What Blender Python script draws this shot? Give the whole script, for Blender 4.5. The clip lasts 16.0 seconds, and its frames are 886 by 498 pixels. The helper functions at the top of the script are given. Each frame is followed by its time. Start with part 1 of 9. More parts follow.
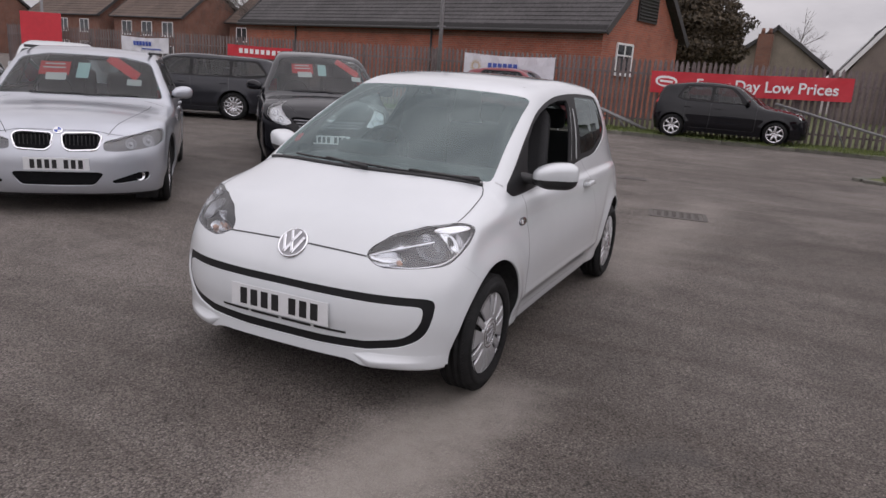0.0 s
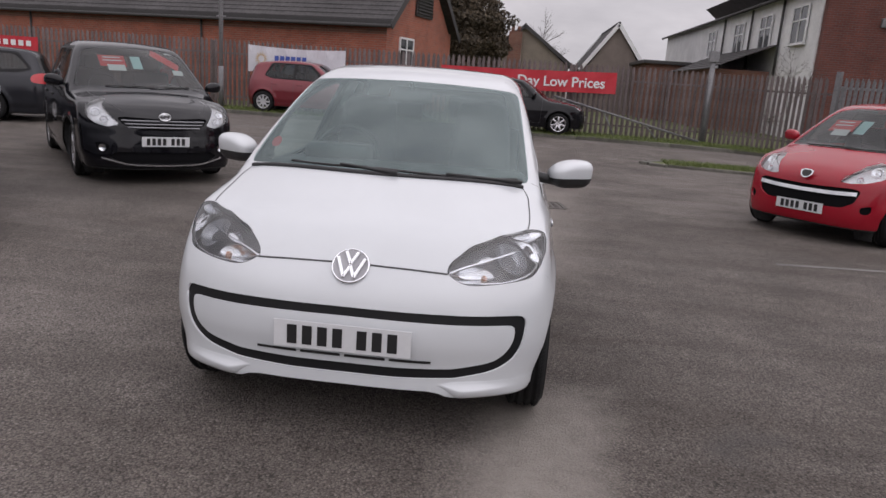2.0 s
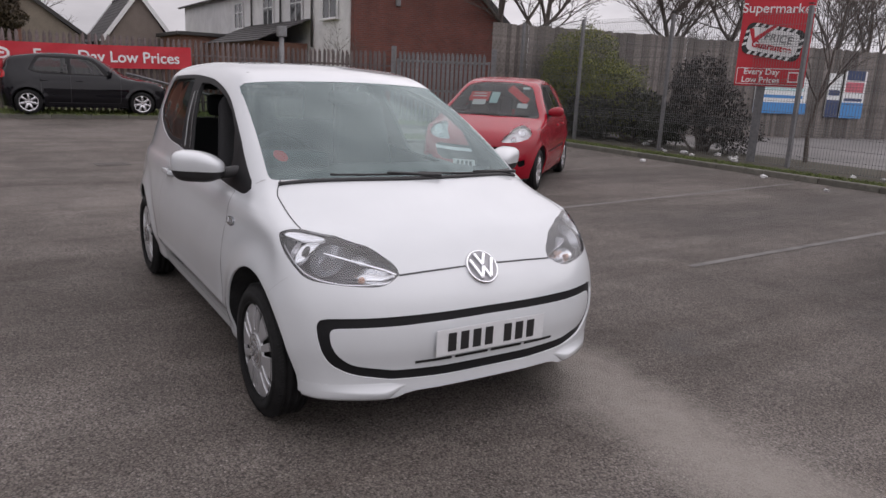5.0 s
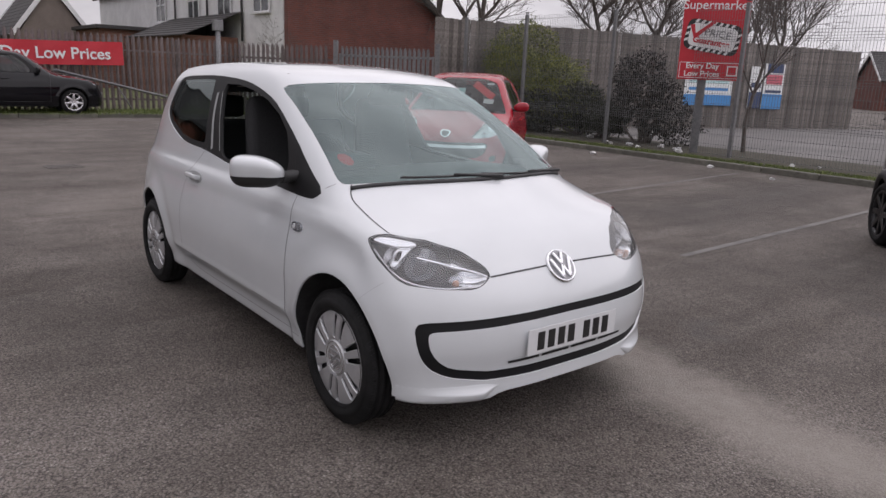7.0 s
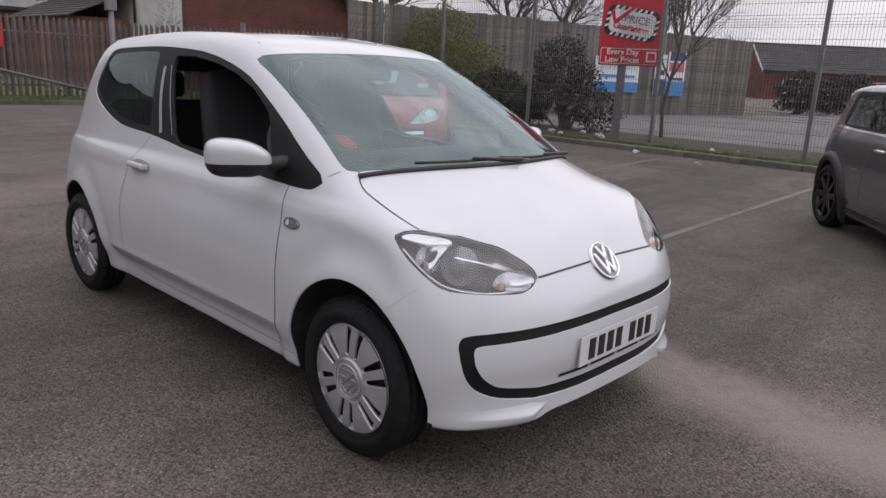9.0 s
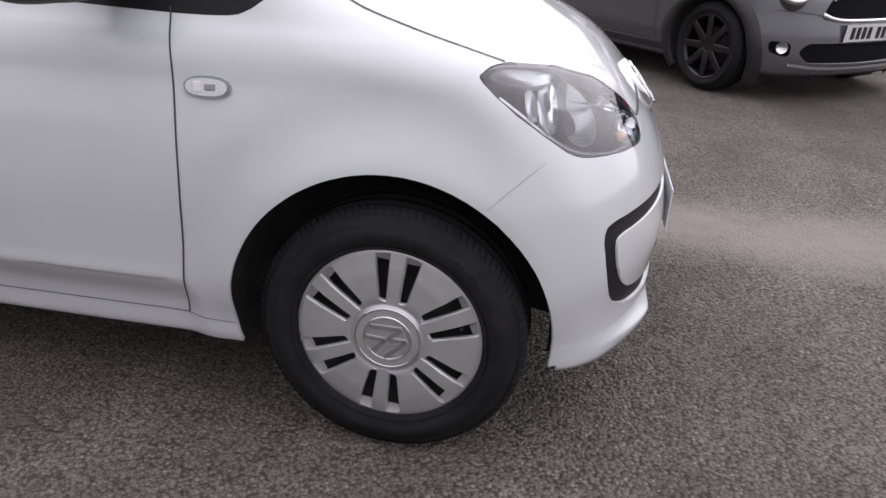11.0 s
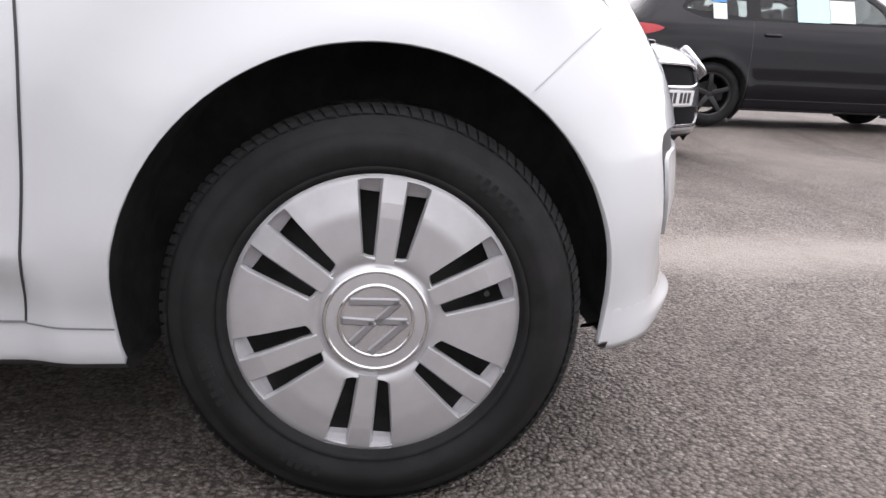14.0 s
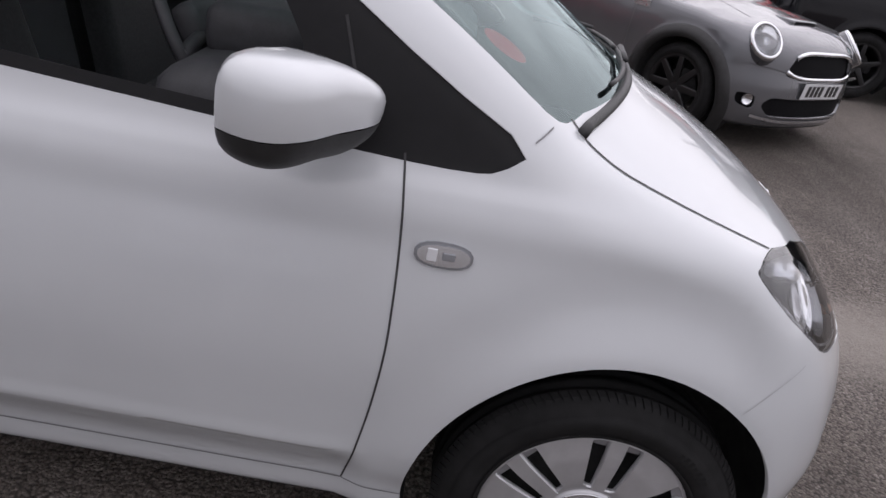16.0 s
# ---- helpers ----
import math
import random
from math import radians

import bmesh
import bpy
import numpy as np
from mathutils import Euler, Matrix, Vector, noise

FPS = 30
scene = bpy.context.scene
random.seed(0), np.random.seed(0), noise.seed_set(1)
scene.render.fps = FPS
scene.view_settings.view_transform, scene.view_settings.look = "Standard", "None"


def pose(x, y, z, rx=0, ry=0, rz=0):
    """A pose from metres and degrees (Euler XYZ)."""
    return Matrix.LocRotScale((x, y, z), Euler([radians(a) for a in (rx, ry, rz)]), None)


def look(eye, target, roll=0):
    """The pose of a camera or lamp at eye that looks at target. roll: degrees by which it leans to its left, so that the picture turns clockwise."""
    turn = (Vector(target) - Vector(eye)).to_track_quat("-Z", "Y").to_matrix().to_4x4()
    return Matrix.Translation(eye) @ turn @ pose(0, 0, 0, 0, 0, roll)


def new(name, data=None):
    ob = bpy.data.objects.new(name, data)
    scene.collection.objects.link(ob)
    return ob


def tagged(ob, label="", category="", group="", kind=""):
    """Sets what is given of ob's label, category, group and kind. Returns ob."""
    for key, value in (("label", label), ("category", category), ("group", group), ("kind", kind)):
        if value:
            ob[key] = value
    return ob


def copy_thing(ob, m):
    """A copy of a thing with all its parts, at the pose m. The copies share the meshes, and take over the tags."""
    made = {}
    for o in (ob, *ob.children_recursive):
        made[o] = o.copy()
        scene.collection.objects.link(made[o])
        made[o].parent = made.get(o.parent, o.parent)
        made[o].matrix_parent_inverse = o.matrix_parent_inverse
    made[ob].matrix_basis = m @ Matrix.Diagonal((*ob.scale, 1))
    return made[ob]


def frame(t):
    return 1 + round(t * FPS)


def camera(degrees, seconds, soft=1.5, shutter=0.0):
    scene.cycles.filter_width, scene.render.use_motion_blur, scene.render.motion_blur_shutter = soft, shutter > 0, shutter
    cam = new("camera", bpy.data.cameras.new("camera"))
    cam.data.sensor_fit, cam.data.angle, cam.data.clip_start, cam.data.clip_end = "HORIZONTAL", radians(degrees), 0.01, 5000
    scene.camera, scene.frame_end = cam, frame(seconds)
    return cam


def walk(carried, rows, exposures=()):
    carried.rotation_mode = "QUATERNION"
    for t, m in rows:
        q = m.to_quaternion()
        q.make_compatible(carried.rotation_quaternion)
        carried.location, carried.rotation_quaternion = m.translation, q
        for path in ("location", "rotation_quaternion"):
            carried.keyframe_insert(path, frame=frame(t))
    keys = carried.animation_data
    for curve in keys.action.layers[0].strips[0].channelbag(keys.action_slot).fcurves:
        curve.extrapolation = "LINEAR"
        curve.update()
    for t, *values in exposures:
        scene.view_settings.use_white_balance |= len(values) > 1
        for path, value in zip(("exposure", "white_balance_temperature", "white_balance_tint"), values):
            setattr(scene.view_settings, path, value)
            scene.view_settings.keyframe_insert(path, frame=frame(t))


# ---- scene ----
cam = camera(63.7, 16.0)
PATH = [
    (0, (1.907, -3.01, 1.482), (1.093, -1.249, 0.995), 4.0),
    (0.5, (1.636, -3.031, 1.454), (0.886, -1.246, 0.951), 3.6),
    (1, (1.312, -3.061, 1.449), (0.694, -1.22, 0.972), 4.6),
    (1.5, (0.972, -3.112, 1.431), (0.601, -1.198, 0.986), 5.3),
    (2, (0.591, -3.076, 1.399), (0.41, -1.137, 0.941), 4.1),
    (2.5, (0.215, -3.065, 1.393), (0.237, -1.12, 0.929), 4.6),
    (3, (-0.192, -3.041, 1.383), (0.117, -1.121, 0.917), 4.2),
    (3.5, (-0.563, -2.981, 1.41), (-0.035, -1.114, 0.925), 4.5),
    (4, (-0.982, -2.96, 1.416), (-0.232, -1.17, 0.934), 4.5),
    (6.5, (-2.131, -2.439, 1.432), (-0.933, -0.906, 0.971), 1.3),
    (7, (-2.176, -2.423, 1.431), (-0.964, -0.903, 0.961), 2.4),
    (7.5, (-2.204, -2.418, 1.427), (-0.982, -0.908, 0.949), 2.9),
    (8, (-2.244, -2.338, 1.404), (-0.997, -0.85, 0.923), 3.0),
    (10.3, (-2.135, -0.764, 1.284), (-0.461, 0.084, 0.594), 1.0),
    (10.5, (-2.092, -0.62, 1.273), (-0.39, 0.112, 0.521), 0.8),
    (11, (-2.002, -0.327, 1.068), (-0.216, -0.006, 0.229), 2.1),
    (11.5, (-1.889, -0.131, 0.94), (-0.102, -0.089, 0.042), 5.4),
    (12, (-1.763, -0.013, 0.788), (0.054, -0.172, -0.034), 7.3),
    (12.5, (-1.666, 0.002, 0.643), (0.212, -0.211, -0.013), 4.6),
    (13, (-1.678, 0.009, 0.604), (0.247, -0.188, 0.098), 3.7),
    (13.5, (-1.693, 0.013, 0.609), (0.237, -0.194, 0.124), 3.1),
    (14, (-1.69, 0.015, 0.614), (0.236, -0.2, 0.12), 2.5),
    (14.5, (-1.689, 0.015, 0.684), (0.206, -0.197, 0.082), 3.1),
    (15, (-1.743, 0.049, 1.017), (0.016, -0.148, 0.085), 8.3),
    (15.5, (-1.76, 0.122, 1.226), (-0.023, 0.023, 0.239), 9.9),
    (16, (-1.762, 0.379, 1.265), (0.03, 0.322, 0.379), 11.3),
]
EXPOSURE = [(0, -0.2, 6500, 19), (8.2, -0.22, 6500, 19), (10.3, -0.32, 6350, 19), (10.8, 0.06, 6400, 19), (11.5, 0.58, 6400, 19), (12.2, 0.92, 6450, 18), (13, 1.06, 6500, 17), (14.2, 1.06, 6500, 17), (14.8, 0.96, 6500, 18), (15.2, 0.76, 6400, 19.5), (15.6, 0.3, 6400, 19.5), (16, -0.12, 6400, 19.5)]
walk(cam, [(t, look(eye, target, roll)) for t, eye, target, roll in PATH], EXPOSURE)

# ---- world: an overcast sky with a faint, wide sun ----
SUN_UP, SUN_ROUND = radians(46), radians(122)
world = bpy.data.worlds.new("overcast_sky")
scene.world = world
world.use_nodes = True
wn, wl = world.node_tree.nodes, world.node_tree.links
wn.clear()
w_out, w_bg, w_sky = wn.new("ShaderNodeOutputWorld"), wn.new("ShaderNodeBackground"), wn.new("ShaderNodeTexSky")
w_sky.sky_type, w_sky.sun_disc, w_sky.sun_elevation, w_sky.sun_rotation = "NISHITA", False, SUN_UP, SUN_ROUND
w_hsv = wn.new("ShaderNodeHueSaturation")
w_hsv.inputs["Saturation"].default_value, w_hsv.inputs["Value"].default_value = 0.12, 1.0
w_pos, w_map, w_noise, w_ramp, w_mul = (wn.new("ShaderNodeTexCoord"), wn.new("ShaderNodeMapping"), wn.new("ShaderNodeTexNoise"), wn.new("ShaderNodeValToRGB"), wn.new("ShaderNodeMixRGB"))
w_map.inputs["Scale"].default_value = (1.6, 1.6, 4.2)
w_noise.inputs["Scale"].default_value, w_noise.inputs["Detail"].default_value, w_noise.inputs["Roughness"].default_value = 2.2, 6.0, 0.55
w_ramp.color_ramp.elements[0].position, w_ramp.color_ramp.elements[0].color = 0.36, (5.6, 5.65, 5.85, 1)
w_ramp.color_ramp.elements[1].position, w_ramp.color_ramp.elements[1].color = 0.66, (9.0, 9.0, 9.1, 1)
w_mul.inputs["Fac"].default_value = 0.82
wl.new(w_pos.outputs["Generated"], w_map.inputs["Vector"])
wl.new(w_map.outputs["Vector"], w_noise.inputs["Vector"])
wl.new(w_noise.outputs["Fac"], w_ramp.inputs["Fac"])
wl.new(w_sky.outputs["Color"], w_hsv.inputs["Color"])
wl.new(w_hsv.outputs["Color"], w_mul.inputs["Color1"])
wl.new(w_ramp.outputs["Color"], w_mul.inputs["Color2"])
# an overcast sky grows brighter towards the zenith
w_sep, w_up, w_over = wn.new("ShaderNodeSeparateXYZ"), wn.new("ShaderNodeMapRange"), wn.new("ShaderNodeMixRGB")
w_over.blend_type, w_over.inputs["Fac"].default_value = "MULTIPLY", 1.0
w_up.inputs["From Min"].default_value, w_up.inputs["From Max"].default_value = 0.12, 0.95
w_up.inputs["To Min"].default_value, w_up.inputs["To Max"].default_value = 1.0, 1.75
wl.new(w_pos.outputs["Generated"], w_sep.inputs["Vector"])
wl.new(w_sep.outputs["Z"], w_up.inputs["Value"])
wl.new(w_mul.outputs["Color"], w_over.inputs["Color1"])
wl.new(w_up.outputs["Result"], w_over.inputs["Color2"])
# and towards the veiled sun
w_dot, w_side, w_lit = wn.new("ShaderNodeVectorMath"), wn.new("ShaderNodeMapRange"), wn.new("ShaderNodeMixRGB")
w_dot.operation = "DOT_PRODUCT"
w_dot.inputs[1].default_value = (math.sin(SUN_ROUND) * math.cos(SUN_UP), math.cos(SUN_ROUND) * math.cos(SUN_UP), math.sin(SUN_UP))
w_side.inputs["From Min"].default_value, w_side.inputs["From Max"].default_value = -1.0, 1.0
w_side.inputs["To Min"].default_value, w_side.inputs["To Max"].default_value = 0.62, 1.5
w_lit.blend_type, w_lit.inputs["Fac"].default_value = "MULTIPLY", 1.0
wl.new(w_pos.outputs["Generated"], w_dot.inputs[0])
wl.new(w_dot.outputs["Value"], w_side.inputs["Value"])
wl.new(w_over.outputs["Color"], w_lit.inputs["Color1"])
wl.new(w_side.outputs["Result"], w_lit.inputs["Color2"])
wl.new(w_lit.outputs["Color"], w_bg.inputs["Color"])
w_bg.inputs["Strength"].default_value = 0.1
wl.new(w_bg.outputs["Background"], w_out.inputs["Surface"])
sun = new("sun", bpy.data.lights.new("sun", "SUN"))
sun.data.energy, sun.data.angle, sun.data.color = 0.5, radians(165), (1.0, 0.97, 0.93)
sun.matrix_world = look((8 * math.sin(SUN_ROUND), 8 * math.cos(SUN_ROUND), 9), (0, 0, 0))

# ---- materials ----
def material(name, colour, rough=0.5, metal=0.0, coat=0.0, vary=0.0, grain=40.0, bump=0.0, bump_scale=200.0, colour2=None, spec=0.5, stain=0.0, stain_scale=1.5, per_piece=0.0, emission=0.0, wear=0.0):
    """A Principled surface with grain (vary, colour2), large stains, fine relief and a per-piece change of tone."""
    m = bpy.data.materials.new(name)
    m.use_nodes = True
    n, l = m.node_tree.nodes, m.node_tree.links
    b = n["Principled BSDF"]
    b.inputs["Base Color"].default_value = (*colour, 1)
    b.inputs["Roughness"].default_value, b.inputs["Metallic"].default_value = rough, metal
    b.inputs["Coat Weight"].default_value, b.inputs["Coat Roughness"].default_value = coat, 0.04
    b.inputs["Specular IOR Level"].default_value = spec
    if emission:
        b.inputs["Emission Color"].default_value, b.inputs["Emission Strength"].default_value = (*colour, 1), emission
    where = n.new("ShaderNodeTexCoord")
    out = None
    if vary or colour2:
        t = n.new("ShaderNodeTexNoise")
        t.inputs["Scale"].default_value, t.inputs["Detail"].default_value, t.inputs["Roughness"].default_value = grain, 5, 0.65
        l.new(where.outputs["Object"], t.inputs["Vector"])
        r = n.new("ShaderNodeValToRGB")
        r.color_ramp.elements[0].position, r.color_ramp.elements[1].position = 0.32, 0.68
        r.color_ramp.elements[0].color = (*[c * (1 - vary) for c in colour], 1)
        r.color_ramp.elements[1].color = (*(colour2 or [min(1, c * (1 + vary)) for c in colour]), 1)
        l.new(t.outputs["Fac"], r.inputs["Fac"])
        out = r.outputs["Color"]
    if stain:
        t = n.new("ShaderNodeTexNoise")
        t.inputs["Scale"].default_value, t.inputs["Detail"].default_value, t.inputs["Distortion"].default_value = stain_scale, 4, 0.6
        l.new(where.outputs["Object"], t.inputs["Vector"])
        r = n.new("ShaderNodeMapRange")
        r.inputs["From Min"].default_value, r.inputs["From Max"].default_value = 0.3, 0.72
        r.inputs["To Min"].default_value, r.inputs["To Max"].default_value = 1 - stain, 1 + stain * 0.4
        l.new(t.outputs["Fac"], r.inputs["Value"])
        x = n.new("ShaderNodeMixRGB")
        x.blend_type, x.inputs["Fac"].default_value = "MULTIPLY", 1
        if out:
            l.new(out, x.inputs["Color1"])
        else:
            x.inputs["Color1"].default_value = (*colour, 1)
        l.new(r.outputs["Result"], x.inputs["Color2"])
        out = x.outputs["Color"]
        rr = n.new("ShaderNodeMapRange")
        rr.inputs["To Min"].default_value, rr.inputs["To Max"].default_value = min(1, rough + wear), rough
        l.new(t.outputs["Fac"], rr.inputs["Value"])
        l.new(rr.outputs["Result"], b.inputs["Roughness"])
    if per_piece:
        o = n.new("ShaderNodeObjectInfo")
        r = n.new("ShaderNodeMapRange")
        r.inputs["To Min"].default_value, r.inputs["To Max"].default_value = 1 - per_piece, 1 + per_piece * 0.6
        l.new(o.outputs["Random"], r.inputs["Value"])
        x = n.new("ShaderNodeMixRGB")
        x.blend_type, x.inputs["Fac"].default_value = "MULTIPLY", 1
        if out:
            l.new(out, x.inputs["Color1"])
        else:
            x.inputs["Color1"].default_value = (*colour, 1)
        l.new(r.outputs["Result"], x.inputs["Color2"])
        out = x.outputs["Color"]
    if out:
        l.new(out, b.inputs["Base Color"])
    if bump:
        t = n.new("ShaderNodeTexNoise")
        t.inputs["Scale"].default_value, t.inputs["Detail"].default_value = bump_scale, 4
        l.new(where.outputs["Object"], t.inputs["Vector"])
        u = n.new("ShaderNodeBump")
        u.inputs["Strength"].default_value, u.inputs["Distance"].default_value = bump, 0.004
        l.new(t.outputs["Fac"], u.inputs["Height"])
        l.new(u.outputs["Normal"], b.inputs["Normal"])
    return m


def glass(name, tint, gloss=0.03, base=0.06, gain=1.1, shine=(1, 1, 1)):
    """A thin pane: tinted see-through with a Fresnel gloss."""
    m = bpy.data.materials.new(name)
    m.use_nodes = True
    n, l = m.node_tree.nodes, m.node_tree.links
    n.clear()
    o, mix, tr, gl, fr = (n.new("ShaderNodeOutputMaterial"), n.new("ShaderNodeMixShader"), n.new("ShaderNodeBsdfTransparent"), n.new("ShaderNodeBsdfGlossy"), n.new("ShaderNodeFresnel"))
    tr.inputs["Color"].default_value = (*tint, 1)
    gl.inputs["Roughness"].default_value, gl.inputs["Color"].default_value = gloss, (*shine, 1)
    fr.inputs["IOR"].default_value = 1.52
    r = n.new("ShaderNodeMath")
    r.operation, r.inputs[1].default_value = "MULTIPLY_ADD", gain
    r.inputs[2].default_value = base
    r.use_clamp = True
    l.new(fr.outputs["Fac"], r.inputs[0])
    l.new(r.outputs["Value"], mix.inputs["Fac"])
    l.new(tr.outputs["BSDF"], mix.inputs[1])
    l.new(gl.outputs["BSDF"], mix.inputs[2])
    l.new(mix.outputs["Shader"], o.inputs["Surface"])
    return m


white_paint = material("white_car_paint", (0.575, 0.598, 0.615), 0.28, coat=1.0, stain=0.025, stain_scale=5)
black_trim = material("black_gloss_trim", (0.010, 0.010, 0.011), 0.5, vary=0.1, spec=0.22)
black_plastic = material("black_plastic", (0.022, 0.022, 0.023), 0.5, vary=0.2, bump=0.15, bump_scale=600)
under_black = material("underbody_black", (0.045, 0.045, 0.046), 0.9, vary=0.3, grain=15, spec=0.2)
rubber = material("tyre_rubber", (0.014, 0.014, 0.0145), 0.62, vary=0.25, grain=25, bump=0.08, bump_scale=350, stain=0.35, stain_scale=9, wear=0.25, spec=0.22)
seam_dark = material("panel_gap", (0.04, 0.04, 0.042), 0.6)
seam_pale = material("tight_panel_gap", (0.22, 0.22, 0.23), 0.6)
chrome = material("chrome", (0.75, 0.76, 0.78), 0.09, metal=1.0)
cover_silver = material("silver_wheel_cover", (0.52, 0.525, 0.54), 0.33, metal=0.6, vary=0.04, grain=30, stain=0.06, stain_scale=14)
alloy_silver = material("alloy_silver", (0.62, 0.62, 0.64), 0.25, metal=0.8, vary=0.05)
wind_glass = glass("windscreen_glass", (0.50, 0.66, 0.64), 0.0, 0.07, 1.0, (0.82, 0.97, 0.97))
side_glass = glass("side_glass", (0.30, 0.35, 0.345), 0.02, 0.03, 0.85, (0.9, 1.0, 1.0))
car_tint = glass("rear_glass", (0.42, 0.48, 0.47), 0.0, 0.0)
lamp_glass = glass("lamp_lens", (0.93, 0.94, 0.95), 0.0, 0.04)
lamp_dark = material("lamp_bezel", (0.06, 0.06, 0.066), 0.3, metal=0.3)
grille_void = material("slot_black", (0.008, 0.008, 0.008), 0.7)
FACE_Y = Matrix.Rotation(math.pi / 2, 4, "X")
reflector = material("lamp_reflector", (0.68, 0.69, 0.71), 0.16, metal=1.0)
lamp_pale = material("pale_lamp_reflector", (0.72, 0.73, 0.75), 0.22, metal=0.35)
amber = material("amber_bulb", (0.62, 0.36, 0.25), 0.25, metal=0.3)
plate_white = material("plate_white", (0.64, 0.65, 0.66), 0.35, vary=0.03)
plate_ink = material("plate_ink", (0.015, 0.015, 0.016), 0.4)
cloth_dark = material("seat_cloth", (0.026, 0.026, 0.028), 0.9, vary=0.25, grain=120, bump=0.2)
cabin_dark = material("cabin_plastic", (0.045, 0.046, 0.05), 0.6, vary=0.15, bump=0.1)
cabin_grey = material("cabin_trim_grey", (0.32, 0.33, 0.33), 0.6, vary=0.05)
sticker_red = material("red_sticker", (0.68, 0.025, 0.03), 0.5, vary=0.05)
sticker_white = material("white_sticker", (0.72, 0.74, 0.74), 0.5, vary=0.04)
sticker_cyan = material("pale_cyan_card", (0.5, 0.72, 0.72), 0.5, vary=0.05)
emblem_grey = material("emblem_recess", (0.27, 0.27, 0.28), 0.35, metal=0.5)
lamp_mid = material("grey_lamp_housing", (0.30, 0.31, 0.33), 0.25, metal=0.7)
poster_blue = material("poster_blue", (0.05, 0.24, 0.55), 0.5, vary=0.06)
seam_faint = material("faint_panel_gap", (0.40, 0.41, 0.42), 0.5)
# darker copy of the cover silver: the shade of recesses is put into its colour
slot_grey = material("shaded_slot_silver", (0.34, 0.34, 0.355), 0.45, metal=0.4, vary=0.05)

# ---- building helpers ----
def thing(name, label, category, m=None, group="", kind=""):
    """An Empty at the base of a thing, which parents its parts."""
    ob = new(name)
    ob.empty_display_size = 0.1
    if m is not None:
        ob.matrix_world = m
    return tagged(ob, label, category, group, kind)


def part(name, bm, mat, parent=None, label="", smooth=False, m=None):
    """Links a bmesh, or a mesh, as one mesh object under a thing or a part."""
    if isinstance(bm, bmesh.types.BMesh):
        me = bpy.data.meshes.new(name)
        if smooth:
            for f in bm.faces:
                f.smooth = True
        bm.to_mesh(me)
        bm.free()
    else:
        me = bm
    if mat is not None and not me.materials:
        me.materials.append(mat)
    ob = new(name, me)
    ob.parent = parent
    if m is not None:
        ob.matrix_basis = m
    return tagged(ob, label)


def single(name, bm, mat, label, category, m=None, group="", kind="", smooth=False):
    ob = part(name, bm, mat, None, label, smooth, m)
    return tagged(ob, label, category, group, kind)


def box(sx, sy, sz, x=0, y=0, z=0, bevel=0.0, bm=None, turn=None, segments=2):
    """A box of full sizes about (x, y, z), with rounded edges."""
    b = bmesh.new()
    bmesh.ops.create_cube(b, size=1, matrix=Matrix.Diagonal((sx, sy, sz, 1)))
    if bevel:
        bmesh.ops.bevel(b, geom=b.edges[:], offset=bevel, segments=segments, affect="EDGES", profile=0.6)
    mat = Matrix.Translation((x, y, z)) @ (turn or Matrix())
    bmesh.ops.transform(b, matrix=mat, verts=b.verts)
    return joined(bm, b)


def joined(bm, b):
    if bm is None:
        return b
    me = bpy.data.meshes.new("piece")
    b.to_mesh(me)
    b.free()
    bm.from_mesh(me)
    bpy.data.meshes.remove(me)
    return bm


def rod(a, b, r, r2=None, sides=10, bm=None):
    """A round bar from a to b."""
    a, b = Vector(a), Vector(b)
    c = bmesh.new()
    bmesh.ops.create_cone(c, cap_ends=True, segments=sides, radius1=r, radius2=r if r2 is None else r2, depth=(b - a).length)
    turn = (b - a).to_track_quat("Z", "Y").to_matrix().to_4x4()
    bmesh.ops.transform(c, matrix=Matrix.Translation((a + b) / 2) @ turn, verts=c.verts)
    return joined(bm, c)


def tube(path, r, sides, bm):
    """One bent bar along a path."""
    p = np.asarray(path, float)
    along = np.gradient(p, axis=0)
    rings = []
    for q, a in zip(p, along):
        a = Vector(a).normalized()
        e = a.cross(Vector((0, 0, 1)))
        e = (e if e.length > 0.1 else a.cross(Vector((1, 0, 0)))).normalized()
        f = a.cross(e)
        rings.append([bm.verts.new(Vector(q) + e * r * math.cos(2 * math.pi * i / sides) + f * r * math.sin(2 * math.pi * i / sides)) for i in range(sides)])
    for c, d in zip(rings, rings[1:]):
        for i in range(sides):
            k = (i + 1) % sides
            bm.faces.new((c[i], c[k], d[k], d[i]))
    bm.faces.new(rings[0][::-1])
    bm.faces.new(rings[-1])
    bmesh.ops.recalc_face_normals(bm, faces=bm.faces[:])
    return bm


def lathe(profile, sides=48, axis="x", bm=None, closed=False):
    """A profile of (radius, along) turned round an axis through the origin."""
    b = bmesh.new()
    rings = []
    for r, d in profile:
        ring = []
        for i in range(sides):
            a = 2 * math.pi * i / sides
            c, s = r * math.cos(a), r * math.sin(a)
            ring.append(b.verts.new((d, c, s) if axis == "x" else (c, s, d)))
        rings.append(ring)
    pairs = list(zip(rings, rings[1:])) + ([(rings[-1], rings[0])] if closed else [])
    for p, q in pairs:
        for i in range(sides):
            k = (i + 1) % sides
            b.faces.new((p[i], p[k], q[k], q[i]))
    bmesh.ops.recalc_face_normals(b, faces=b.faces[:])
    return joined(bm, b)


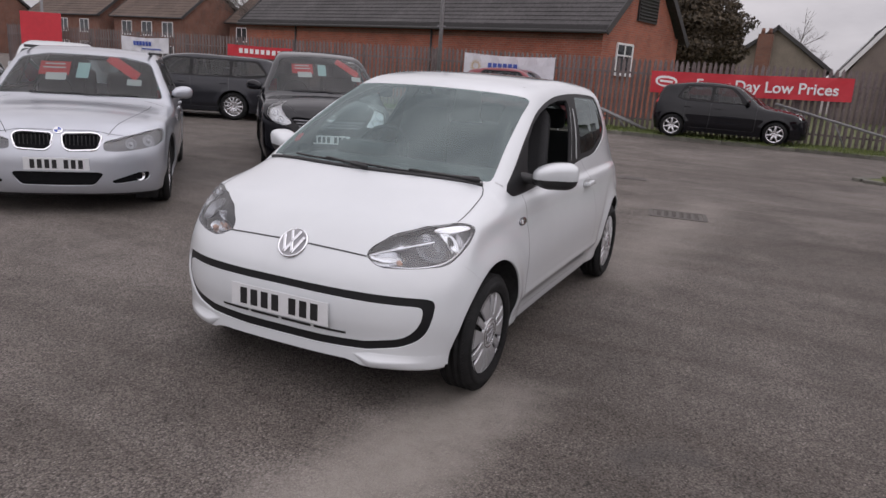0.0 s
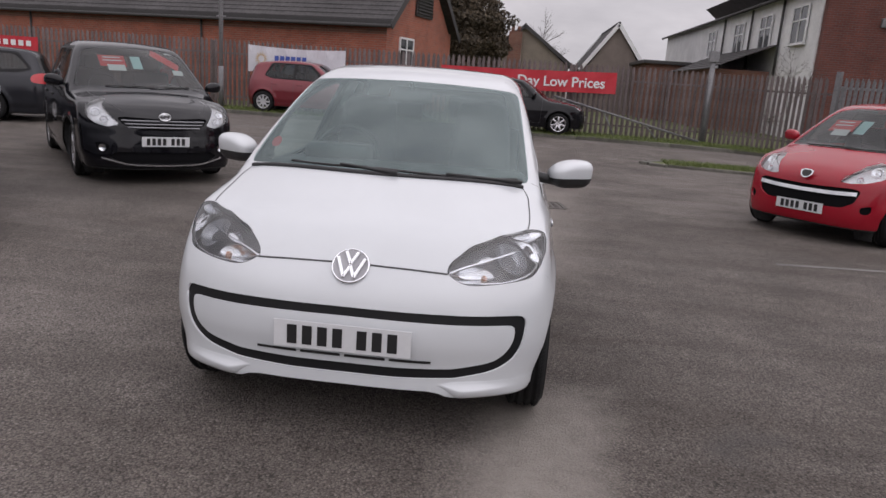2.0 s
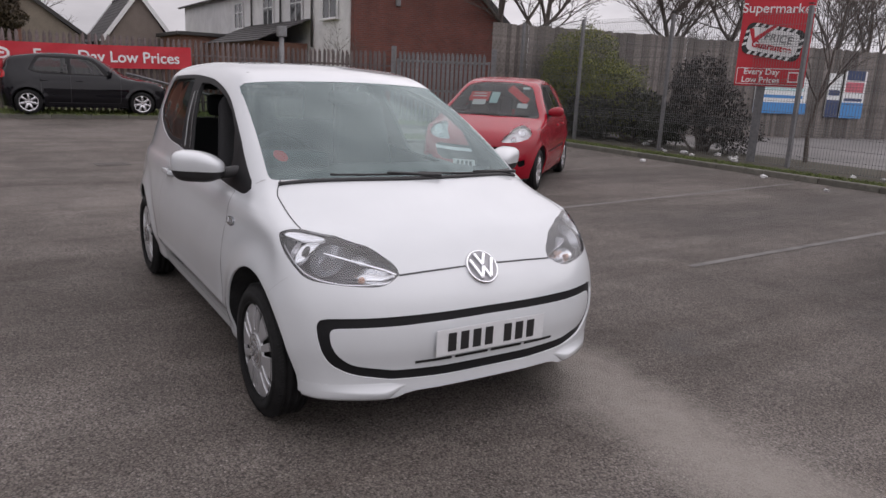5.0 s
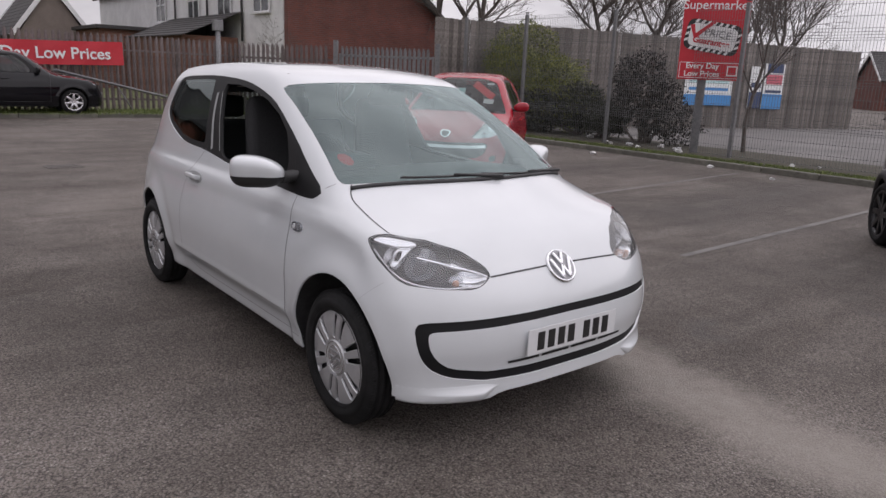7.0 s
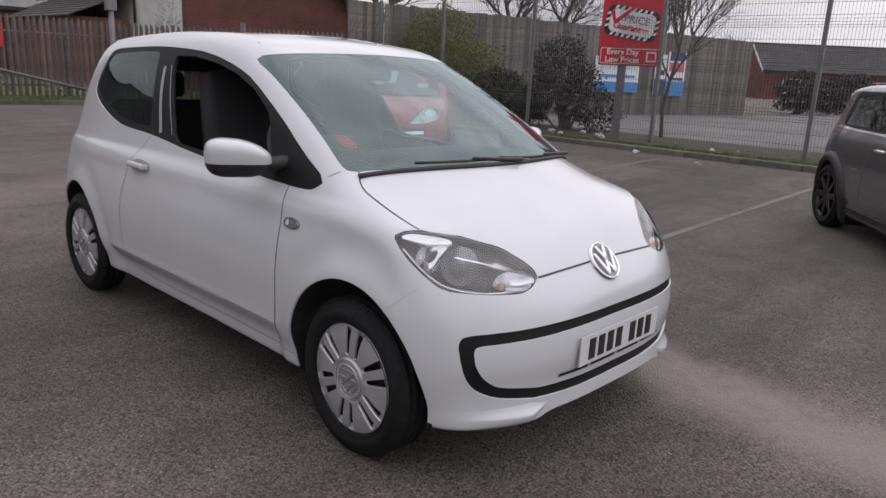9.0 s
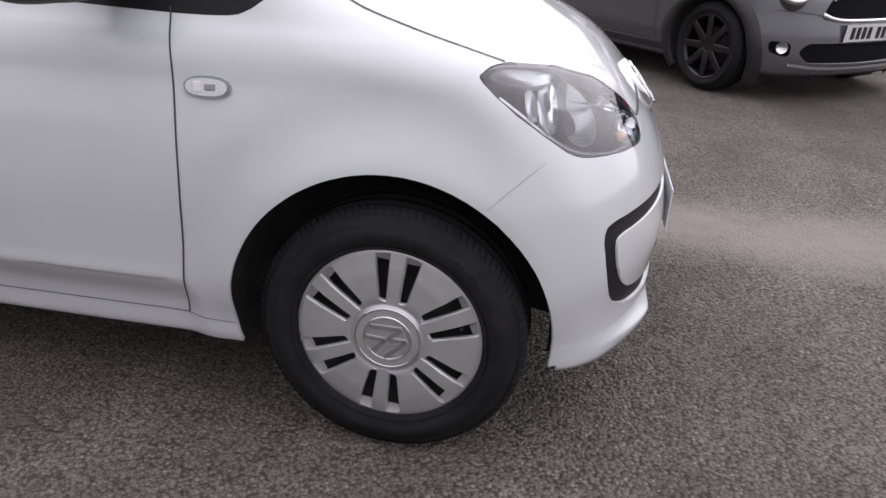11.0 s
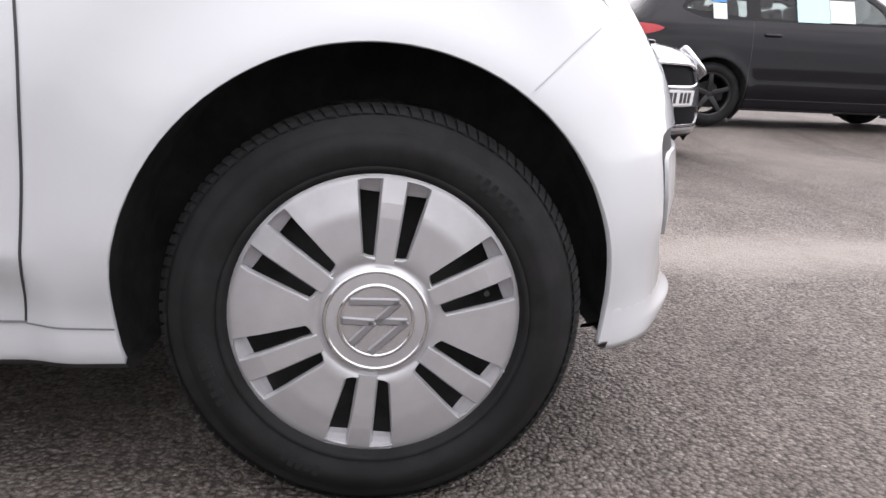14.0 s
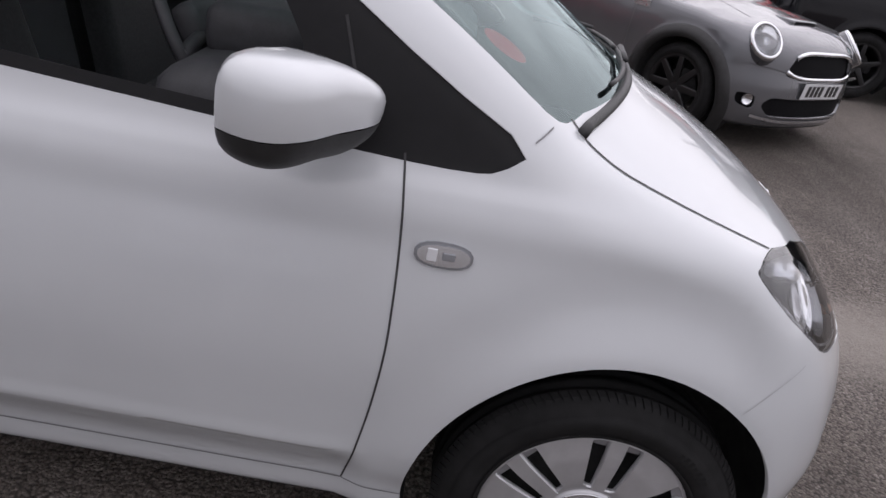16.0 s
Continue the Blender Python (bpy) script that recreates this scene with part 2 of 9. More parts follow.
def prism(outline, depth, bm=None, m=None, bevel=0.0):
    """A flat outline in x, y, extruded by depth along z."""
    b = bmesh.new()
    vs = [b.verts.new((x, y, 0)) for x, y in outline]
    f = b.faces.new(vs)
    top = bmesh.ops.extrude_face_region(b, geom=[f])
    bmesh.ops.translate(b, vec=(0, 0, depth), verts=[v for v in top["geom"] if isinstance(v, bmesh.types.BMVert)])
    bmesh.ops.recalc_face_normals(b, faces=b.faces[:])
    if bevel:
        bmesh.ops.bevel(b, geom=b.edges[:], offset=bevel, segments=2, affect="EDGES")
    if m is not None:
        bmesh.ops.transform(b, matrix=m, verts=b.verts)
    return joined(bm, b)


def rounded(points, n=6):
    """A closed outline with its corners smoothed (Catmull-Rom)."""
    p = np.array(points, float)
    out = []
    for i in range(len(p)):
        a, b, c, d = p[i - 1], p[i], p[(i + 1) % len(p)], p[(i + 2) % len(p)]
        for k in range(n):
            t = k / n
            out.append(0.5 * (2 * b + (c - a) * t + (2 * a - 5 * b + 4 * c - d) * t**2 + (3 * b - a - 3 * c + d) * t**3))
    return np.array(out)


def chaikin(points, rounds=2, closed=True):
    """A closed outline with its corners cut round."""
    p = np.array(points, float)
    for _ in range(rounds):
        q = np.roll(p, -1, 0)
        p = np.stack([0.75 * p + 0.25 * q, 0.25 * p + 0.75 * q], 1).reshape(-1, p.shape[1])
    return p


def soft(points, r, steps=4):
    """A closed outline with each corner rounded by about r."""
    p = np.array(points, float)
    out = []
    for i in range(len(p)):
        a, b, c = p[i - 1], p[i], p[(i + 1) % len(p)]
        u, v = a - b, c - b
        lu, lv = np.linalg.norm(u), np.linalg.norm(v)
        s = b + u / lu * min(r, lu * 0.45)
        e = b + v / lv * min(r, lv * 0.45)
        if u @ v / (lu * lv) < -0.97:
            out.append(b)
            continue
        for k in range(steps + 1):
            t = k / steps
            out.append((1 - t) ** 2 * s + 2 * t * (1 - t) * b + t * t * e)
    return np.array(out)


def within(poly, u, v):
    inside = False
    n = len(poly)
    for i in range(n):
        (x1, y1), (x2, y2) = poly[i - 1], poly[i]
        if (y1 > v) != (y2 > v) and u < (x2 - x1) * (v - y1) / (y2 - y1) + x1:
            inside = not inside
    return inside


def curve(pts):
    """A smooth function through (x, y) pairs, straight beyond the ends."""
    xs, ys = np.array(pts, float).T
    d = np.diff(ys) / np.diff(xs)
    m = np.r_[d[0], (d[:-1] * np.diff(xs)[1:] + d[1:] * np.diff(xs)[:-1]) / (np.diff(xs)[1:] + np.diff(xs)[:-1]), d[-1]]

    def f(x):
        x = np.asarray(x, float)
        i = np.clip(np.searchsorted(xs, x) - 1, 0, len(xs) - 2)
        h, c = xs[i + 1] - xs[i], np.clip(x, xs[0], xs[-1])
        s = (c - xs[i]) / h
        y = (2 * s**3 - 3 * s**2 + 1) * ys[i] + (s**3 - 2 * s**2 + s) * h * m[i] + (3 * s**2 - 2 * s**3) * ys[i + 1] + (s**3 - s**2) * h * m[i + 1]
        return y + np.where(x < xs[0], m[0] * (x - xs[0]), 0) + np.where(x > xs[-1], m[-1] * (x - xs[-1]), 0)

    return f


def smax(a, b, k):
    h = np.clip(0.5 + 0.5 * (a - b) / k, 0, 1)
    return b * (1 - h) + a * h + k * h * (1 - h)


class Hull:
    """A car's skin as the meeting of a top, a side, a nose, a tail and a floor, rounded where they meet. Front at -y, front axle at y = 0."""

    def __init__(self, top, side, plan, nose, tail, bow, bow_y, crown, nose_bow, tail_bow, floor, round_top=0.09, round_nose=0.12, extra=None):
        self.top, self.side, self.plan, self.nose, self.tail = curve(top), curve(side), curve(plan), curve(nose), curve(tail)
        self.bow, self.bow_y, self.crown, self.nose_bow, self.tail_bow, self.floor = bow, bow_y, curve(crown), nose_bow, tail_bow, floor
        self.round_top = round_top if callable(round_top) else lambda y: round_top
        self.round_nose, self.extra = round_nose, extra

    def height(self, x, y):
        k = self.bow * np.clip((y - self.bow_y[0]) / (self.bow_y[1] - self.bow_y[0]), 0, 1)
        s = y - k * x * x
        return self.top(s) - self.crown(y) * x * x, s

    def width(self, y, z):
        w = self.side(z) + self.plan(y)
        return w + (self.extra(y, z) if self.extra else 0)

    def __call__(self, p):
        x, y, z = np.abs(p[..., 0]), p[..., 1], p[..., 2]
        h, s = self.height(x, y)
        slope = (self.top(s + 0.01) - self.top(s - 0.01)) / 0.02
        up = (z - h) / np.sqrt(1 + slope**2)
        out = (x - self.width(y, z)) * 0.94
        nb, ne = self.nose_bow
        front = self.nose(z) + nb * x**ne - y
        tb, te = self.tail_bow
        back = y - self.tail(z) + tb * x**te
        g = smax(up, out, self.round_top(y))
        g = smax(g, front * 0.9, self.round_nose)
        g = smax(g, back * 0.9, 0.14)
        return smax(g, self.floor - z, 0.03)

    def normal(self, p):
        e = 1e-3
        n = np.stack([self(p + e * a) - self(p - e * a) for a in np.eye(3)], -1)
        return n / np.maximum(np.linalg.norm(n, axis=-1, keepdims=True), 1e-9)

    def meet(self, o, d, far=3.0):
        """Where rays from inside leave the hull."""
        a, b = np.zeros(len(d)), np.full(len(d), far)
        for _ in range(40):
            m = (a + b) / 2
            inside = self(o + d * m[:, None]) < 0
            a, b = np.where(inside, m, a), np.where(inside, b, m)
        return o + d * ((a + b) / 2)[:, None]


def skin(hull, ya, yb, zs, n_round, n_long, n_fan, creases=(), fan=None):
    """Half of the hull (x >= 0) as a bmesh: a capsule of rays from a spine, so that the nose and the tail close. Creases: angles that need more rays."""
    phi = np.linspace(-90, 90, n_round + 1)
    phi = np.radians(np.unique(np.concatenate([phi] + [np.arange(c - 1.6, c + 1.61, 0.32) for c in creases]).round(3)))
    rows = [(ya, a) for a in np.radians(np.linspace(4, 90, n_fan + 1) if fan is None else fan)[:-1]]
    rows += [(y, math.pi / 2) for y in np.linspace(ya, yb, n_long + 1)]
    rows += [(yb, a) for a in np.radians(np.linspace(90, 176, n_fan + 1))[1:]]
    o = np.array([[(0, y, zs)] * len(phi) for y, _ in rows]).reshape(-1, 3)
    d = np.array([np.stack([math.sin(a) * np.cos(phi), np.full(len(phi), -math.cos(a)), math.sin(a) * np.sin(phi)], -1) for _, a in rows]).reshape(-1, 3)
    p = hull.meet(o, d)
    w = len(phi)
    bm = bmesh.new()
    vs = [bm.verts.new(q) for q in p]
    for i in range(len(rows) - 1):
        for k in range(w - 1):
            bm.faces.new((vs[i * w + k], vs[i * w + k + 1], vs[(i + 1) * w + k + 1], vs[(i + 1) * w + k]))
    for i, sign in ((0, -1), (len(rows) - 1, 1)):
        tip = bm.verts.new(hull.meet(np.array([[0, rows[i][0], zs]]), np.array([[0, float(sign), 0]]))[0])
        for k in range(w - 1):
            a, b = vs[i * w + k], vs[i * w + k + 1]
            bm.faces.new((a, tip, b) if sign < 0 else (a, b, tip))
    bmesh.ops.recalc_face_normals(bm, faces=bm.faces[:])
    return bm


def flat_view(beta):
    """Coordinates of the skin as seen along a level direction: 0 from the front, 90 from the side; None from above."""
    if beta is None:
        return lambda c: (c.x, c.y)
    cb, sb = math.cos(radians(beta)), math.sin(radians(beta))
    return lambda c: (c.x * cb + c.y * sb, c.z)


def take(bm, outline, beta, test):
    """Cuts an outline into the skin, and takes the faces inside it away. Gives their corners and faces."""
    view = flat_view(beta)
    poly = [tuple(q) for q in outline]
    lo, hi = np.min(poly, 0) - 0.03, np.max(poly, 0) + 0.03
    cand = []
    for f in bm.faces:
        c = f.calc_center_median()
        u, v = view(c)
        if lo[0] < u < hi[0] and lo[1] < v < hi[1] and test(c):
            cand.append(f)
    cb, sb = (math.cos(radians(beta)), math.sin(radians(beta))) if beta is not None else (1, 0)
    for (u1, v1), (u2, v2) in zip(poly, poly[1:] + poly[:1]):
        if abs(u1 - u2) + abs(v1 - v2) < 1e-6:
            continue
        lu, hu, lv, hv = min(u1, u2) - 1e-4, max(u1, u2) + 1e-4, min(v1, v2) - 1e-4, max(v1, v2) + 1e-4
        near = []
        for f in cand:
            q = [view(w.co) for w in f.verts]
            if max(a for a, _ in q) > lu and min(a for a, _ in q) < hu and max(b for _, b in q) > lv and min(b for _, b in q) < hv:
                near.append(f)
        if not near:
            continue
        nu, nv = v2 - v1, u1 - u2
        no = Vector((nu, nv, 0)) if beta is None else Vector((nu * cb, nu * sb, nv))
        co = Vector((u1, v1, 0)) if beta is None else Vector((u1 * cb, u1 * sb, v1))
        geom = set(near)
        for f in near:
            geom.update(f.edges)
            geom.update(f.verts)
        keep = set(cand) - set(near)
        res = bmesh.ops.bisect_plane(bm, geom=list(geom), dist=1e-5, plane_co=co, plane_no=no)
        cand = list(keep) + [g for g in res["geom"] if isinstance(g, bmesh.types.BMFace)]
    gone = []
    for f in cand:
        c = f.calc_center_median()
        if test(c) and within(poly, *view(c)):
            gone.append(f)
    index, verts, faces = {}, [], []
    for f in gone:
        face = []
        for w in f.verts:
            if w not in index:
                index[w] = len(verts)
                verts.append(tuple(w.co))
            face.append(index[w])
        faces.append(face)
    bmesh.ops.delete(bm, geom=gone, context="FACES")
    return np.array(verts), faces


def rest(bm):
    bm.verts.index_update()
    return np.array([tuple(v.co) for v in bm.verts]), [[v.index for v in f.verts] for f in bm.faces]


def shell(name, piece, hull, mat, parent, label="", sides="both", push=0.0, rim=0.0, rim_dir=None):
    """A piece of skin as a mesh: on one side, or on both; pushed along its normals, with its open edges turned in by rim."""
    v, faces = piece
    if len(v) == 0:
        return None
    n = hull.normal(v)
    sign = 0.0
    for f in faces[:: max(1, len(faces) // 60)]:
        q = v[f]
        sign += sum((np.cross(q[i] - q[0], q[i + 1] - q[0]) for i in range(1, len(f) - 1)), np.zeros(3)) @ n[f].sum(0)
    if sign < 0:
        faces = [f[::-1] for f in faces]
    v = v + n * push
    edges = {}
    for f in faces:
        for a, b in zip(f, f[1:] + f[:1]):
            edges[(a, b)] = edges.get((a, b), 0) + 1
    verts, normals = [tuple(q) for q in v], [tuple(q) for q in n]
    quads, extra = [], {}
    if rim:
        for a, b in edges:
            if (b, a) not in edges and not (abs(v[a][0]) < 1e-4 and abs(v[b][0]) < 1e-4):
                for k in (a, b):
                    if k not in extra:
                        extra[k] = len(verts)
                        verts.append(tuple(v[k] + (np.array(rim_dir) if rim_dir is not None else -n[k]) * rim))
                        normals.append((0, 0, 0))
                quads.append([b, a, extra[a], extra[b]])
    count = len(verts)
    all_faces, loop_n = [], []
    for sign in {"both": (1, -1), "right": (-1,), "left": (1,)}[sides]:
        base = 0 if sides != "both" or sign == 1 else count
        for k, f in enumerate(list(faces) + quads):
            g = f if sign == 1 else f[::-1]
            all_faces.append([i + base for i in g])
            for i in g:
                q = normals[i] if k < len(faces) else (0, 0, 0)
                loop_n.append((q[0] * sign, q[1], q[2]))
    pts = []
    for sign in {"both": (1, -1), "right": (-1,), "left": (1,)}[sides]:
        pts += [(x * sign, y, z) for x, y, z in verts]
    me = bpy.data.meshes.new(name)
    me.from_pydata(pts, [], all_faces)
    me.polygons.foreach_set("use_smooth", [True] * len(me.polygons))
    me.normals_split_custom_set(loop_n)
    return part(name, me, mat, parent, label)


def ribbon(name, hull, line, beta, width, mat, parent, sides="both", lift=0.0012, depth_sign=1, steps=8, label=""):
    """A narrow strip that lies on the skin along a line drawn in a view: a panel gap or a moulding."""
    p = np.array(line, float)
    t = np.linspace(0, len(p) - 1, (len(p) - 1) * steps + 1)
    path = np.stack([np.interp(t, range(len(p)), p[:, i]) for i in range(2)], -1)
    for _ in range(steps):
        path[1:-1] = (path[:-2] + 2 * path[1:-1] + path[2:]) / 4
    if beta is None:
        o, d = np.c_[path, np.full(len(path), 0.4)], np.tile([0, 0, 1.0], (len(path), 1))
    else:
        cb, sb = math.cos(radians(beta)), math.sin(radians(beta))
        back = np.array([sb, -cb, 0])
        base = np.array([0, 1.2, 0]) - back * 0.0
        o = np.stack([path[:, 0] * cb, path[:, 0] * sb, path[:, 1]], -1)
        o = o + back * (base @ back)
        d = np.tile(back, (len(path), 1))
    q = hull.meet(o, d, 4.0)
    n = hull.normal(q)
    along = np.gradient(q, axis=0)
    side = np.cross(along, n)
    side /= np.linalg.norm(side, axis=1)[:, None]
    a, b = q + side * width / 2 + n * lift, q - side * width / 2 + n * lift
    v = np.concatenate([a, b])
    k = len(q)
    faces = [[i, i + 1, k + i + 1, k + i] for i in range(k - 1)]
    return shell(name, (v, faces), hull, mat, parent, label, sides)


# ---- wheels ----
def tyre_mesh(radius, width, rim, sides=72):
    """A tyre about the x axis, its outer face towards +x, with a ribbed tread."""
    h = width / 2
    wall = [(rim - 0.012, h * 0.62), (rim, h * 0.78), (rim + 0.012, h * 0.9), (rim + (radius - rim) * 0.35, h * 0.99), (rim + (radius - rim) * 0.62, h * 0.985), (radius - 0.034, h * 0.945), (radius - 0.030, h * 0.925), (radius - 0.02, h * 0.86), (radius - 0.009, h * 0.76), (radius - 0.003, h * 0.66)]
    tread = []
    for c in (0.42, 0.0, -0.42):
        tread += [(radius, h * (c + 0.1)), (radius - 0.008, h * (c + 0.08)), (radius - 0.008, h * (c - 0.08)), (radius, h * (c - 0.1))]
    back = [(r, -d) for r, d in wall[::-1]]
    return lathe(wall + [(radius - 0.001, h * 0.58)] + tread + [(radius - 0.001, -h * 0.58)] + back, sides)


def tread_blocks(radius, width, s, count=112):
    """The shoulder blocks along one side of a tyre's tread."""
    v, f = [], []
    step = 2 * math.pi / count
    prof = [(radius - 0.0135, 0.80), (radius - 0.0072, 0.735), (radius - 0.001, 0.62), (radius - 0.012, 0.60)]
    for i in range(count):
        k = len(v)
        for r, d in prof:
            for a in (i * step - step * 0.36, i * step + step * 0.36):
                t = a + 0.03 * (0.80 - d) * 4 * s
                v.append((s * d * width / 2 + s * 0.0015, (r + 0.0025) * math.cos(t), (r + 0.0025) * math.sin(t)))
        for j in range(3):
            q = (k + 2 * j, k + 2 * j + 1, k + 2 * j + 3, k + 2 * j + 2)
            f.append(q)
        for c in (0, 1):
            f.append((k + c, k + c + 2, k + c + 4, k + c + 6))
    me = bpy.data.meshes.new("tread")
    me.from_pydata(v, [], f)
    b = bmesh.new()
    b.from_mesh(me)
    bmesh.ops.recalc_face_normals(b, faces=b.faces[:])
    b.to_mesh(me)
    b.free()
    return me


def cover_face(r):
    """How far a wheel cover's face stands out, by radius."""
    return np.interp(r, [0, 0.06, 0.071, 0.076, 0.088, 0.12, 0.152, 0.19, 0.195, 0.1985, 0.2005], [0.008, 0.008, 0.007, 0.001, 0.006, 0.006, 0.0058, -0.0012, -0.0028, -0.005, -0.016])


class CoverFace:
    """A wheel cover's face as a skin, for cutting its slots."""

    def normal(self, p):
        r = np.hypot(p[:, 1], p[:, 2])
        s = (cover_face(r + 0.002) - cover_face(r - 0.002)) / 0.004
        n = np.stack([np.ones(len(p)), -s * p[:, 1] / np.maximum(r, 1e-6), -s * p[:, 2] / np.maximum(r, 1e-6)], -1)
        return n / np.linalg.norm(n, axis=1)[:, None]


def pocket_outline(angle, grow=0.0):
    """The pocket of a pair of slots in a six-pair wheel cover, in y, z."""
    half = [(0.0, 0.0845 - grow), (0.022, 0.0845 - grow), (0.0305 + grow, 0.0885), (0.0325 + grow, 0.098), (0.0465 + grow, 0.172), (0.0475 + grow, 0.1835), (0.035, 0.1875 + grow * 0.5), (0.0, 0.191 + grow * 0.5)]
    raw = half + [(-y, z) for y, z in half[-2:0:-1]]
    c, q = math.cos(angle), math.sin(angle)
    out = [(x * c - y * q, x * q + y * c) for x, y in raw]
    area = sum(a[0] * b[1] - b[0] * a[1] for a, b in zip(out, out[1:] + out[:1]))
    return out if area > 0 else out[::-1]


def pocket_wall(angle):
    """The chamfered wall round a pocket."""
    b = bmesh.new()
    rows = []
    for grow, deep in ((0.0008, 0.0004), (-0.0014, -0.003), (-0.0026, -0.008)):
        rows.append([b.verts.new((float(cover_face(math.hypot(y, z))) + deep, y, z)) for y, z in pocket_outline(angle, grow)])
    for p, q in zip(rows, rows[1:]):
        for i in range(len(p)):
            k = (i + 1) % len(p)
            b.faces.new((p[i], p[k], q[k], q[i]))
    bmesh.ops.recalc_face_normals(b, faces=b.faces[:])
    return b


def cover_bar():
    """The bar between two slots, flush with the cover's face, with chamfered sides."""
    b = bmesh.new()
    rows = []
    for r in (0.080, 0.0865, 0.10, 0.12, 0.14, 0.16, 0.172, 0.182, 0.1905):
        h = float(np.interp(r, [0.08, 0.12, 0.152, 0.19, 0.1905], [0.0062, 0.0063, 0.0061, -0.0008, -0.0010]))
        w = 0.0128 + (r - 0.08) * 0.036
        rows.append([b.verts.new((x, y, r)) for x, y in ((h - 0.010, -w - 0.0018), (h - 0.004, -w - 0.0012), (h, -w + 0.0014), (h, w - 0.0014), (h - 0.004, w + 0.0012), (h - 0.010, w + 0.0018))])
    for p, q in zip(rows, rows[1:]):
        for i in range(5):
            b.faces.new((p[i], p[i + 1], q[i + 1], q[i]))
    b.faces.new(rows[0])
    b.faces.new(rows[-1][::-1])
    bmesh.ops.recalc_face_normals(b, faces=b.faces[:])
    return b


def slot_ramp(s):
    """The sloped floor at the outer end of a slot, rising to the cover's edge."""
    b = bmesh.new()
    rows = [[b.verts.new((x, s * y, r)) for y in (0.013, w)] for r, x, w in ((0.170, -0.011, 0.0462), (0.177, -0.009, 0.0468), (0.184, -0.006, 0.047), (0.1905, -0.0022, 0.046))]
    for p, q in zip(rows, rows[1:]):
        b.faces.new((p[0], p[1], q[1], q[0]) if s > 0 else (p[0], q[0], q[1], p[1]))
    return b


def chevrons(r, wide, deep):
    """Plain zigzag bars inside a ring of radius r, in the y, z plane, standing out along +x."""
    out = []
    pts = [(-0.82, 0.46), (-0.32, -0.8), (0.0, -0.05), (0.32, -0.8), (0.82, 0.46)]
    for (y1, z1), (y2, z2) in list(zip(pts, pts[1:])) + [((-0.36, 0.86), (0.0, 0.1)), ((0.0, 0.1), (0.36, 0.86))]:
        a, b = Vector((y1, z1)) * r, Vector((y2, z2)) * r
        ln, ang = (b - a).length, math.atan2(b.y - a.y, b.x - a.x)
        m = (a + b) / 2
        out.append(box(deep, ln + wide * 0.5, wide, 0, m.x, m.y, wide * 0.18, None, Matrix.Rotation(ang, 4, "X"), 1))
    return out


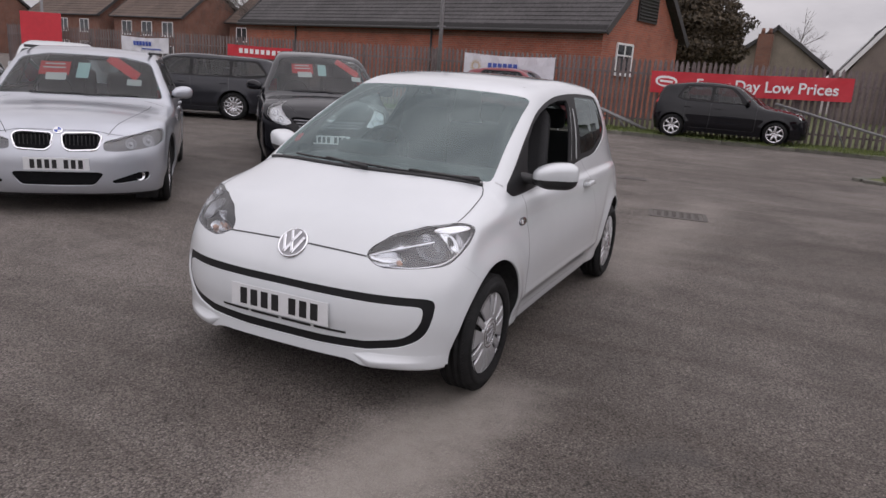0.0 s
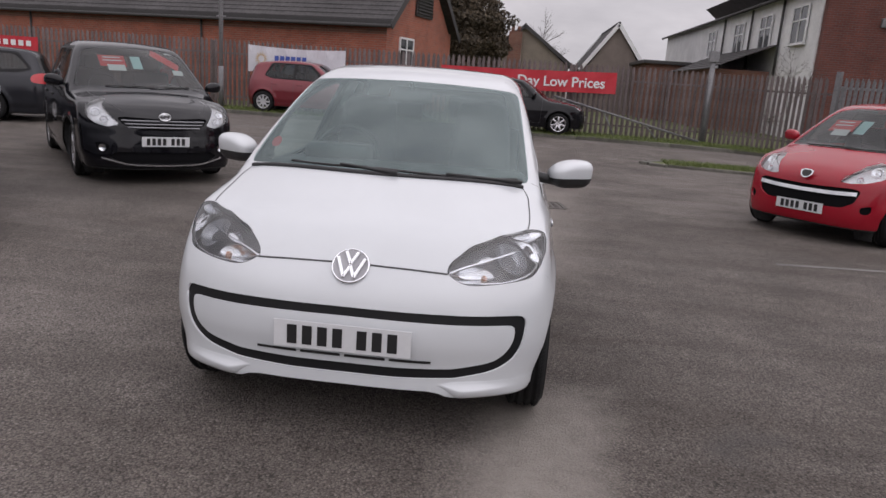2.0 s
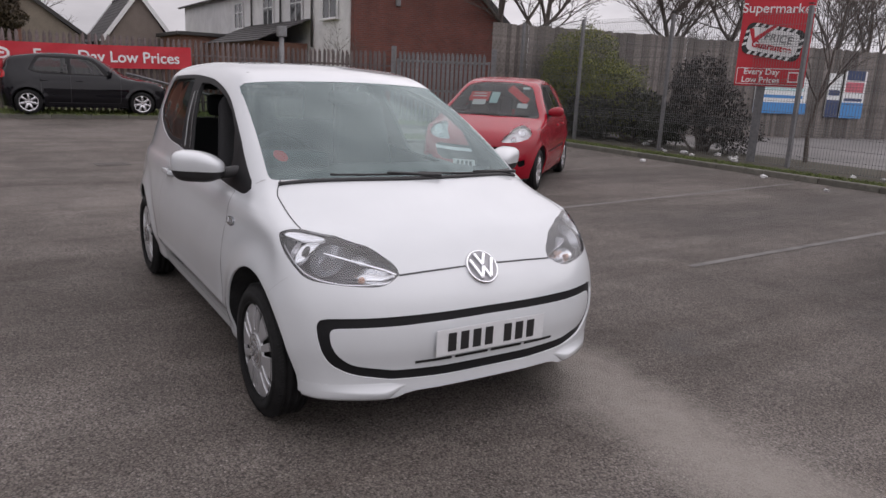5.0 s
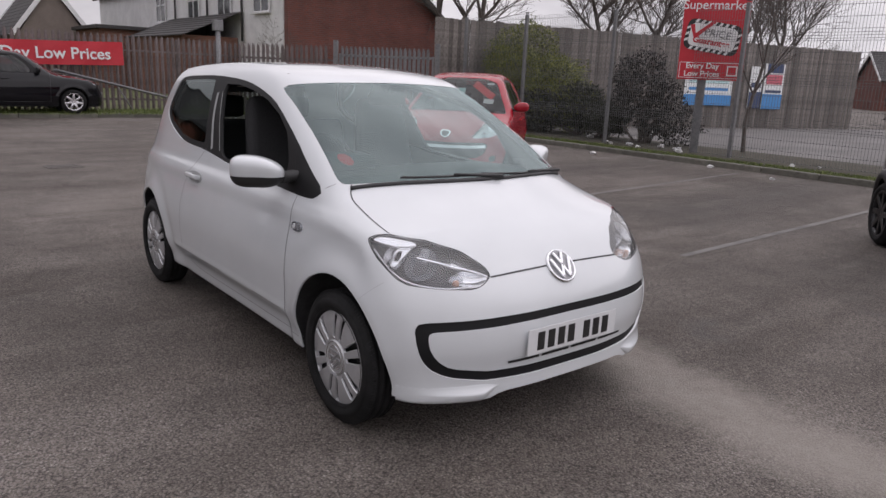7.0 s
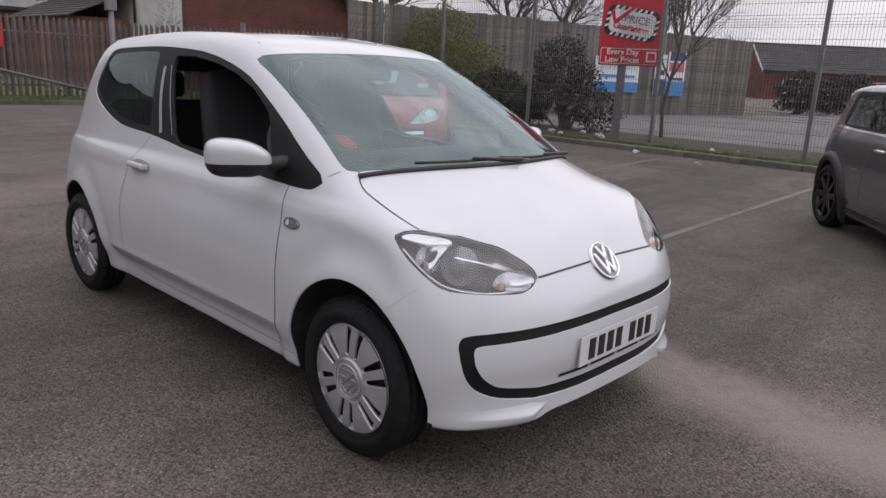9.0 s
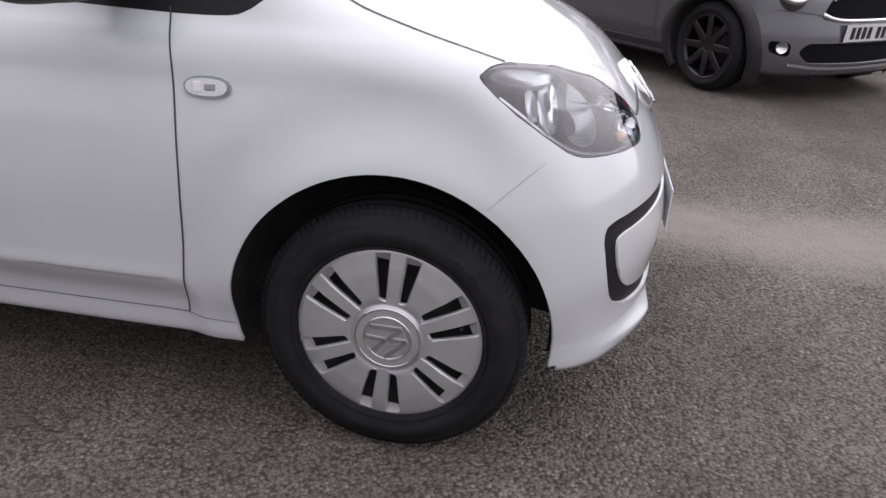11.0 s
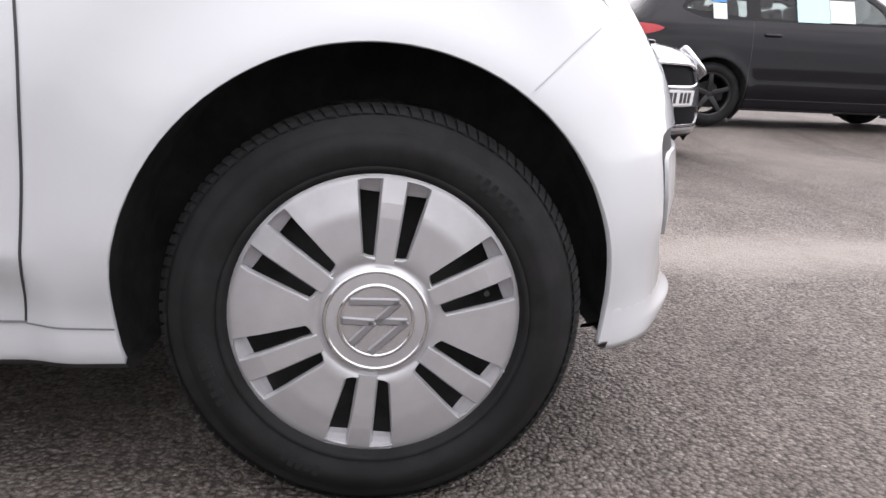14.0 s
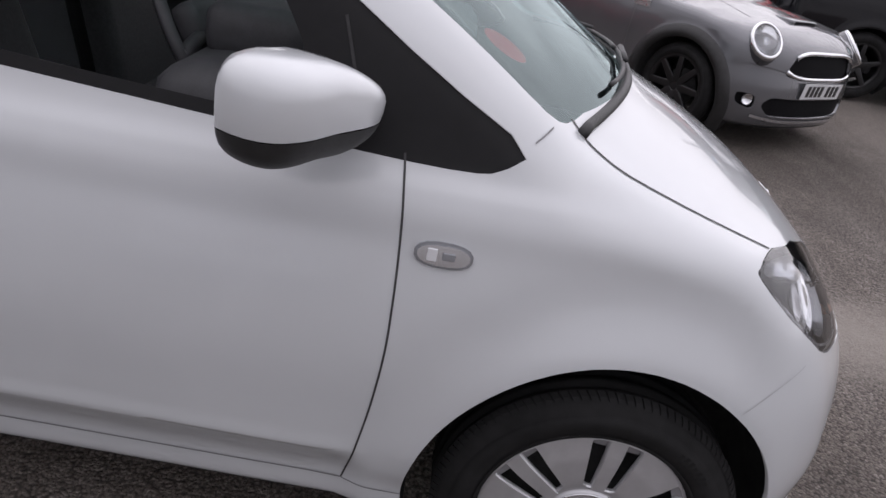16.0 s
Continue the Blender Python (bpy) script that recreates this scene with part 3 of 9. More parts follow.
def covered_wheel():
    """A steel wheel with a silver plastic cover of six paired slots, on a tyre. Outer face to +x."""
    root = new("wheel")
    tyre = part("tyre", tyre_mesh(0.283, 0.164, 0.195), rubber, root, "black rubber tyre", True)
    for s in (1, -1):
        tagged(part("tread", tread_blocks(0.283, 0.164, s), rubber, tyre), "", "", "", "stuff")
    part("sidewall_rib", lathe([(0.242, 0.0785), (0.2445, 0.0808), (0.247, 0.0783)], 72), rubber, tyre, "", True)
    part("rim_rib", lathe([(0.2, 0.0755), (0.2035, 0.0785), (0.207, 0.0775)], 72), rubber, tyre, "", True)
    part("steel_rim", lathe([(0.196, 0.045), (0.18, 0.035), (0.175, 0.0), (0.11, 0.012), (0.06, 0.02), (0.0, 0.02)], 40), under_black, root, "black steel rim behind the cover", True)
    b = bmesh.new()
    radii = [0.0, 0.03, 0.06, 0.068, 0.071, 0.0735, 0.076, 0.082, 0.088, 0.10, 0.12, 0.14, 0.155, 0.165, 0.171, 0.178, 0.185, 0.192, 0.196, 0.199, 0.2005]
    rings = []
    for r in radii[1:]:
        rings.append([b.verts.new((cover_face(r), r * math.cos(2 * math.pi * i / 96), r * math.sin(2 * math.pi * i / 96))) for i in range(96)])
    mid = b.verts.new((cover_face(0), 0, 0))
    for i in range(96):
        k = (i + 1) % 96
        b.faces.new((mid, rings[0][i], rings[0][k]))
        for p, q in zip(rings, rings[1:]):
            b.faces.new((p[i], q[i], q[k], p[k]))
    for i in range(6):
        take(b, pocket_outline(radians(60 * i - 6.5)), 90, lambda c: True)
    cover = shell("wheel_cover", rest(b), CoverFace(), cover_silver, root, "silver plastic wheel cover with six paired slots", "left", 0, 0.004, (-1, 0, 0))
    cover.matrix_basis = Matrix.Translation((0.068, 0, 0))
    # each pocket: chamfered wall, flush bar and two sloped floors at the outer ends, the floors' shade held in their
    # darker silver
    for i in range(6):
        a = radians(60 * i - 6.5)
        turn = Matrix.Rotation(a, 4, "X")
        part("slot_wall", pocket_wall(a), cover_silver, cover)
        part("spoke_bar", cover_bar(), cover_silver, cover, "", False, turn)
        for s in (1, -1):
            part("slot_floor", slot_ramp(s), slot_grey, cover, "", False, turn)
    part("centre_ring", lathe([(0.066, 0.0755), (0.0685, 0.078), (0.071, 0.0755)], 64), chrome, cover, "", True, Matrix.Translation((-0.068, 0, 0)))
    part("emblem_ring", lathe([(0.0465, 0.0755), (0.0495, 0.0795), (0.0525, 0.0755)], 56), chrome, cover, "chrome emblem ring", True, Matrix.Translation((-0.068, 0, 0)))
    part("emblem_field", lathe([(0.047, 0.0766), (0.0, 0.0766)], 40), alloy_silver, cover, "bright silver emblem field", True, Matrix.Translation((-0.068, 0, 0)))
    for q in chevrons(0.046, 0.0115, 0.004):
        part("emblem_bar", q, emblem_grey, cover, "", False, Matrix.Translation((0.0095, 0, 0)) @ Matrix.Rotation(radians(111), 4, "X"))
    # raised lettering of the tyre, as plain blocks round the wall
    for a0, n, step in ((182, 9, 3.4), (38, 7, 3.2), (238, 5, 3.0)):
        for k in range(n):
            m = Matrix.Rotation(radians(a0 + k * step), 4, "X") @ Matrix.Translation((0.0806, 0.2315, 0))
            part("wall_mark", box(0.0012, 0.017 if k % 3 else 0.012, 0.0075, 0, 0, 0, 0.0003), rubber, tyre, "", False, m)
    part("valve", rod((0.035, 0.148, 0.034), (0.058, 0.150, 0.034), 0.0042), black_plastic, root)
    return root


def fit_wheels(wheel, car, places, out):
    """Puts a wheel at each (x, y, z); those on the -x side are turned about."""
    first = True
    for x, y, z in places:
        m = Matrix.Translation((x, y, z)) @ (Matrix.Rotation(math.pi, 4, "Z") if x < 0 else Matrix())
        if first:
            w, first = wheel, False
            w.matrix_basis = m
        else:
            w = copy_thing(wheel, m)
        w.parent = car
    return car


def bars(parent, x0, width, count, gap_after, height, mat):
    """Plain bars in place of a plate's signs, centred on x0, in the plate's x, z plane (facing -y)."""
    bar = width / (count + 0.6)
    x = x0 - width / 2 + bar / 2
    me = None
    for i in range(count):
        if me is None:
            ob = part("bar", box(bar * 0.64, 0.003, height, 0, 0, 0, 0.0008), mat, parent)
            me = ob.data
        else:
            ob = part("bar", me, mat, parent)
        ob.matrix_basis = Matrix.Translation((x, -0.0035, 0))
        x += bar * (1.6 if i + 1 == gap_after else 1.0)


def number_plate(car, m, mat=None, height=0.111, width=0.52):
    p = part("number_plate", box(width, 0.004, height, 0, 0, 0, 0.0015), mat or plate_white, car, "white number plate with plain dark bars", False, m)
    bars(p, 0, width * 0.84, 7, 4, height * 0.7, plate_ink)
    return p


# ---- the white city car ----
up_hull = Hull(
    top=[(-0.75, 0.50), (-0.5, 0.69), (-0.4, 0.775), (-0.2, 0.885), (-0.05, 0.955), (0.03, 1.0), (0.1, 1.045), (0.4, 1.215), (0.7, 1.36), (0.85, 1.418), (1.1, 1.46), (1.5, 1.478), (2.0, 1.468), (2.5, 1.43), (2.8, 1.385), (3.1, 1.3)],
    side=[(0.15, 0.745), (0.2, 0.766), (0.235, 0.775), (0.258, 0.778), (0.285, 0.783), (0.33, 0.797), (0.375, 0.806), (0.46, 0.813), (0.58, 0.816), (0.68, 0.804), (0.77, 0.783), (0.845, 0.7655), (0.860, 0.758), (0.885, 0.741), (0.93, 0.724), (1.0, 0.703), (1.15, 0.662), (1.3, 0.608), (1.45, 0.54), (1.6, 0.47)],
    plan=[(-0.7, -0.16), (-0.4, -0.056), (-0.2, -0.024), (0.0, -0.01), (0.3, 0.0), (1.0, 0.0), (2.0, 0.0), (2.5, -0.02), (2.9, -0.09), (3.1, -0.16)],
    nose=[(0.1, -0.55), (0.19, -0.565), (0.24, -0.5665), (0.29, -0.564), (0.33, -0.566), (0.42, -0.578), (0.52, -0.566), (0.6, -0.542), (0.68, -0.498), (0.75, -0.45), (0.85, -0.37), (1.0, -0.3), (1.6, -0.2)],
    tail=[(0.2, 2.9), (0.45, 2.955), (0.7, 2.94), (0.9, 2.90), (1.1, 2.83), (1.3, 2.72), (1.5, 2.55)],
    bow=0.35, bow_y=(-0.25, 0.15), crown=[(-0.6, 0.10), (0.2, 0.10), (1.0, 0.08), (2.8, 0.08)],
    nose_bow=(0.54, 3.3), tail_bow=(0.35, 3.0), floor=0.195, round_nose=0.06,
    round_top=lambda y: np.interp(y, [0.15, 0.6], [0.055, 0.09]))
ARCH_R = 0.356


def ease(a, b, v):
    k = np.clip((v - a) / (b - a), 0, 1)
    return k * k * (3 - 2 * k)


def arch_flare(y, z):
    """A soft lip round the wheel arches, and the crease along the foot of the doors, below which they turn in."""
    s = 0
    for c in (0.002, 2.425):
        r = np.hypot((y - c) * 1.05, z - 0.285)
        s = s + 0.008 * np.exp(-((r - 0.355) / 0.045) ** 2) - 0.005 * np.exp(-((r - 0.455) / 0.05) ** 2)
    s = s * np.clip((z - 0.26) / 0.12, 0, 1)
    door = ease(0.40, 0.47, y) * (1 - ease(1.9, 2.05, y))
    return s + door * (0.004 * np.exp(-((z - 0.372) / 0.02) ** 2) * (z > 0.366) + np.where(z > 0.366, 0, 0.0036 - 0.020 * ease(-0.012, 0.06, 0.366 - z)))


up_hull.extra = arch_flare
DLO = [(0.235, 0.935), (0.285, 0.899), (0.33, 0.893), (0.45, 0.894), (0.8, 0.909), (1.21, 0.928), (1.64, 0.972), (1.9, 0.978), (2.06, 0.994), (2.3, 1.06), (2.42, 1.115), (2.455, 1.16), (2.43, 1.25), (2.37, 1.345), (2.3, 1.366), (2.1, 1.376), (1.76, 1.386), (1.4, 1.374), (1.2, 1.350), (1.0, 1.308), (0.85, 1.262), (0.58, 1.13), (0.40, 1.02)]
OPEN_WINDOW = [(0.60, 1.02), (0.60, 0.935), (0.66, 0.924), (0.9, 0.934), (1.36, 0.958), (1.41, 0.985), (1.50, 1.14), (1.582, 1.29), (1.585, 1.345), (1.4, 1.345), (1.2, 1.322), (1.0, 1.282), (0.82, 1.222), (0.68, 1.145)]
QUARTER = [(1.66, 1.005), (1.9, 1.008), (2.05, 1.022), (2.29, 1.088), (2.39, 1.135), (2.415, 1.17), (2.395, 1.25), (2.345, 1.33), (2.28, 1.346), (2.07, 1.356), (1.80, 1.364), (1.765, 1.355), (1.72, 1.22)]
SCREEN = [(-0.12, 0.987), (0.0, 0.987), (0.3, 0.985), (0.55, 0.976), (0.63, 0.968), (0.655, 0.975), (0.65, 1.02), (0.585, 1.31), (0.565, 1.355), (0.5, 1.37), (0.3, 1.382), (0.0, 1.388), (-0.12, 1.388)]
LAMP = [(-0.068, 0.688), (-0.035, 0.723), (0.06, 0.777), (0.2, 0.815), (0.325, 0.832), (0.375, 0.832), (0.417, 0.817), (0.396, 0.786), (0.366, 0.753), (0.32, 0.716), (0.275, 0.684), (0.238, 0.668), (0.165, 0.660), (0.10, 0.654), (0.0, 0.648), (-0.038, 0.657)]
RING_OUT = [(-0.2, 0.547), (0.36, 0.546), (0.58, 0.541), (0.65, 0.538), (0.68, 0.531), (0.69, 0.507), (0.687, 0.46), (0.676, 0.405), (0.644, 0.352), (0.575, 0.316), (0.43, 0.292), (0.2, 0.284), (-0.2, 0.284)]
RING_IN = [(-0.2, 0.514), (0.3, 0.511), (0.51, 0.506), (0.62, 0.502), (0.643, 0.497), (0.65, 0.475), (0.643, 0.43), (0.62, 0.39), (0.573, 0.355), (0.42, 0.330), (0.2, 0.324), (-0.2, 0.324)]
CHIN = [(-0.2, 0.238), (0.33, 0.238), (0.375, 0.231), (0.405, 0.218), (0.43, 0.214), (0.5, 0.216), (0.6, 0.224), (0.7, 0.228), (0.9, 0.228), (0.9, 0.05), (-0.2, 0.05)]


def arch_outline(y, r, z, squash=1.0):
    pts = [(y + r * squash * math.cos(radians(a)), z + 1.0 * r * math.sin(radians(a))) for a in np.arange(-24, 205, 4)]
    return pts + [(y - r * squash * 0.96, 0.05), (y + r * squash * 0.96, 0.05)]


def mirror(car, side):
    """A door mirror: white cap over a black shell, on a black foot."""
    b = bmesh.new()
    bmesh.ops.create_uvsphere(b, u_segments=28, v_segments=18, radius=1)
    for v in b.verts:
        x, y, z = v.co
        e = 0.62
        q = Vector((math.copysign(abs(x) ** e, x), math.copysign(abs(y) ** 0.8, y), math.copysign(abs(z) ** e, z)))
        fwd = max(0, -q.x)
        v.co = (q.x * 0.120, q.y * 0.078 * (1 + 0.15 * q.z) - 0.02 * fwd, q.z * 0.064 * (1 - 0.3 * fwd**2) * (1 + 0.1 * q.x) + 0.004 * q.x - 0.008 * fwd)
        if v.co.y > 0.03:
            v.co.y = 0.03
        if v.co.z < -0.022:
            v.co.z = -0.022 + (v.co.z + 0.022) * 1.3
    low = b.copy()
    bmesh.ops.bisect_plane(b, geom=b.verts[:] + b.edges[:] + b.faces[:], plane_co=(0, 0, -0.022), plane_no=(0.0, 0, 1), clear_inner=True)
    bmesh.ops.bisect_plane(low, geom=low.verts[:] + low.edges[:] + low.faces[:], plane_co=(0, 0, -0.024), plane_no=(0.0, 0, 1), clear_outer=True)
    place = Matrix.Translation((side * 0.862, 0.575, 0.992)) @ Matrix.Rotation(radians(26) * side, 4, "Z")
    flip = Matrix.Diagonal((side, 1, 1, 1))
    for q in (b, low):
        bmesh.ops.transform(q, matrix=flip, verts=q.verts)
        if side < 0:
            bmesh.ops.reverse_faces(q, faces=q.faces[:])
    shell_ob = part("door_mirror", low, black_plastic, car, "door mirror with a white cap and black underside", True, place)
    part("cap", b, white_paint, shell_ob, "white painted mirror cap", True)
    foot = box(0.21, 0.075, 0.05, side * -0.10, 0.02, -0.036, 0.02, None, Matrix.Rotation(radians(10) * side, 4, "Y"))
    part("foot", foot, black_plastic, shell_ob, "", True)
    g = box(0.15, 0.004, 0.066, 0, 0.031, 0, 0.002)
    part("mirror_glass", g, chrome, shell_ob)
    return shell_ob


def headlight(car, hull, lens_piece, side_name, sx):
    """A clear lens over a dark bezel, with a bowl reflector and an amber bulb."""
    lens = shell("headlight", lens_piece, hull, lamp_glass, car, "clear headlight with dark bezel, chrome facings and amber indicator bulb", side_name, -0.001)
    lens.visible_shadow = False
    v, f = lens_piece
    shell("bezel", (v.copy(), f), hull, lamp_dark, lens, "", side_name, -0.042, 0)
    def seat_at(u, z, deep):
        """A place behind the lens: u across, at 45 degrees, and a height."""
        q = hull.meet(np.array([[u * 0.7071 - 0.25, u * 0.7071 + 0.25, z]]), np.array([[0.7071, -0.7071, 0.0]]))[0]
        n = hull.normal(q[None])[0]
        q = q - n * deep
        return Vector((q[0] * sx, q[1], q[2])), Vector((n[0] * sx, n[1], n[2]))

    def dish(name, outline, edge, mid, mat, label="", ripple=0.0, waves=0, rings=9):
        """A dished patch behind the lens, from an outline across (u) and up (z)."""
        line = chaikin(outline, 2)
        cen = line.mean(0)
        g = bmesh.new()
        last = None
        for k in [i / rings for i in range(rings, 0, -1)]:
            pts = cen + (line - cen) * k
            o = np.stack([pts[:, 0] * 0.7071 - 0.25, pts[:, 0] * 0.7071 + 0.25, pts[:, 1]], -1)
            q = hull.meet(o, np.tile([0.7071, -0.7071, 0.0], (len(o), 1)))
            deep = edge + (mid - edge) * (1 - k**2) + ripple * np.sin((pts[:, 0] - cen[0]) * waves) * (0.3 + 0.7 * (pts[:, 1] > cen[1])) * (k < 0.99)
            q = (q - hull.normal(q) * deep[:, None]) * [sx, 1, 1]
            ring = [g.verts.new(p) for p in q]
            if last:
                for i in range(len(ring)):
                    j = (i + 1) % len(ring)
                    g.faces.new((last[i], last[j], ring[j], ring[i]))
            last = ring
        g.faces.new(last)
        bmesh.ops.recalc_face_normals(g, faces=g.faces[:])
        return part(name, g, mat, lens, label, True)

    bowl_line = [(0.196 + 0.064 * math.cos(a), 0.740 + 0.056 * math.sin(a)) for a in np.linspace(0, 2 * math.pi, 15)[:-1]]
    dish("bowl", bowl_line, 0.014, 0.05, lamp_mid, "round fluted reflector bowl", 0.002, 190)
    dish("reflector", [(0.236, 0.797), (0.30, 0.793), (0.322, 0.738), (0.302, 0.712), (0.276, 0.728), (0.262, 0.752), (0.249, 0.775)], 0.006, 0.017, reflector, "bright chrome column beside a dark bezel", 0.0, 0, 5)
    dish("bulb_housing", [(0.303, 0.791), (0.330, 0.795), (0.346, 0.749), (0.322, 0.737)], 0.006, 0.02, alloy_silver, "grey bulb housing", 0.0, 0, 4)
    dish("shutter", [(0.268, 0.783), (0.288, 0.784), (0.298, 0.752), (0.281, 0.757)], 0.004, 0.005, black_plastic, "", 0.0, 0, 3)
    dish("wing_reflector", [(0.398, 0.816), (0.366, 0.828), (0.30, 0.822), (0.236, 0.812), (0.220, 0.799), (0.238, 0.792), (0.291, 0.789), (0.329, 0.796), (0.37, 0.806)], 0.006, 0.016, reflector, "bright chrome facing at the outer corner", 0.0, 0, 5)
    dish("inner_reflector", [(0.128, 0.740), (0.09, 0.758), (0.058, 0.746), (0.016, 0.712), (0.065, 0.722)], 0.009, 0.024, reflector, "", 0.0015, 160, 5)
    dish("indicator_reflector", [(0.066, 0.718), (-0.005, 0.705), (-0.058, 0.687), (-0.045, 0.660), (0.0, 0.655), (0.104, 0.672)], 0.006, 0.026, reflector, "", 0.001, 120, 6)
    c2, _ = seat_at(0.056, 0.678, 0.014)
    b = bmesh.new()
    bmesh.ops.create_uvsphere(b, u_segments=14, v_segments=10, radius=0.012)
    part("indicator_bulb", b, amber, lens, "amber indicator bulb", True, Matrix.Translation(c2))
    ribbon("silver_edge", hull, [(-0.044, 0.668), (-0.02, 0.661), (0.05, 0.659), (0.12, 0.660), (0.205, 0.672), (0.262, 0.689), (0.32, 0.728), (0.385, 0.786)], 45, 0.005, alloy_silver, lens, side_name, -0.008)
    ribbon("silver_blade", hull, [(0.215, 0.765), (0.11, 0.741), (-0.009, 0.709), (-0.055, 0.690)], 45, 0.006, reflector, lens, side_name, -0.008)
    lens_edge = soft(LAMP, 0.03)
    o = np.stack([lens_edge[:, 0] * 0.7071 - 0.25, lens_edge[:, 0] * 0.7071 + 0.25, lens_edge[:, 1]], -1)
    q = hull.meet(o, np.tile([0.7071, -0.7071, 0.0], (len(o), 1)))
    q = (q - hull.normal(q) * 0.003) * [sx, 1, 1]
    g = bmesh.new()
    tube(np.vstack([q, q[:2]]), 0.0032, 5, g)
    part("lens_seal", g, black_plastic, lens, "", True)
    return lens


def at_front(x, z):
    """A place on the white car's nose, seen from the front, and its normal."""
    q = up_hull.meet(np.array([[x, 0.3, z]]), np.array([[0.0, -1.0, 0.0]]))[0]
    return Vector(q), Vector(up_hull.normal(q[None])[0])


def chin_lip(sx):
    """The spoiler lip that stands out below a front corner of the white car."""
    deg = np.linspace(26.5, 53.0, 56)
    th = np.radians(deg)
    grow = ease(26.5, 32.0, deg)
    reach = 0.022 * grow * (1 - ease(31.5, 50, deg))
    d = np.stack([np.sin(th), -np.cos(th), 0 * th], -1)
    rows = []
    for z, out, inset in ((0.292, 0, 0.006), (0.284, 0, 0.0005), (0.274, 0.05, 0), (0.263, 0.3, 0), (0.254, 0.75, 0), (0.2495, 0.97, 0), (0.246, 1.0, 0), (0.236, 0.9, 0), (0.224, 0.62, 0), (0.2145, 0.3, 0), (0.2135, 0, 0.02)):
        zz = z + (0.27 - z) * (1 - grow) * 0.8
        q = up_hull.meet(np.stack([0 * th, np.full(len(th), 0.2), zz], -1), d)
        rows.append(q + d * (reach * out - inset)[:, None])
    b = bmesh.new()
    vs = [[b.verts.new((p[0] * sx, p[1], p[2])) for p in r] for r in rows]
    for p, q in zip(vs, vs[1:]):
        for i in range(len(th) - 1):
            b.faces.new((p[i], p[i + 1], q[i + 1], q[i]) if sx < 0 else (p[i], q[i], q[i + 1], p[i + 1]))
    bmesh.ops.recalc_face_normals(b, faces=b.faces[:])
    return b


def at_side(y, z, sx):
    q = up_hull.meet(np.array([[0.1, y, z]]), np.array([[1.0, 0.0, 0.0]]))[0]
    n = up_hull.normal(q[None])[0]
    return Vector((q[0] * sx, q[1], q[2])), Vector((n[0] * sx, n[1], n[2]))


def upright(n):
    """A turn that takes -y to n and keeps z up."""
    y = -n.normalized()
    x = y.cross(Vector((0, 0, 1))).normalized()
    z = x.cross(y)
    return Matrix((x, y, z)).transposed().to_4x4()


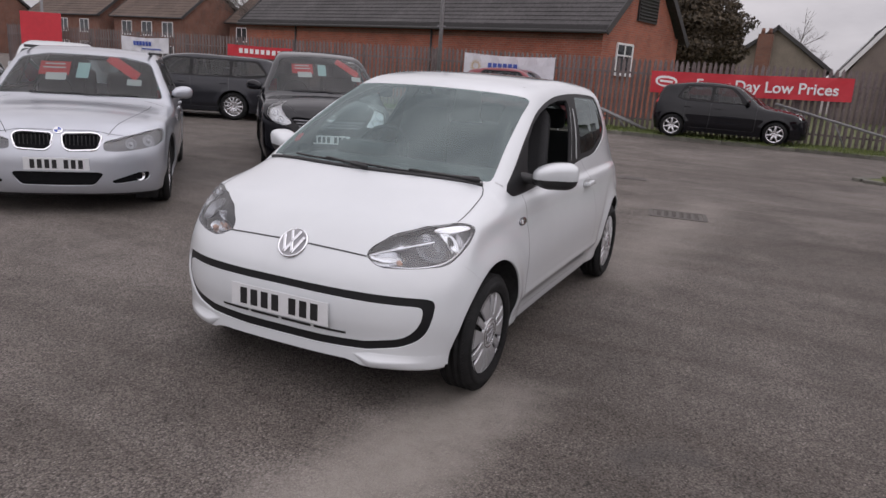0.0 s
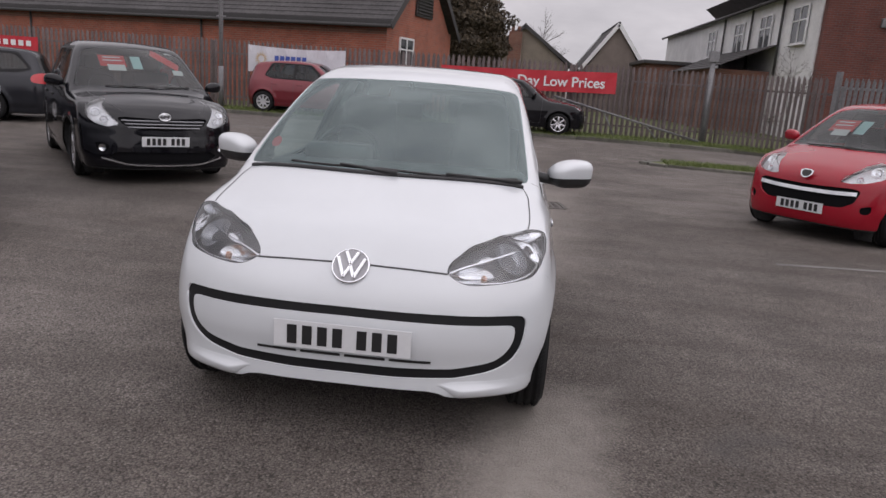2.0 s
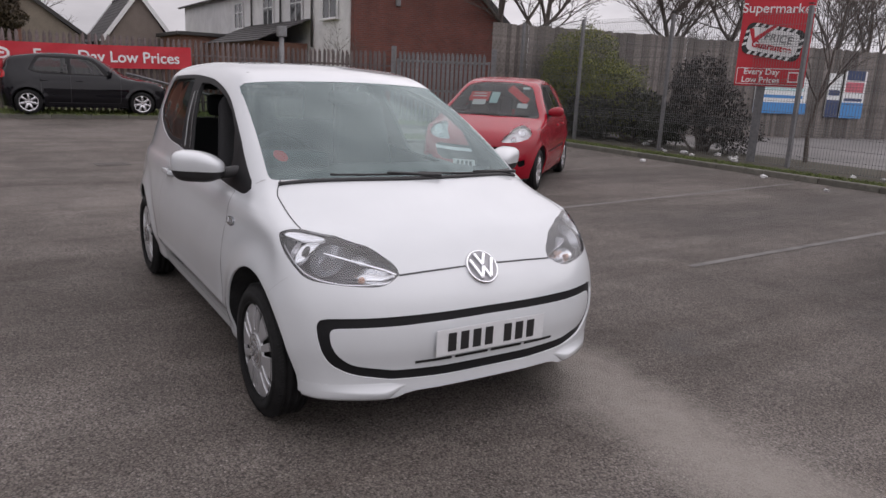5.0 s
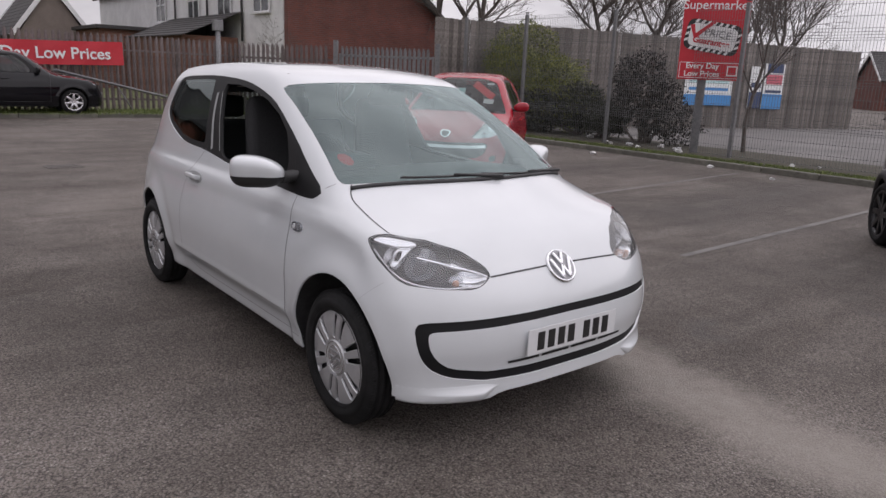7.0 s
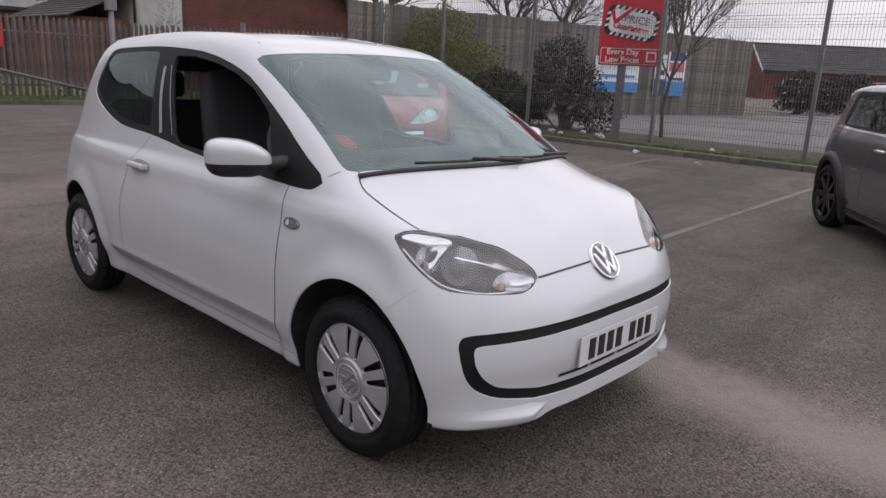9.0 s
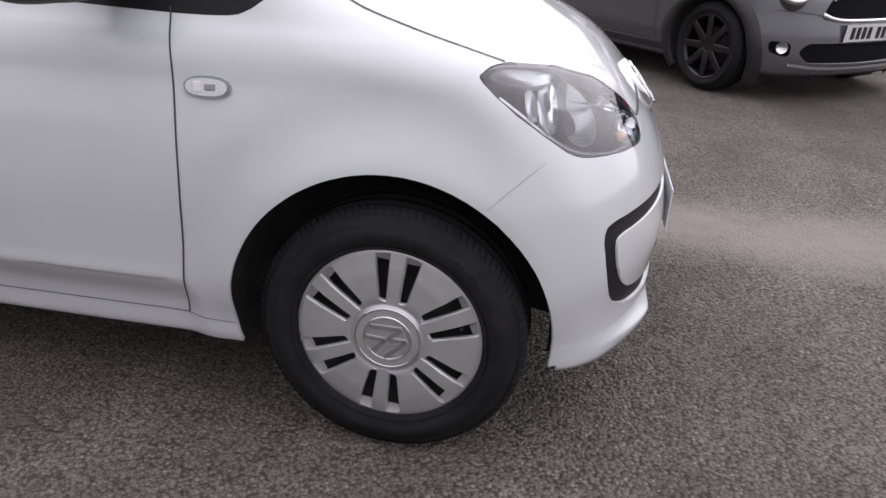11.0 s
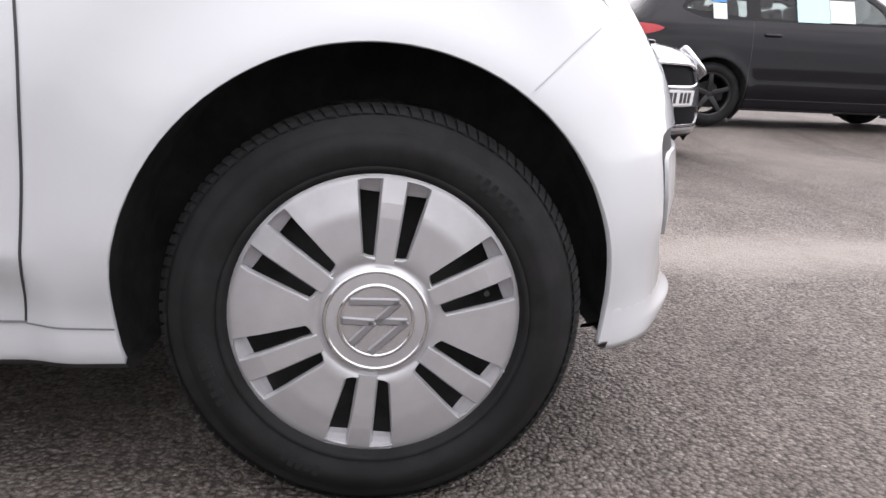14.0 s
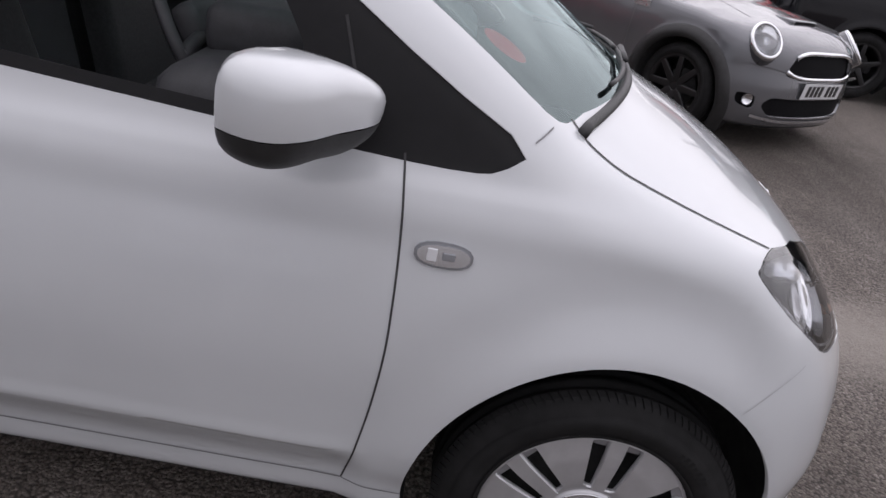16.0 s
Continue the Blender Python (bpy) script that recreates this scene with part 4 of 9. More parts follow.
def up_details(car, body):
    """Emblem, plate, slots, wipers, lamps, handles and the cabin of the white car."""
    q, n = at_front(0, 0.684)
    m = Matrix.Translation(q + n * 0.004) @ n.to_track_quat("X", "Z").to_matrix().to_4x4()
    disc = part("emblem", lathe([(0.075, -0.012), (0.075, 0.002), (0.07, 0.006), (0.062, 0.003), (0.0, 0.003)], 56), slot_grey, body, "round silver emblem of plain chevrons", True, m)
    part("emblem_ring", lathe([(0.066, 0.004), (0.0695, 0.010), (0.0745, 0.006), (0.076, -0.006)], 56), chrome, disc, "", True)
    for q in chevrons(0.063, 0.0145, 0.012):
        part("emblem_bar", q, chrome, disc, "", False, Matrix.Translation((0.008, 0, 0)))
    q, n = at_front(0, 0.428)
    tilt = math.asin(max(-1, min(1, n.z)))
    number_plate(car, Matrix.Translation((0.0, q.y - 0.006, 0.428)) @ Matrix.Rotation(tilt, 4, "X"), plate_white, 0.108, 0.53)
    for sx in (1, -1):
        part("chin_lip", chin_lip(sx), white_paint, body, "white spoiler lip below the bumper corner", True)
    for nm in ("left", "right"):
        for x1, x2 in ((0.008, 0.165), (0.181, 0.339)):
            ribbon("bumper_slot", up_hull, [(x1, 0.357), ((x1 + x2) / 2, 0.357), (x2, 0.357)], 0, 0.0115, grille_void, body, nm, 0.0015, label="narrow black slot under the plate")
    for sx in (1, -1):
        q, n = at_side(0.345, 0.771, sx)
        t = Matrix.Translation(q) @ upright(n)
        r = part("side_repeater", prism(chaikin([(-0.046, -0.0205), (0.046, -0.0205), (0.046, 0.0205), (-0.046, 0.0205)], 2), 0.005, None, FACE_Y), lamp_mid, body, "clear oval side indicator in a grey surround", False, t)
        lens = part("repeater_lens", prism(chaikin([(-0.041, -0.016), (0.041, -0.016), (0.041, 0.016), (-0.041, 0.016)], 2), 0.009, None, FACE_Y), reflector, r)
        part("repeater_flute", box(0.016, 0.004, 0.02, -0.018, -0.009, 0, 0.0015), lamp_pale, lens)
        part("repeater_bulb", box(0.020, 0.004, 0.012, 0.008, -0.0095, 0, 0.0015), lamp_mid, lens)
        q, n = at_side(1.62, 0.82, sx)
        t = Matrix.Translation(q) @ upright(n)
        h = part("door_handle", box(0.155, 0.018, 0.026, 0, -0.028, 0, 0.0085, None, None, 3), white_paint, body, "white grab door handle", True, t)
        part("handle_recess", prism(chaikin([(-0.1, -0.03), (0.1, -0.03), (0.1, 0.03), (-0.1, 0.03)], 2), 0.003, None, FACE_Y), cabin_grey, h)
        for e in (-0.065, 0.065):
            part("handle_foot", box(0.025, 0.04, 0.026, e, -0.014, 0, 0.006), white_paint, h, "", True)
        # mirror triangle joint
        ribbon("frame_joint", up_hull, [(0.50, 0.93), (0.55, 1.08)], 90, 0.005, under_black, body, "left" if sx > 0 else "right", -0.002)
    ribbon("pillar_joint", up_hull, [(0.238, 0.948), (0.212, 0.968)], 90, 0.003, seam_pale, body, "left")
    ribbon("pillar_joint", up_hull, [(0.238, 0.948), (0.212, 0.968)], 90, 0.003, seam_pale, body, "right")
    # scuttle panel and wipers
    g = bmesh.new()
    xs = np.linspace(-0.63, 0.63, 41)
    lo = up_hull.meet(np.stack([xs, np.full(41, 0.75), 0.982 - 0.028 * np.abs(xs / 0.63) ** 4], -1), np.tile([0, -1.0, 0.0], (41, 1)))
    n = up_hull.normal(lo)
    tube(lo + n * 0.002, 0.011, 6, g)
    part("scuttle_seal", g, black_plastic, body, "black scuttle strip below the windscreen", True)
    for x1, x2, z1, z2 in ((0.60, -0.02, 0.978, 0.997), (0.06, -0.42, 0.994, 0.99)):
        k = np.linspace(0, 1, 15)
        q = up_hull.meet(np.stack([x1 + (x2 - x1) * k, np.full(15, 0.95), z1 + (z2 - z1) * k**1.5], -1), np.tile([0, -1.0, 0.0], (15, 1)))
        q = q + up_hull.normal(q) * 0.012
        g = bmesh.new()
        tube(q, 0.0055, 6, g)
        w = part("wiper", g, black_plastic, car, "black windscreen wiper", True)
        g = rod(q[0] + np.array([0.02, -0.03, -0.008]), q[7] + np.array([0, -0.004, 0.008]), 0.009, 0.006, 6)
        part("wiper_arm", g, black_plastic, w, "", True)
    # red round sticker low on the driver's side of the windscreen, rear-view mirror
    g = screen_disc(-0.571, 1.066, 0.027)
    part("screen_sticker", g, sticker_red, car, "round red sticker inside the windscreen")
    mir = part("rear_view_mirror", box(0.22, 0.05, 0.07, 0, 0.84, 1.305, 0.022, None, None, 3), cabin_dark, car, "", True)
    part("mirror_stem", rod((0, 0.84, 1.33), (0, 0.80, 1.38), 0.012), cabin_dark, mir)
    # cabin
    part("cabin_floor", box(1.36, 2.2, 0.1, 0, 1.5, 0.3, 0.03), cabin_dark, car)
    part("headlining", box(1.0, 1.5, 0.02, 0, 1.75, 1.405, 0.008), cabin_grey, car)
    dash = box(1.32, 0.52, 0.22, 0, 0.56, 0.86, 0.08, None, None, 3)
    for v in dash.verts:
        v.co.y += 0.25 * v.co.x**2 - 0.05
        v.co.z -= 0.05 * max(0, v.co.y - 0.5)
    d = part("dashboard", dash, cabin_dark, car, "dark moulded dashboard", True)
    part("instrument_hood", box(0.34, 0.2, 0.1, -0.36, 0.72, 0.985, 0.04, None, None, 3), cabin_dark, d, "", True)
    wheel = part("steering_wheel", lathe([(0.178, -0.013), (0.191, 0.0), (0.178, 0.013), (0.165, 0.0)], 36, "z", None, True), cabin_dark, car, "black steering wheel", True, pose(-0.36, 0.86, 0.955, 62, 0, 0))
    part("wheel_boss", box(0.16, 0.13, 0.05, 0, -0.01, -0.01, 0.02), cabin_dark, wheel, "", True)
    for a in (-8, 188, 270):
        part("wheel_spoke", rod((0.05 * math.cos(radians(a)), 0.05 * math.sin(radians(a)), 0), (0.18 * math.cos(radians(a)), 0.18 * math.sin(radians(a)), 0), 0.014), cabin_dark, wheel, "", True)
    for sx in (-0.36, 0.36):
        part("seat_cushion", box(0.5, 0.52, 0.18, sx, 1.10, 0.52, 0.06, None, None, 3), cloth_dark, car, "", True)
        b = box(0.46, 0.12, 0.78, 0, 0, 0, 0.06, None, None, 3)
        for v in b.verts:
            k = max(0, (v.co.z - 0.08) / 0.3)
            v.co.x *= 1 - 0.36 * min(1, k)
        part("seat_back", b, cloth_dark, car, "dark cloth seat with built-in head restraint", True, pose(sx, 1.40, 0.90, -14, 0, 0))
    part("rear_bench", box(1.2, 0.14, 0.55, 0, 2.32, 0.82, 0.06, None, Matrix.Rotation(radians(-16), 4, "X"), 3), cloth_dark, car, "", True)
    for sx in (-0.25, 0.25):
        hr = part("head_restraint", box(0.2, 0.09, 0.15, sx, 2.42, 1.175, 0.04, None, None, 3), cloth_dark, car, "", True)
        for e in (-0.05, 0.05):
            part("restraint_post", rod((sx + e, 2.43, 1.02), (sx + e, 2.44, 1.14), 0.006), chrome, hr)
    for sx in (-1, 1):
        part("door_card", box(0.03, 1.05, 0.56, sx * 0.69, 0.95, 0.57, 0.012), cabin_dark, car)


def screen_disc(x, z, r):
    b = bmesh.new()
    a = np.linspace(0, 2 * math.pi, 25)[:-1]
    q = up_hull.meet(np.stack([x + r * np.cos(a), np.full(24, 1.0), z + r * 0.8 * np.sin(a)], -1), np.tile([0, -1.0, 0.0], (24, 1)))
    q = q - up_hull.normal(q) * 0.008
    b.faces.new([b.verts.new(p) for p in q])
    return b


def city_car():
    car = thing("city_car", "white three-door city car with open front windows on asphalt", "car")
    bm = skin(up_hull, 0.2, 2.3, 0.62, 150, 96, 66, (-18, 17.5), np.r_[np.linspace(4, 16, 9)[:-1], np.linspace(16, 46, 52)[:-1], np.linspace(46, 90, 32)])
    side = lambda c: c.x > 0.3
    arches = [take(bm, arch_outline(y, ARCH_R, 0.285, 0.945), 90, lambda c: c.x > 0.4) for y in (0.002, 2.425)]
    win = take(bm, soft(OPEN_WINDOW, 0.03), 90, lambda c: c.x > 0.4 and c.z > 0.85)
    quarter = take(bm, soft(QUARTER, 0.03), 90, lambda c: c.x > 0.4 and c.z > 0.9)
    frame_piece = take(bm, chaikin(DLO, 1), 90, lambda c: c.x > 0.4 and c.z > 0.85)
    screen = take(bm, chaikin(SCREEN, 1), 0, lambda c: -0.2 < c.y < 1.1 and c.z > 0.9)
    lamp = take(bm, soft(LAMP, 0.03), 45, lambda c: c.y < 0.0 and c.x > 0.2 and c.z > 0.55)
    panel = take(bm, soft(RING_IN, 0.035), 0, lambda c: c.y < -0.25 and c.z < 0.6)
    ring = take(bm, soft(RING_OUT, 0.04), 0, lambda c: c.y < -0.25 and c.z < 0.6)
    rear = take(bm, soft([(-0.2, 0.99), (0.50, 0.99), (0.47, 1.31), (0.42, 1.345), (-0.2, 1.355)], 0.06), 0, lambda c: c.y > 2.3 and c.z > 0.9)
    chin = take(bm, CHIN, 0, lambda c: c.y < -0.2 and c.z < 0.3)
    floor = take(bm, [(-1, 0.05), (4, 0.05), (4, 0.212), (-1, 0.212)], 90, lambda c: True)
    body = shell("body", rest(bm), up_hull, white_paint, car, "glossy white painted body shell", "both", 0, 0.010)
    shell("lower_bumper_panel", panel, up_hull, white_paint, body, "white bumper panel inside the black band", "both", -0.003, 0.012)
    shell("bumper_band", ring, up_hull, black_trim, body, "gloss black band round the lower bumper", "both", -0.009, 0)
    shell("chin", chin, up_hull, under_black, body, "", "both", -0.05, 0)
    shell("underbody", floor, up_hull, under_black, car, "", "both", 0, 0)
    s = shell("windscreen", screen, up_hull, wind_glass, car, "tinted laminated windscreen", "both", -0.003, 0)
    s.visible_shadow = False
    shell("rear_window", rear, up_hull, car_tint, car, "", "both", -0.003, 0).visible_shadow = False
    for nm in ("left", "right"):
        sx = 1 if nm == "left" else -1
        shell("window_frame", frame_piece, up_hull, black_trim, car, "black window frame and mirror triangle", nm, -0.004, 0.02)
        q = shell("quarter_window", quarter, up_hull, side_glass, car, "dark fixed quarter window", nm, -0.006, 0)
        headlight(car, up_hull, lamp, nm, sx)
        mirror(car, sx)
        ribbon("pillar_strip", up_hull, [(1.535, 0.984), (1.59, 1.10), (1.63, 1.20), (1.655, 1.29)], 90, 0.026, cabin_grey, car, nm, -0.0015, label="pale grey pillar strip")
        ribbon("window_channel", up_hull, [(1.42, 0.985), (1.51, 1.14), (1.592, 1.30)], 90, 0.007, cabin_grey, car, nm, -0.001)
    # wheel housings
    for y in (0.002, 2.425):
        for sx in (1, -1):
            b = bmesh.new()
            angles = [radians(a) for a in range(-14, 196, 6)]
            rows = []
            for k, r in enumerate((ARCH_R + 0.001, ARCH_R + 0.02, ARCH_R + 0.02, 0.04)):
                row = []
                for a in angles:
                    yy, zz = y + r * 0.955 * math.cos(a), 0.285 + r * math.sin(a)
                    x = at_side(yy, max(zz, 0.215), 1)[0].x - 0.009
                    row.append(b.verts.new((sx * (x, x - 0.05, 0.5, 0.48)[k], yy, zz)))
                rows.append(row)
            for p, q in zip(rows, rows[1:]):
                for i in range(len(angles) - 1):
                    b.faces.new((p[i], p[i + 1], q[i + 1], q[i]))
            part("wheel_housing", b, under_black, car, "black plastic wheel-arch liner", True)
    fit_wheels(covered_wheel(), car, [(sx * 0.716, y, 0.283) for y in (0.0, 2.42) for sx in (1, -1)], 0)
    # panel gaps
    def gap(line, beta, w=0.005, mat=seam_dark):
        for nm in ("left", "right"):
            ribbon("panel_gap", up_hull, line, beta, w, mat, body, nm)

    gap([(0.431, 0.905), (0.418, 0.83), (0.410, 0.72), (0.407, 0.6), (0.418, 0.47), (0.438, 0.34), (0.451, 0.272)], 90, 0.0036, seam_dark)
    gap([(0.451, 0.270), (0.40, 0.267), (0.338, 0.266)], 90, 0.003, seam_pale)
    gap([(0.449, 0.272), (1.0, 0.270), (1.62, 0.272), (1.76, 0.30), (1.80, 0.40), (1.80, 0.6), (1.76, 0.82), (1.60, 0.985)], 90, 0.0038, seam_pale)
    gap([(0.335, 0.833), (0.437, 0.872), (0.528, 0.914), (0.552, 0.94), (0.560, 0.972)], 45)
    gap([(0.372, 0.684), (0.25, 0.69), (0.07, 0.694)], 0, 0.0075)
    gap([(-0.285, 0.672), (-0.25, 0.645), (-0.19, 0.59)], 90, 0.0014, seam_faint)
    up_details(car, body)
    return car, body


white_car, white_body = city_car()


# ---- ground ----
def ground_material():
    """Worn asphalt: light and dark stone, dust trails, oil marks and damp patches."""
    m = bpy.data.materials.new("worn_asphalt")
    m.use_nodes = True
    n, l = m.node_tree.nodes, m.node_tree.links
    b = n["Principled BSDF"]
    pos = n.new("ShaderNodeNewGeometry")

    def noise(scale, detail=4.0, rough=0.6, distort=0.0):
        t = n.new("ShaderNodeTexNoise")
        t.inputs["Scale"].default_value, t.inputs["Detail"].default_value, t.inputs["Roughness"].default_value, t.inputs["Distortion"].default_value = scale, detail, rough, distort
        l.new(pos.outputs["Position"], t.inputs["Vector"])
        return t.outputs["Fac"]

    def ramp(fac, stops):
        r = n.new("ShaderNodeValToRGB")
        for i, (p, c) in enumerate(stops):
            e = r.color_ramp.elements[i] if i < 2 else r.color_ramp.elements.new(p)
            e.position, e.color = p, (*c, 1) if isinstance(c, tuple) else (c, c, c, 1)
        l.new(fac, r.inputs["Fac"])
        return r.outputs["Color"]

    def mix(fac, a, c, kind="MIX"):
        x = n.new("ShaderNodeMixRGB")
        x.blend_type = kind
        for k, v in (("Fac", fac), ("Color1", a), ("Color2", c)):
            if isinstance(v, (int, float)):
                x.inputs[k].default_value = v if k == "Fac" else (v, v, v, 1)
            elif isinstance(v, tuple):
                x.inputs[k].default_value = (*v, 1)
            else:
                l.new(v, x.inputs[k])
        return x.outputs["Color"]

    def math_(op, a, c=None):
        x = n.new("ShaderNodeMath")
        x.operation, x.use_clamp = op, False
        for i, v in enumerate((a, c)):
            if v is None:
                continue
            if isinstance(v, (int, float)):
                x.inputs[i].default_value = v
            else:
                l.new(v, x.inputs[i])
        return x.outputs["Value"]

    vor = n.new("ShaderNodeTexVoronoi")
    vor.inputs["Scale"].default_value = 118
    l.new(pos.outputs["Position"], vor.inputs["Vector"])
    stone = ramp(vor.outputs["Color"], [(0.1, (0.105, 0.091, 0.081)), (0.45, (0.15, 0.132, 0.119)), (0.8, (0.20, 0.18, 0.165)), (1.0, (0.31, 0.285, 0.265))])
    # bitumen in the joints between the worn stones, darkened further for the crevices' shade
    stone = mix(1.0, stone, ramp(vor.outputs["Distance"], [(0.45, 1.12), (0.8, 0.40)]), "MULTIPLY")
    grit = ramp(noise(420, 3, 0.7), [(0.3, 0.7), (0.7, 1.2)])
    colour = mix(1.0, stone, grit, "MULTIPLY")
    colour = mix(1.0, colour, ramp(noise(0.35, 5, 0.6, 0.7), [(0.32, (0.70, 0.68, 0.66)), (0.64, (1.2, 1.19, 1.18))]), "MULTIPLY")
    colour = mix(1.0, colour, ramp(noise(2.3, 6, 0.65, 0.4), [(0.3, 0.78), (0.7, 1.14)]), "MULTIPLY")
    # faint streaks left by tyres turning across the lot
    turn = n.new("ShaderNodeMapping")
    turn.inputs["Rotation"].default_value, turn.inputs["Scale"].default_value = (0, 0, 0.5), (0.35, 2.6, 1)
    l.new(pos.outputs["Position"], turn.inputs["Vector"])
    streak = n.new("ShaderNodeTexNoise")
    streak.inputs["Scale"].default_value, streak.inputs["Detail"].default_value, streak.inputs["Distortion"].default_value = 0.9, 5, 0.8
    l.new(turn.outputs["Vector"], streak.inputs["Vector"])
    colour = mix(1.0, colour, ramp(streak.outputs["Fac"], [(0.34, (0.80, 0.78, 0.76)), (0.6, (1.08, 1.08, 1.08))]), "MULTIPLY")
    # trails of dried silt, each a soft band about a line on the ground
    sep = n.new("ShaderNodeSeparateXYZ")
    l.new(pos.outputs["Position"], sep.inputs["Vector"])
    wob = math_("MULTIPLY", math_("SUBTRACT", noise(1.4, 5, 0.7), 0.5), 0.7)
    px, py = sep.outputs["X"], sep.outputs["Y"]
    silt = None
    for x1, y1, x2, y2, wide, much in ((0.62, -5.0, 0.76, -0.1, 0.28, 1.0), (0.8, 2.6, 1.15, 6.8, 0.4, 0.6), (-0.6, 5.4, 0.6, 6.4, 0.4, 0.3), (3.4, -3.6, 9.0, -3.0, 0.7, 0.45), (2.6, 6.6, 6.0, 8.6, 0.5, 0.25)):
        dx, dy = x2 - x1, y2 - y1
        ln = math.hypot(dx, dy)
        across = math_("ADD", math_("MULTIPLY", math_("SUBTRACT", px, x1), -dy / ln), math_("MULTIPLY", math_("SUBTRACT", py, y1), dx / ln))
        along = math_("ADD", math_("MULTIPLY", math_("SUBTRACT", px, x1), dx / ln), math_("MULTIPLY", math_("SUBTRACT", py, y1), dy / ln))
        over = math_("MAXIMUM", math_("SUBTRACT", 0.0, along), math_("SUBTRACT", along, ln))
        d = math_("MAXIMUM", math_("ABSOLUTE", math_("ADD", across, wob)), math_("ADD", over, 0.0))
        r = n.new("ShaderNodeMapRange")
        r.interpolation_type = "SMOOTHSTEP"
        r.inputs["From Min"].default_value, r.inputs["From Max"].default_value = wide * 1.6, 0.0
        r.inputs["To Min"].default_value, r.inputs["To Max"].default_value = 0.0, much
        l.new(d, r.inputs["Value"])
        silt = r.outputs["Result"] if silt is None else math_("MAXIMUM", silt, r.outputs["Result"])
    silt = math_("MULTIPLY", silt, math_("ADD", math_("MULTIPLY", noise(9, 5, 0.7), 0.9), 0.35))
    colour = mix(silt, colour, mix(1.0, (0.31, 0.28, 0.25), grit, "MULTIPLY"))
    # parking bays darkened in soft bands, each about a line on the ground
    worn = None
    for x1, y1, x2, y2, wide, much in ((5.0, 2.3, 9.4, 2.7, 0.75, 0.42), (4.2, -0.4, 9.4, 0.0, 0.7, 0.42), (4.6, 5.6, 9.4, 6.0, 0.7, 0.3), (-6.4, 2.6, -3.6, 4.4, 0.8, 0.3)):
        dx, dy = x2 - x1, y2 - y1
        ln = math.hypot(dx, dy)
        across = math_("ADD", math_("MULTIPLY", math_("SUBTRACT", px, x1), -dy / ln), math_("MULTIPLY", math_("SUBTRACT", py, y1), dx / ln))
        along = math_("ADD", math_("MULTIPLY", math_("SUBTRACT", px, x1), dx / ln), math_("MULTIPLY", math_("SUBTRACT", py, y1), dy / ln))
        over = math_("MAXIMUM", math_("SUBTRACT", 0.0, along), math_("SUBTRACT", along, ln))
        d = math_("MAXIMUM", math_("ABSOLUTE", math_("ADD", across, wob)), math_("ADD", over, 0.0))
        r = n.new("ShaderNodeMapRange")
        r.interpolation_type = "SMOOTHSTEP"
        r.inputs["From Min"].default_value, r.inputs["From Max"].default_value = wide * 1.6, 0.0
        r.inputs["To Min"].default_value, r.inputs["To Max"].default_value = 0.0, much
        l.new(d, r.inputs["Value"])
        worn = r.outputs["Result"] if worn is None else math_("MAXIMUM", worn, r.outputs["Result"])
    colour = mix(worn, colour, (0.05, 0.046, 0.043))
    # oil drips and damp, dark and a little shiny
    spots = ramp(noise(0.9, 3, 0.5, 0.3), [(0.66, 0.0), (0.74, 1.0)])
    colour = mix(math_("MULTIPLY", spots, 0.38), colour, (0.05, 0.047, 0.045))
    l.new(colour, b.inputs["Base Color"])
    rr = n.new("ShaderNodeMapRange")
    rr.inputs["To Min"].default_value, rr.inputs["To Max"].default_value = 0.75, 0.6
    l.new(spots, rr.inputs["Value"])
    l.new(rr.outputs["Result"], b.inputs["Roughness"])
    b.inputs["Specular IOR Level"].default_value = 0.32
    u = n.new("ShaderNodeBump")
    u.inputs["Strength"].default_value, u.inputs["Distance"].default_value = 1.0, 0.008
    h = math_("SUBTRACT", math_("MULTIPLY", noise(300, 2), 0.5), vor.outputs["Distance"])
    l.new(h, u.inputs["Height"])
    l.new(u.outputs["Normal"], b.inputs["Normal"])
    return m


asphalt = ground_material()
grass_mat = material("verge_grass", (0.075, 0.105, 0.025), 0.95, vary=0.5, grain=30, colour2=(0.14, 0.15, 0.05), stain=0.4, stain_scale=1.3, bump=0.9, bump_scale=90)
soil_mat = material("verge_soil", (0.04, 0.032, 0.025), 0.95, vary=0.5, grain=25, colour2=(0.08, 0.072, 0.045), stain=0.35, stain_scale=2.0, bump=0.8, bump_scale=60)
kerb_mat = material("concrete_kerb", (0.14, 0.135, 0.115), 0.85, vary=0.25, grain=40, stain=0.3, stain_scale=4, bump=0.3, per_piece=0.2)
concrete_mat = material("pale_concrete_road", (0.15, 0.142, 0.138), 0.85, vary=0.2, grain=30, stain=0.3, stain_scale=0.5, bump=0.3)
line_mat = material("worn_line_paint", (0.33, 0.32, 0.30), 0.85, vary=0.5, grain=35, colour2=(0.17, 0.16, 0.15), stain=0.4, stain_scale=3)
iron_mat = material("cast_iron", (0.085, 0.075, 0.068), 0.75, vary=0.4, grain=60, bump=0.5)


def ground_z(x, y):
    s = min(1, max(0, (y - 9.5) / 7.0))
    e = min(1, max(0, (x - 4.2) / 1.6)) * min(1, max(0, (-2.2 - y) / 1.2))
    return 0.1 * s * s * (3 - 2 * s) + 0.14 * e * e * (3 - 2 * e)


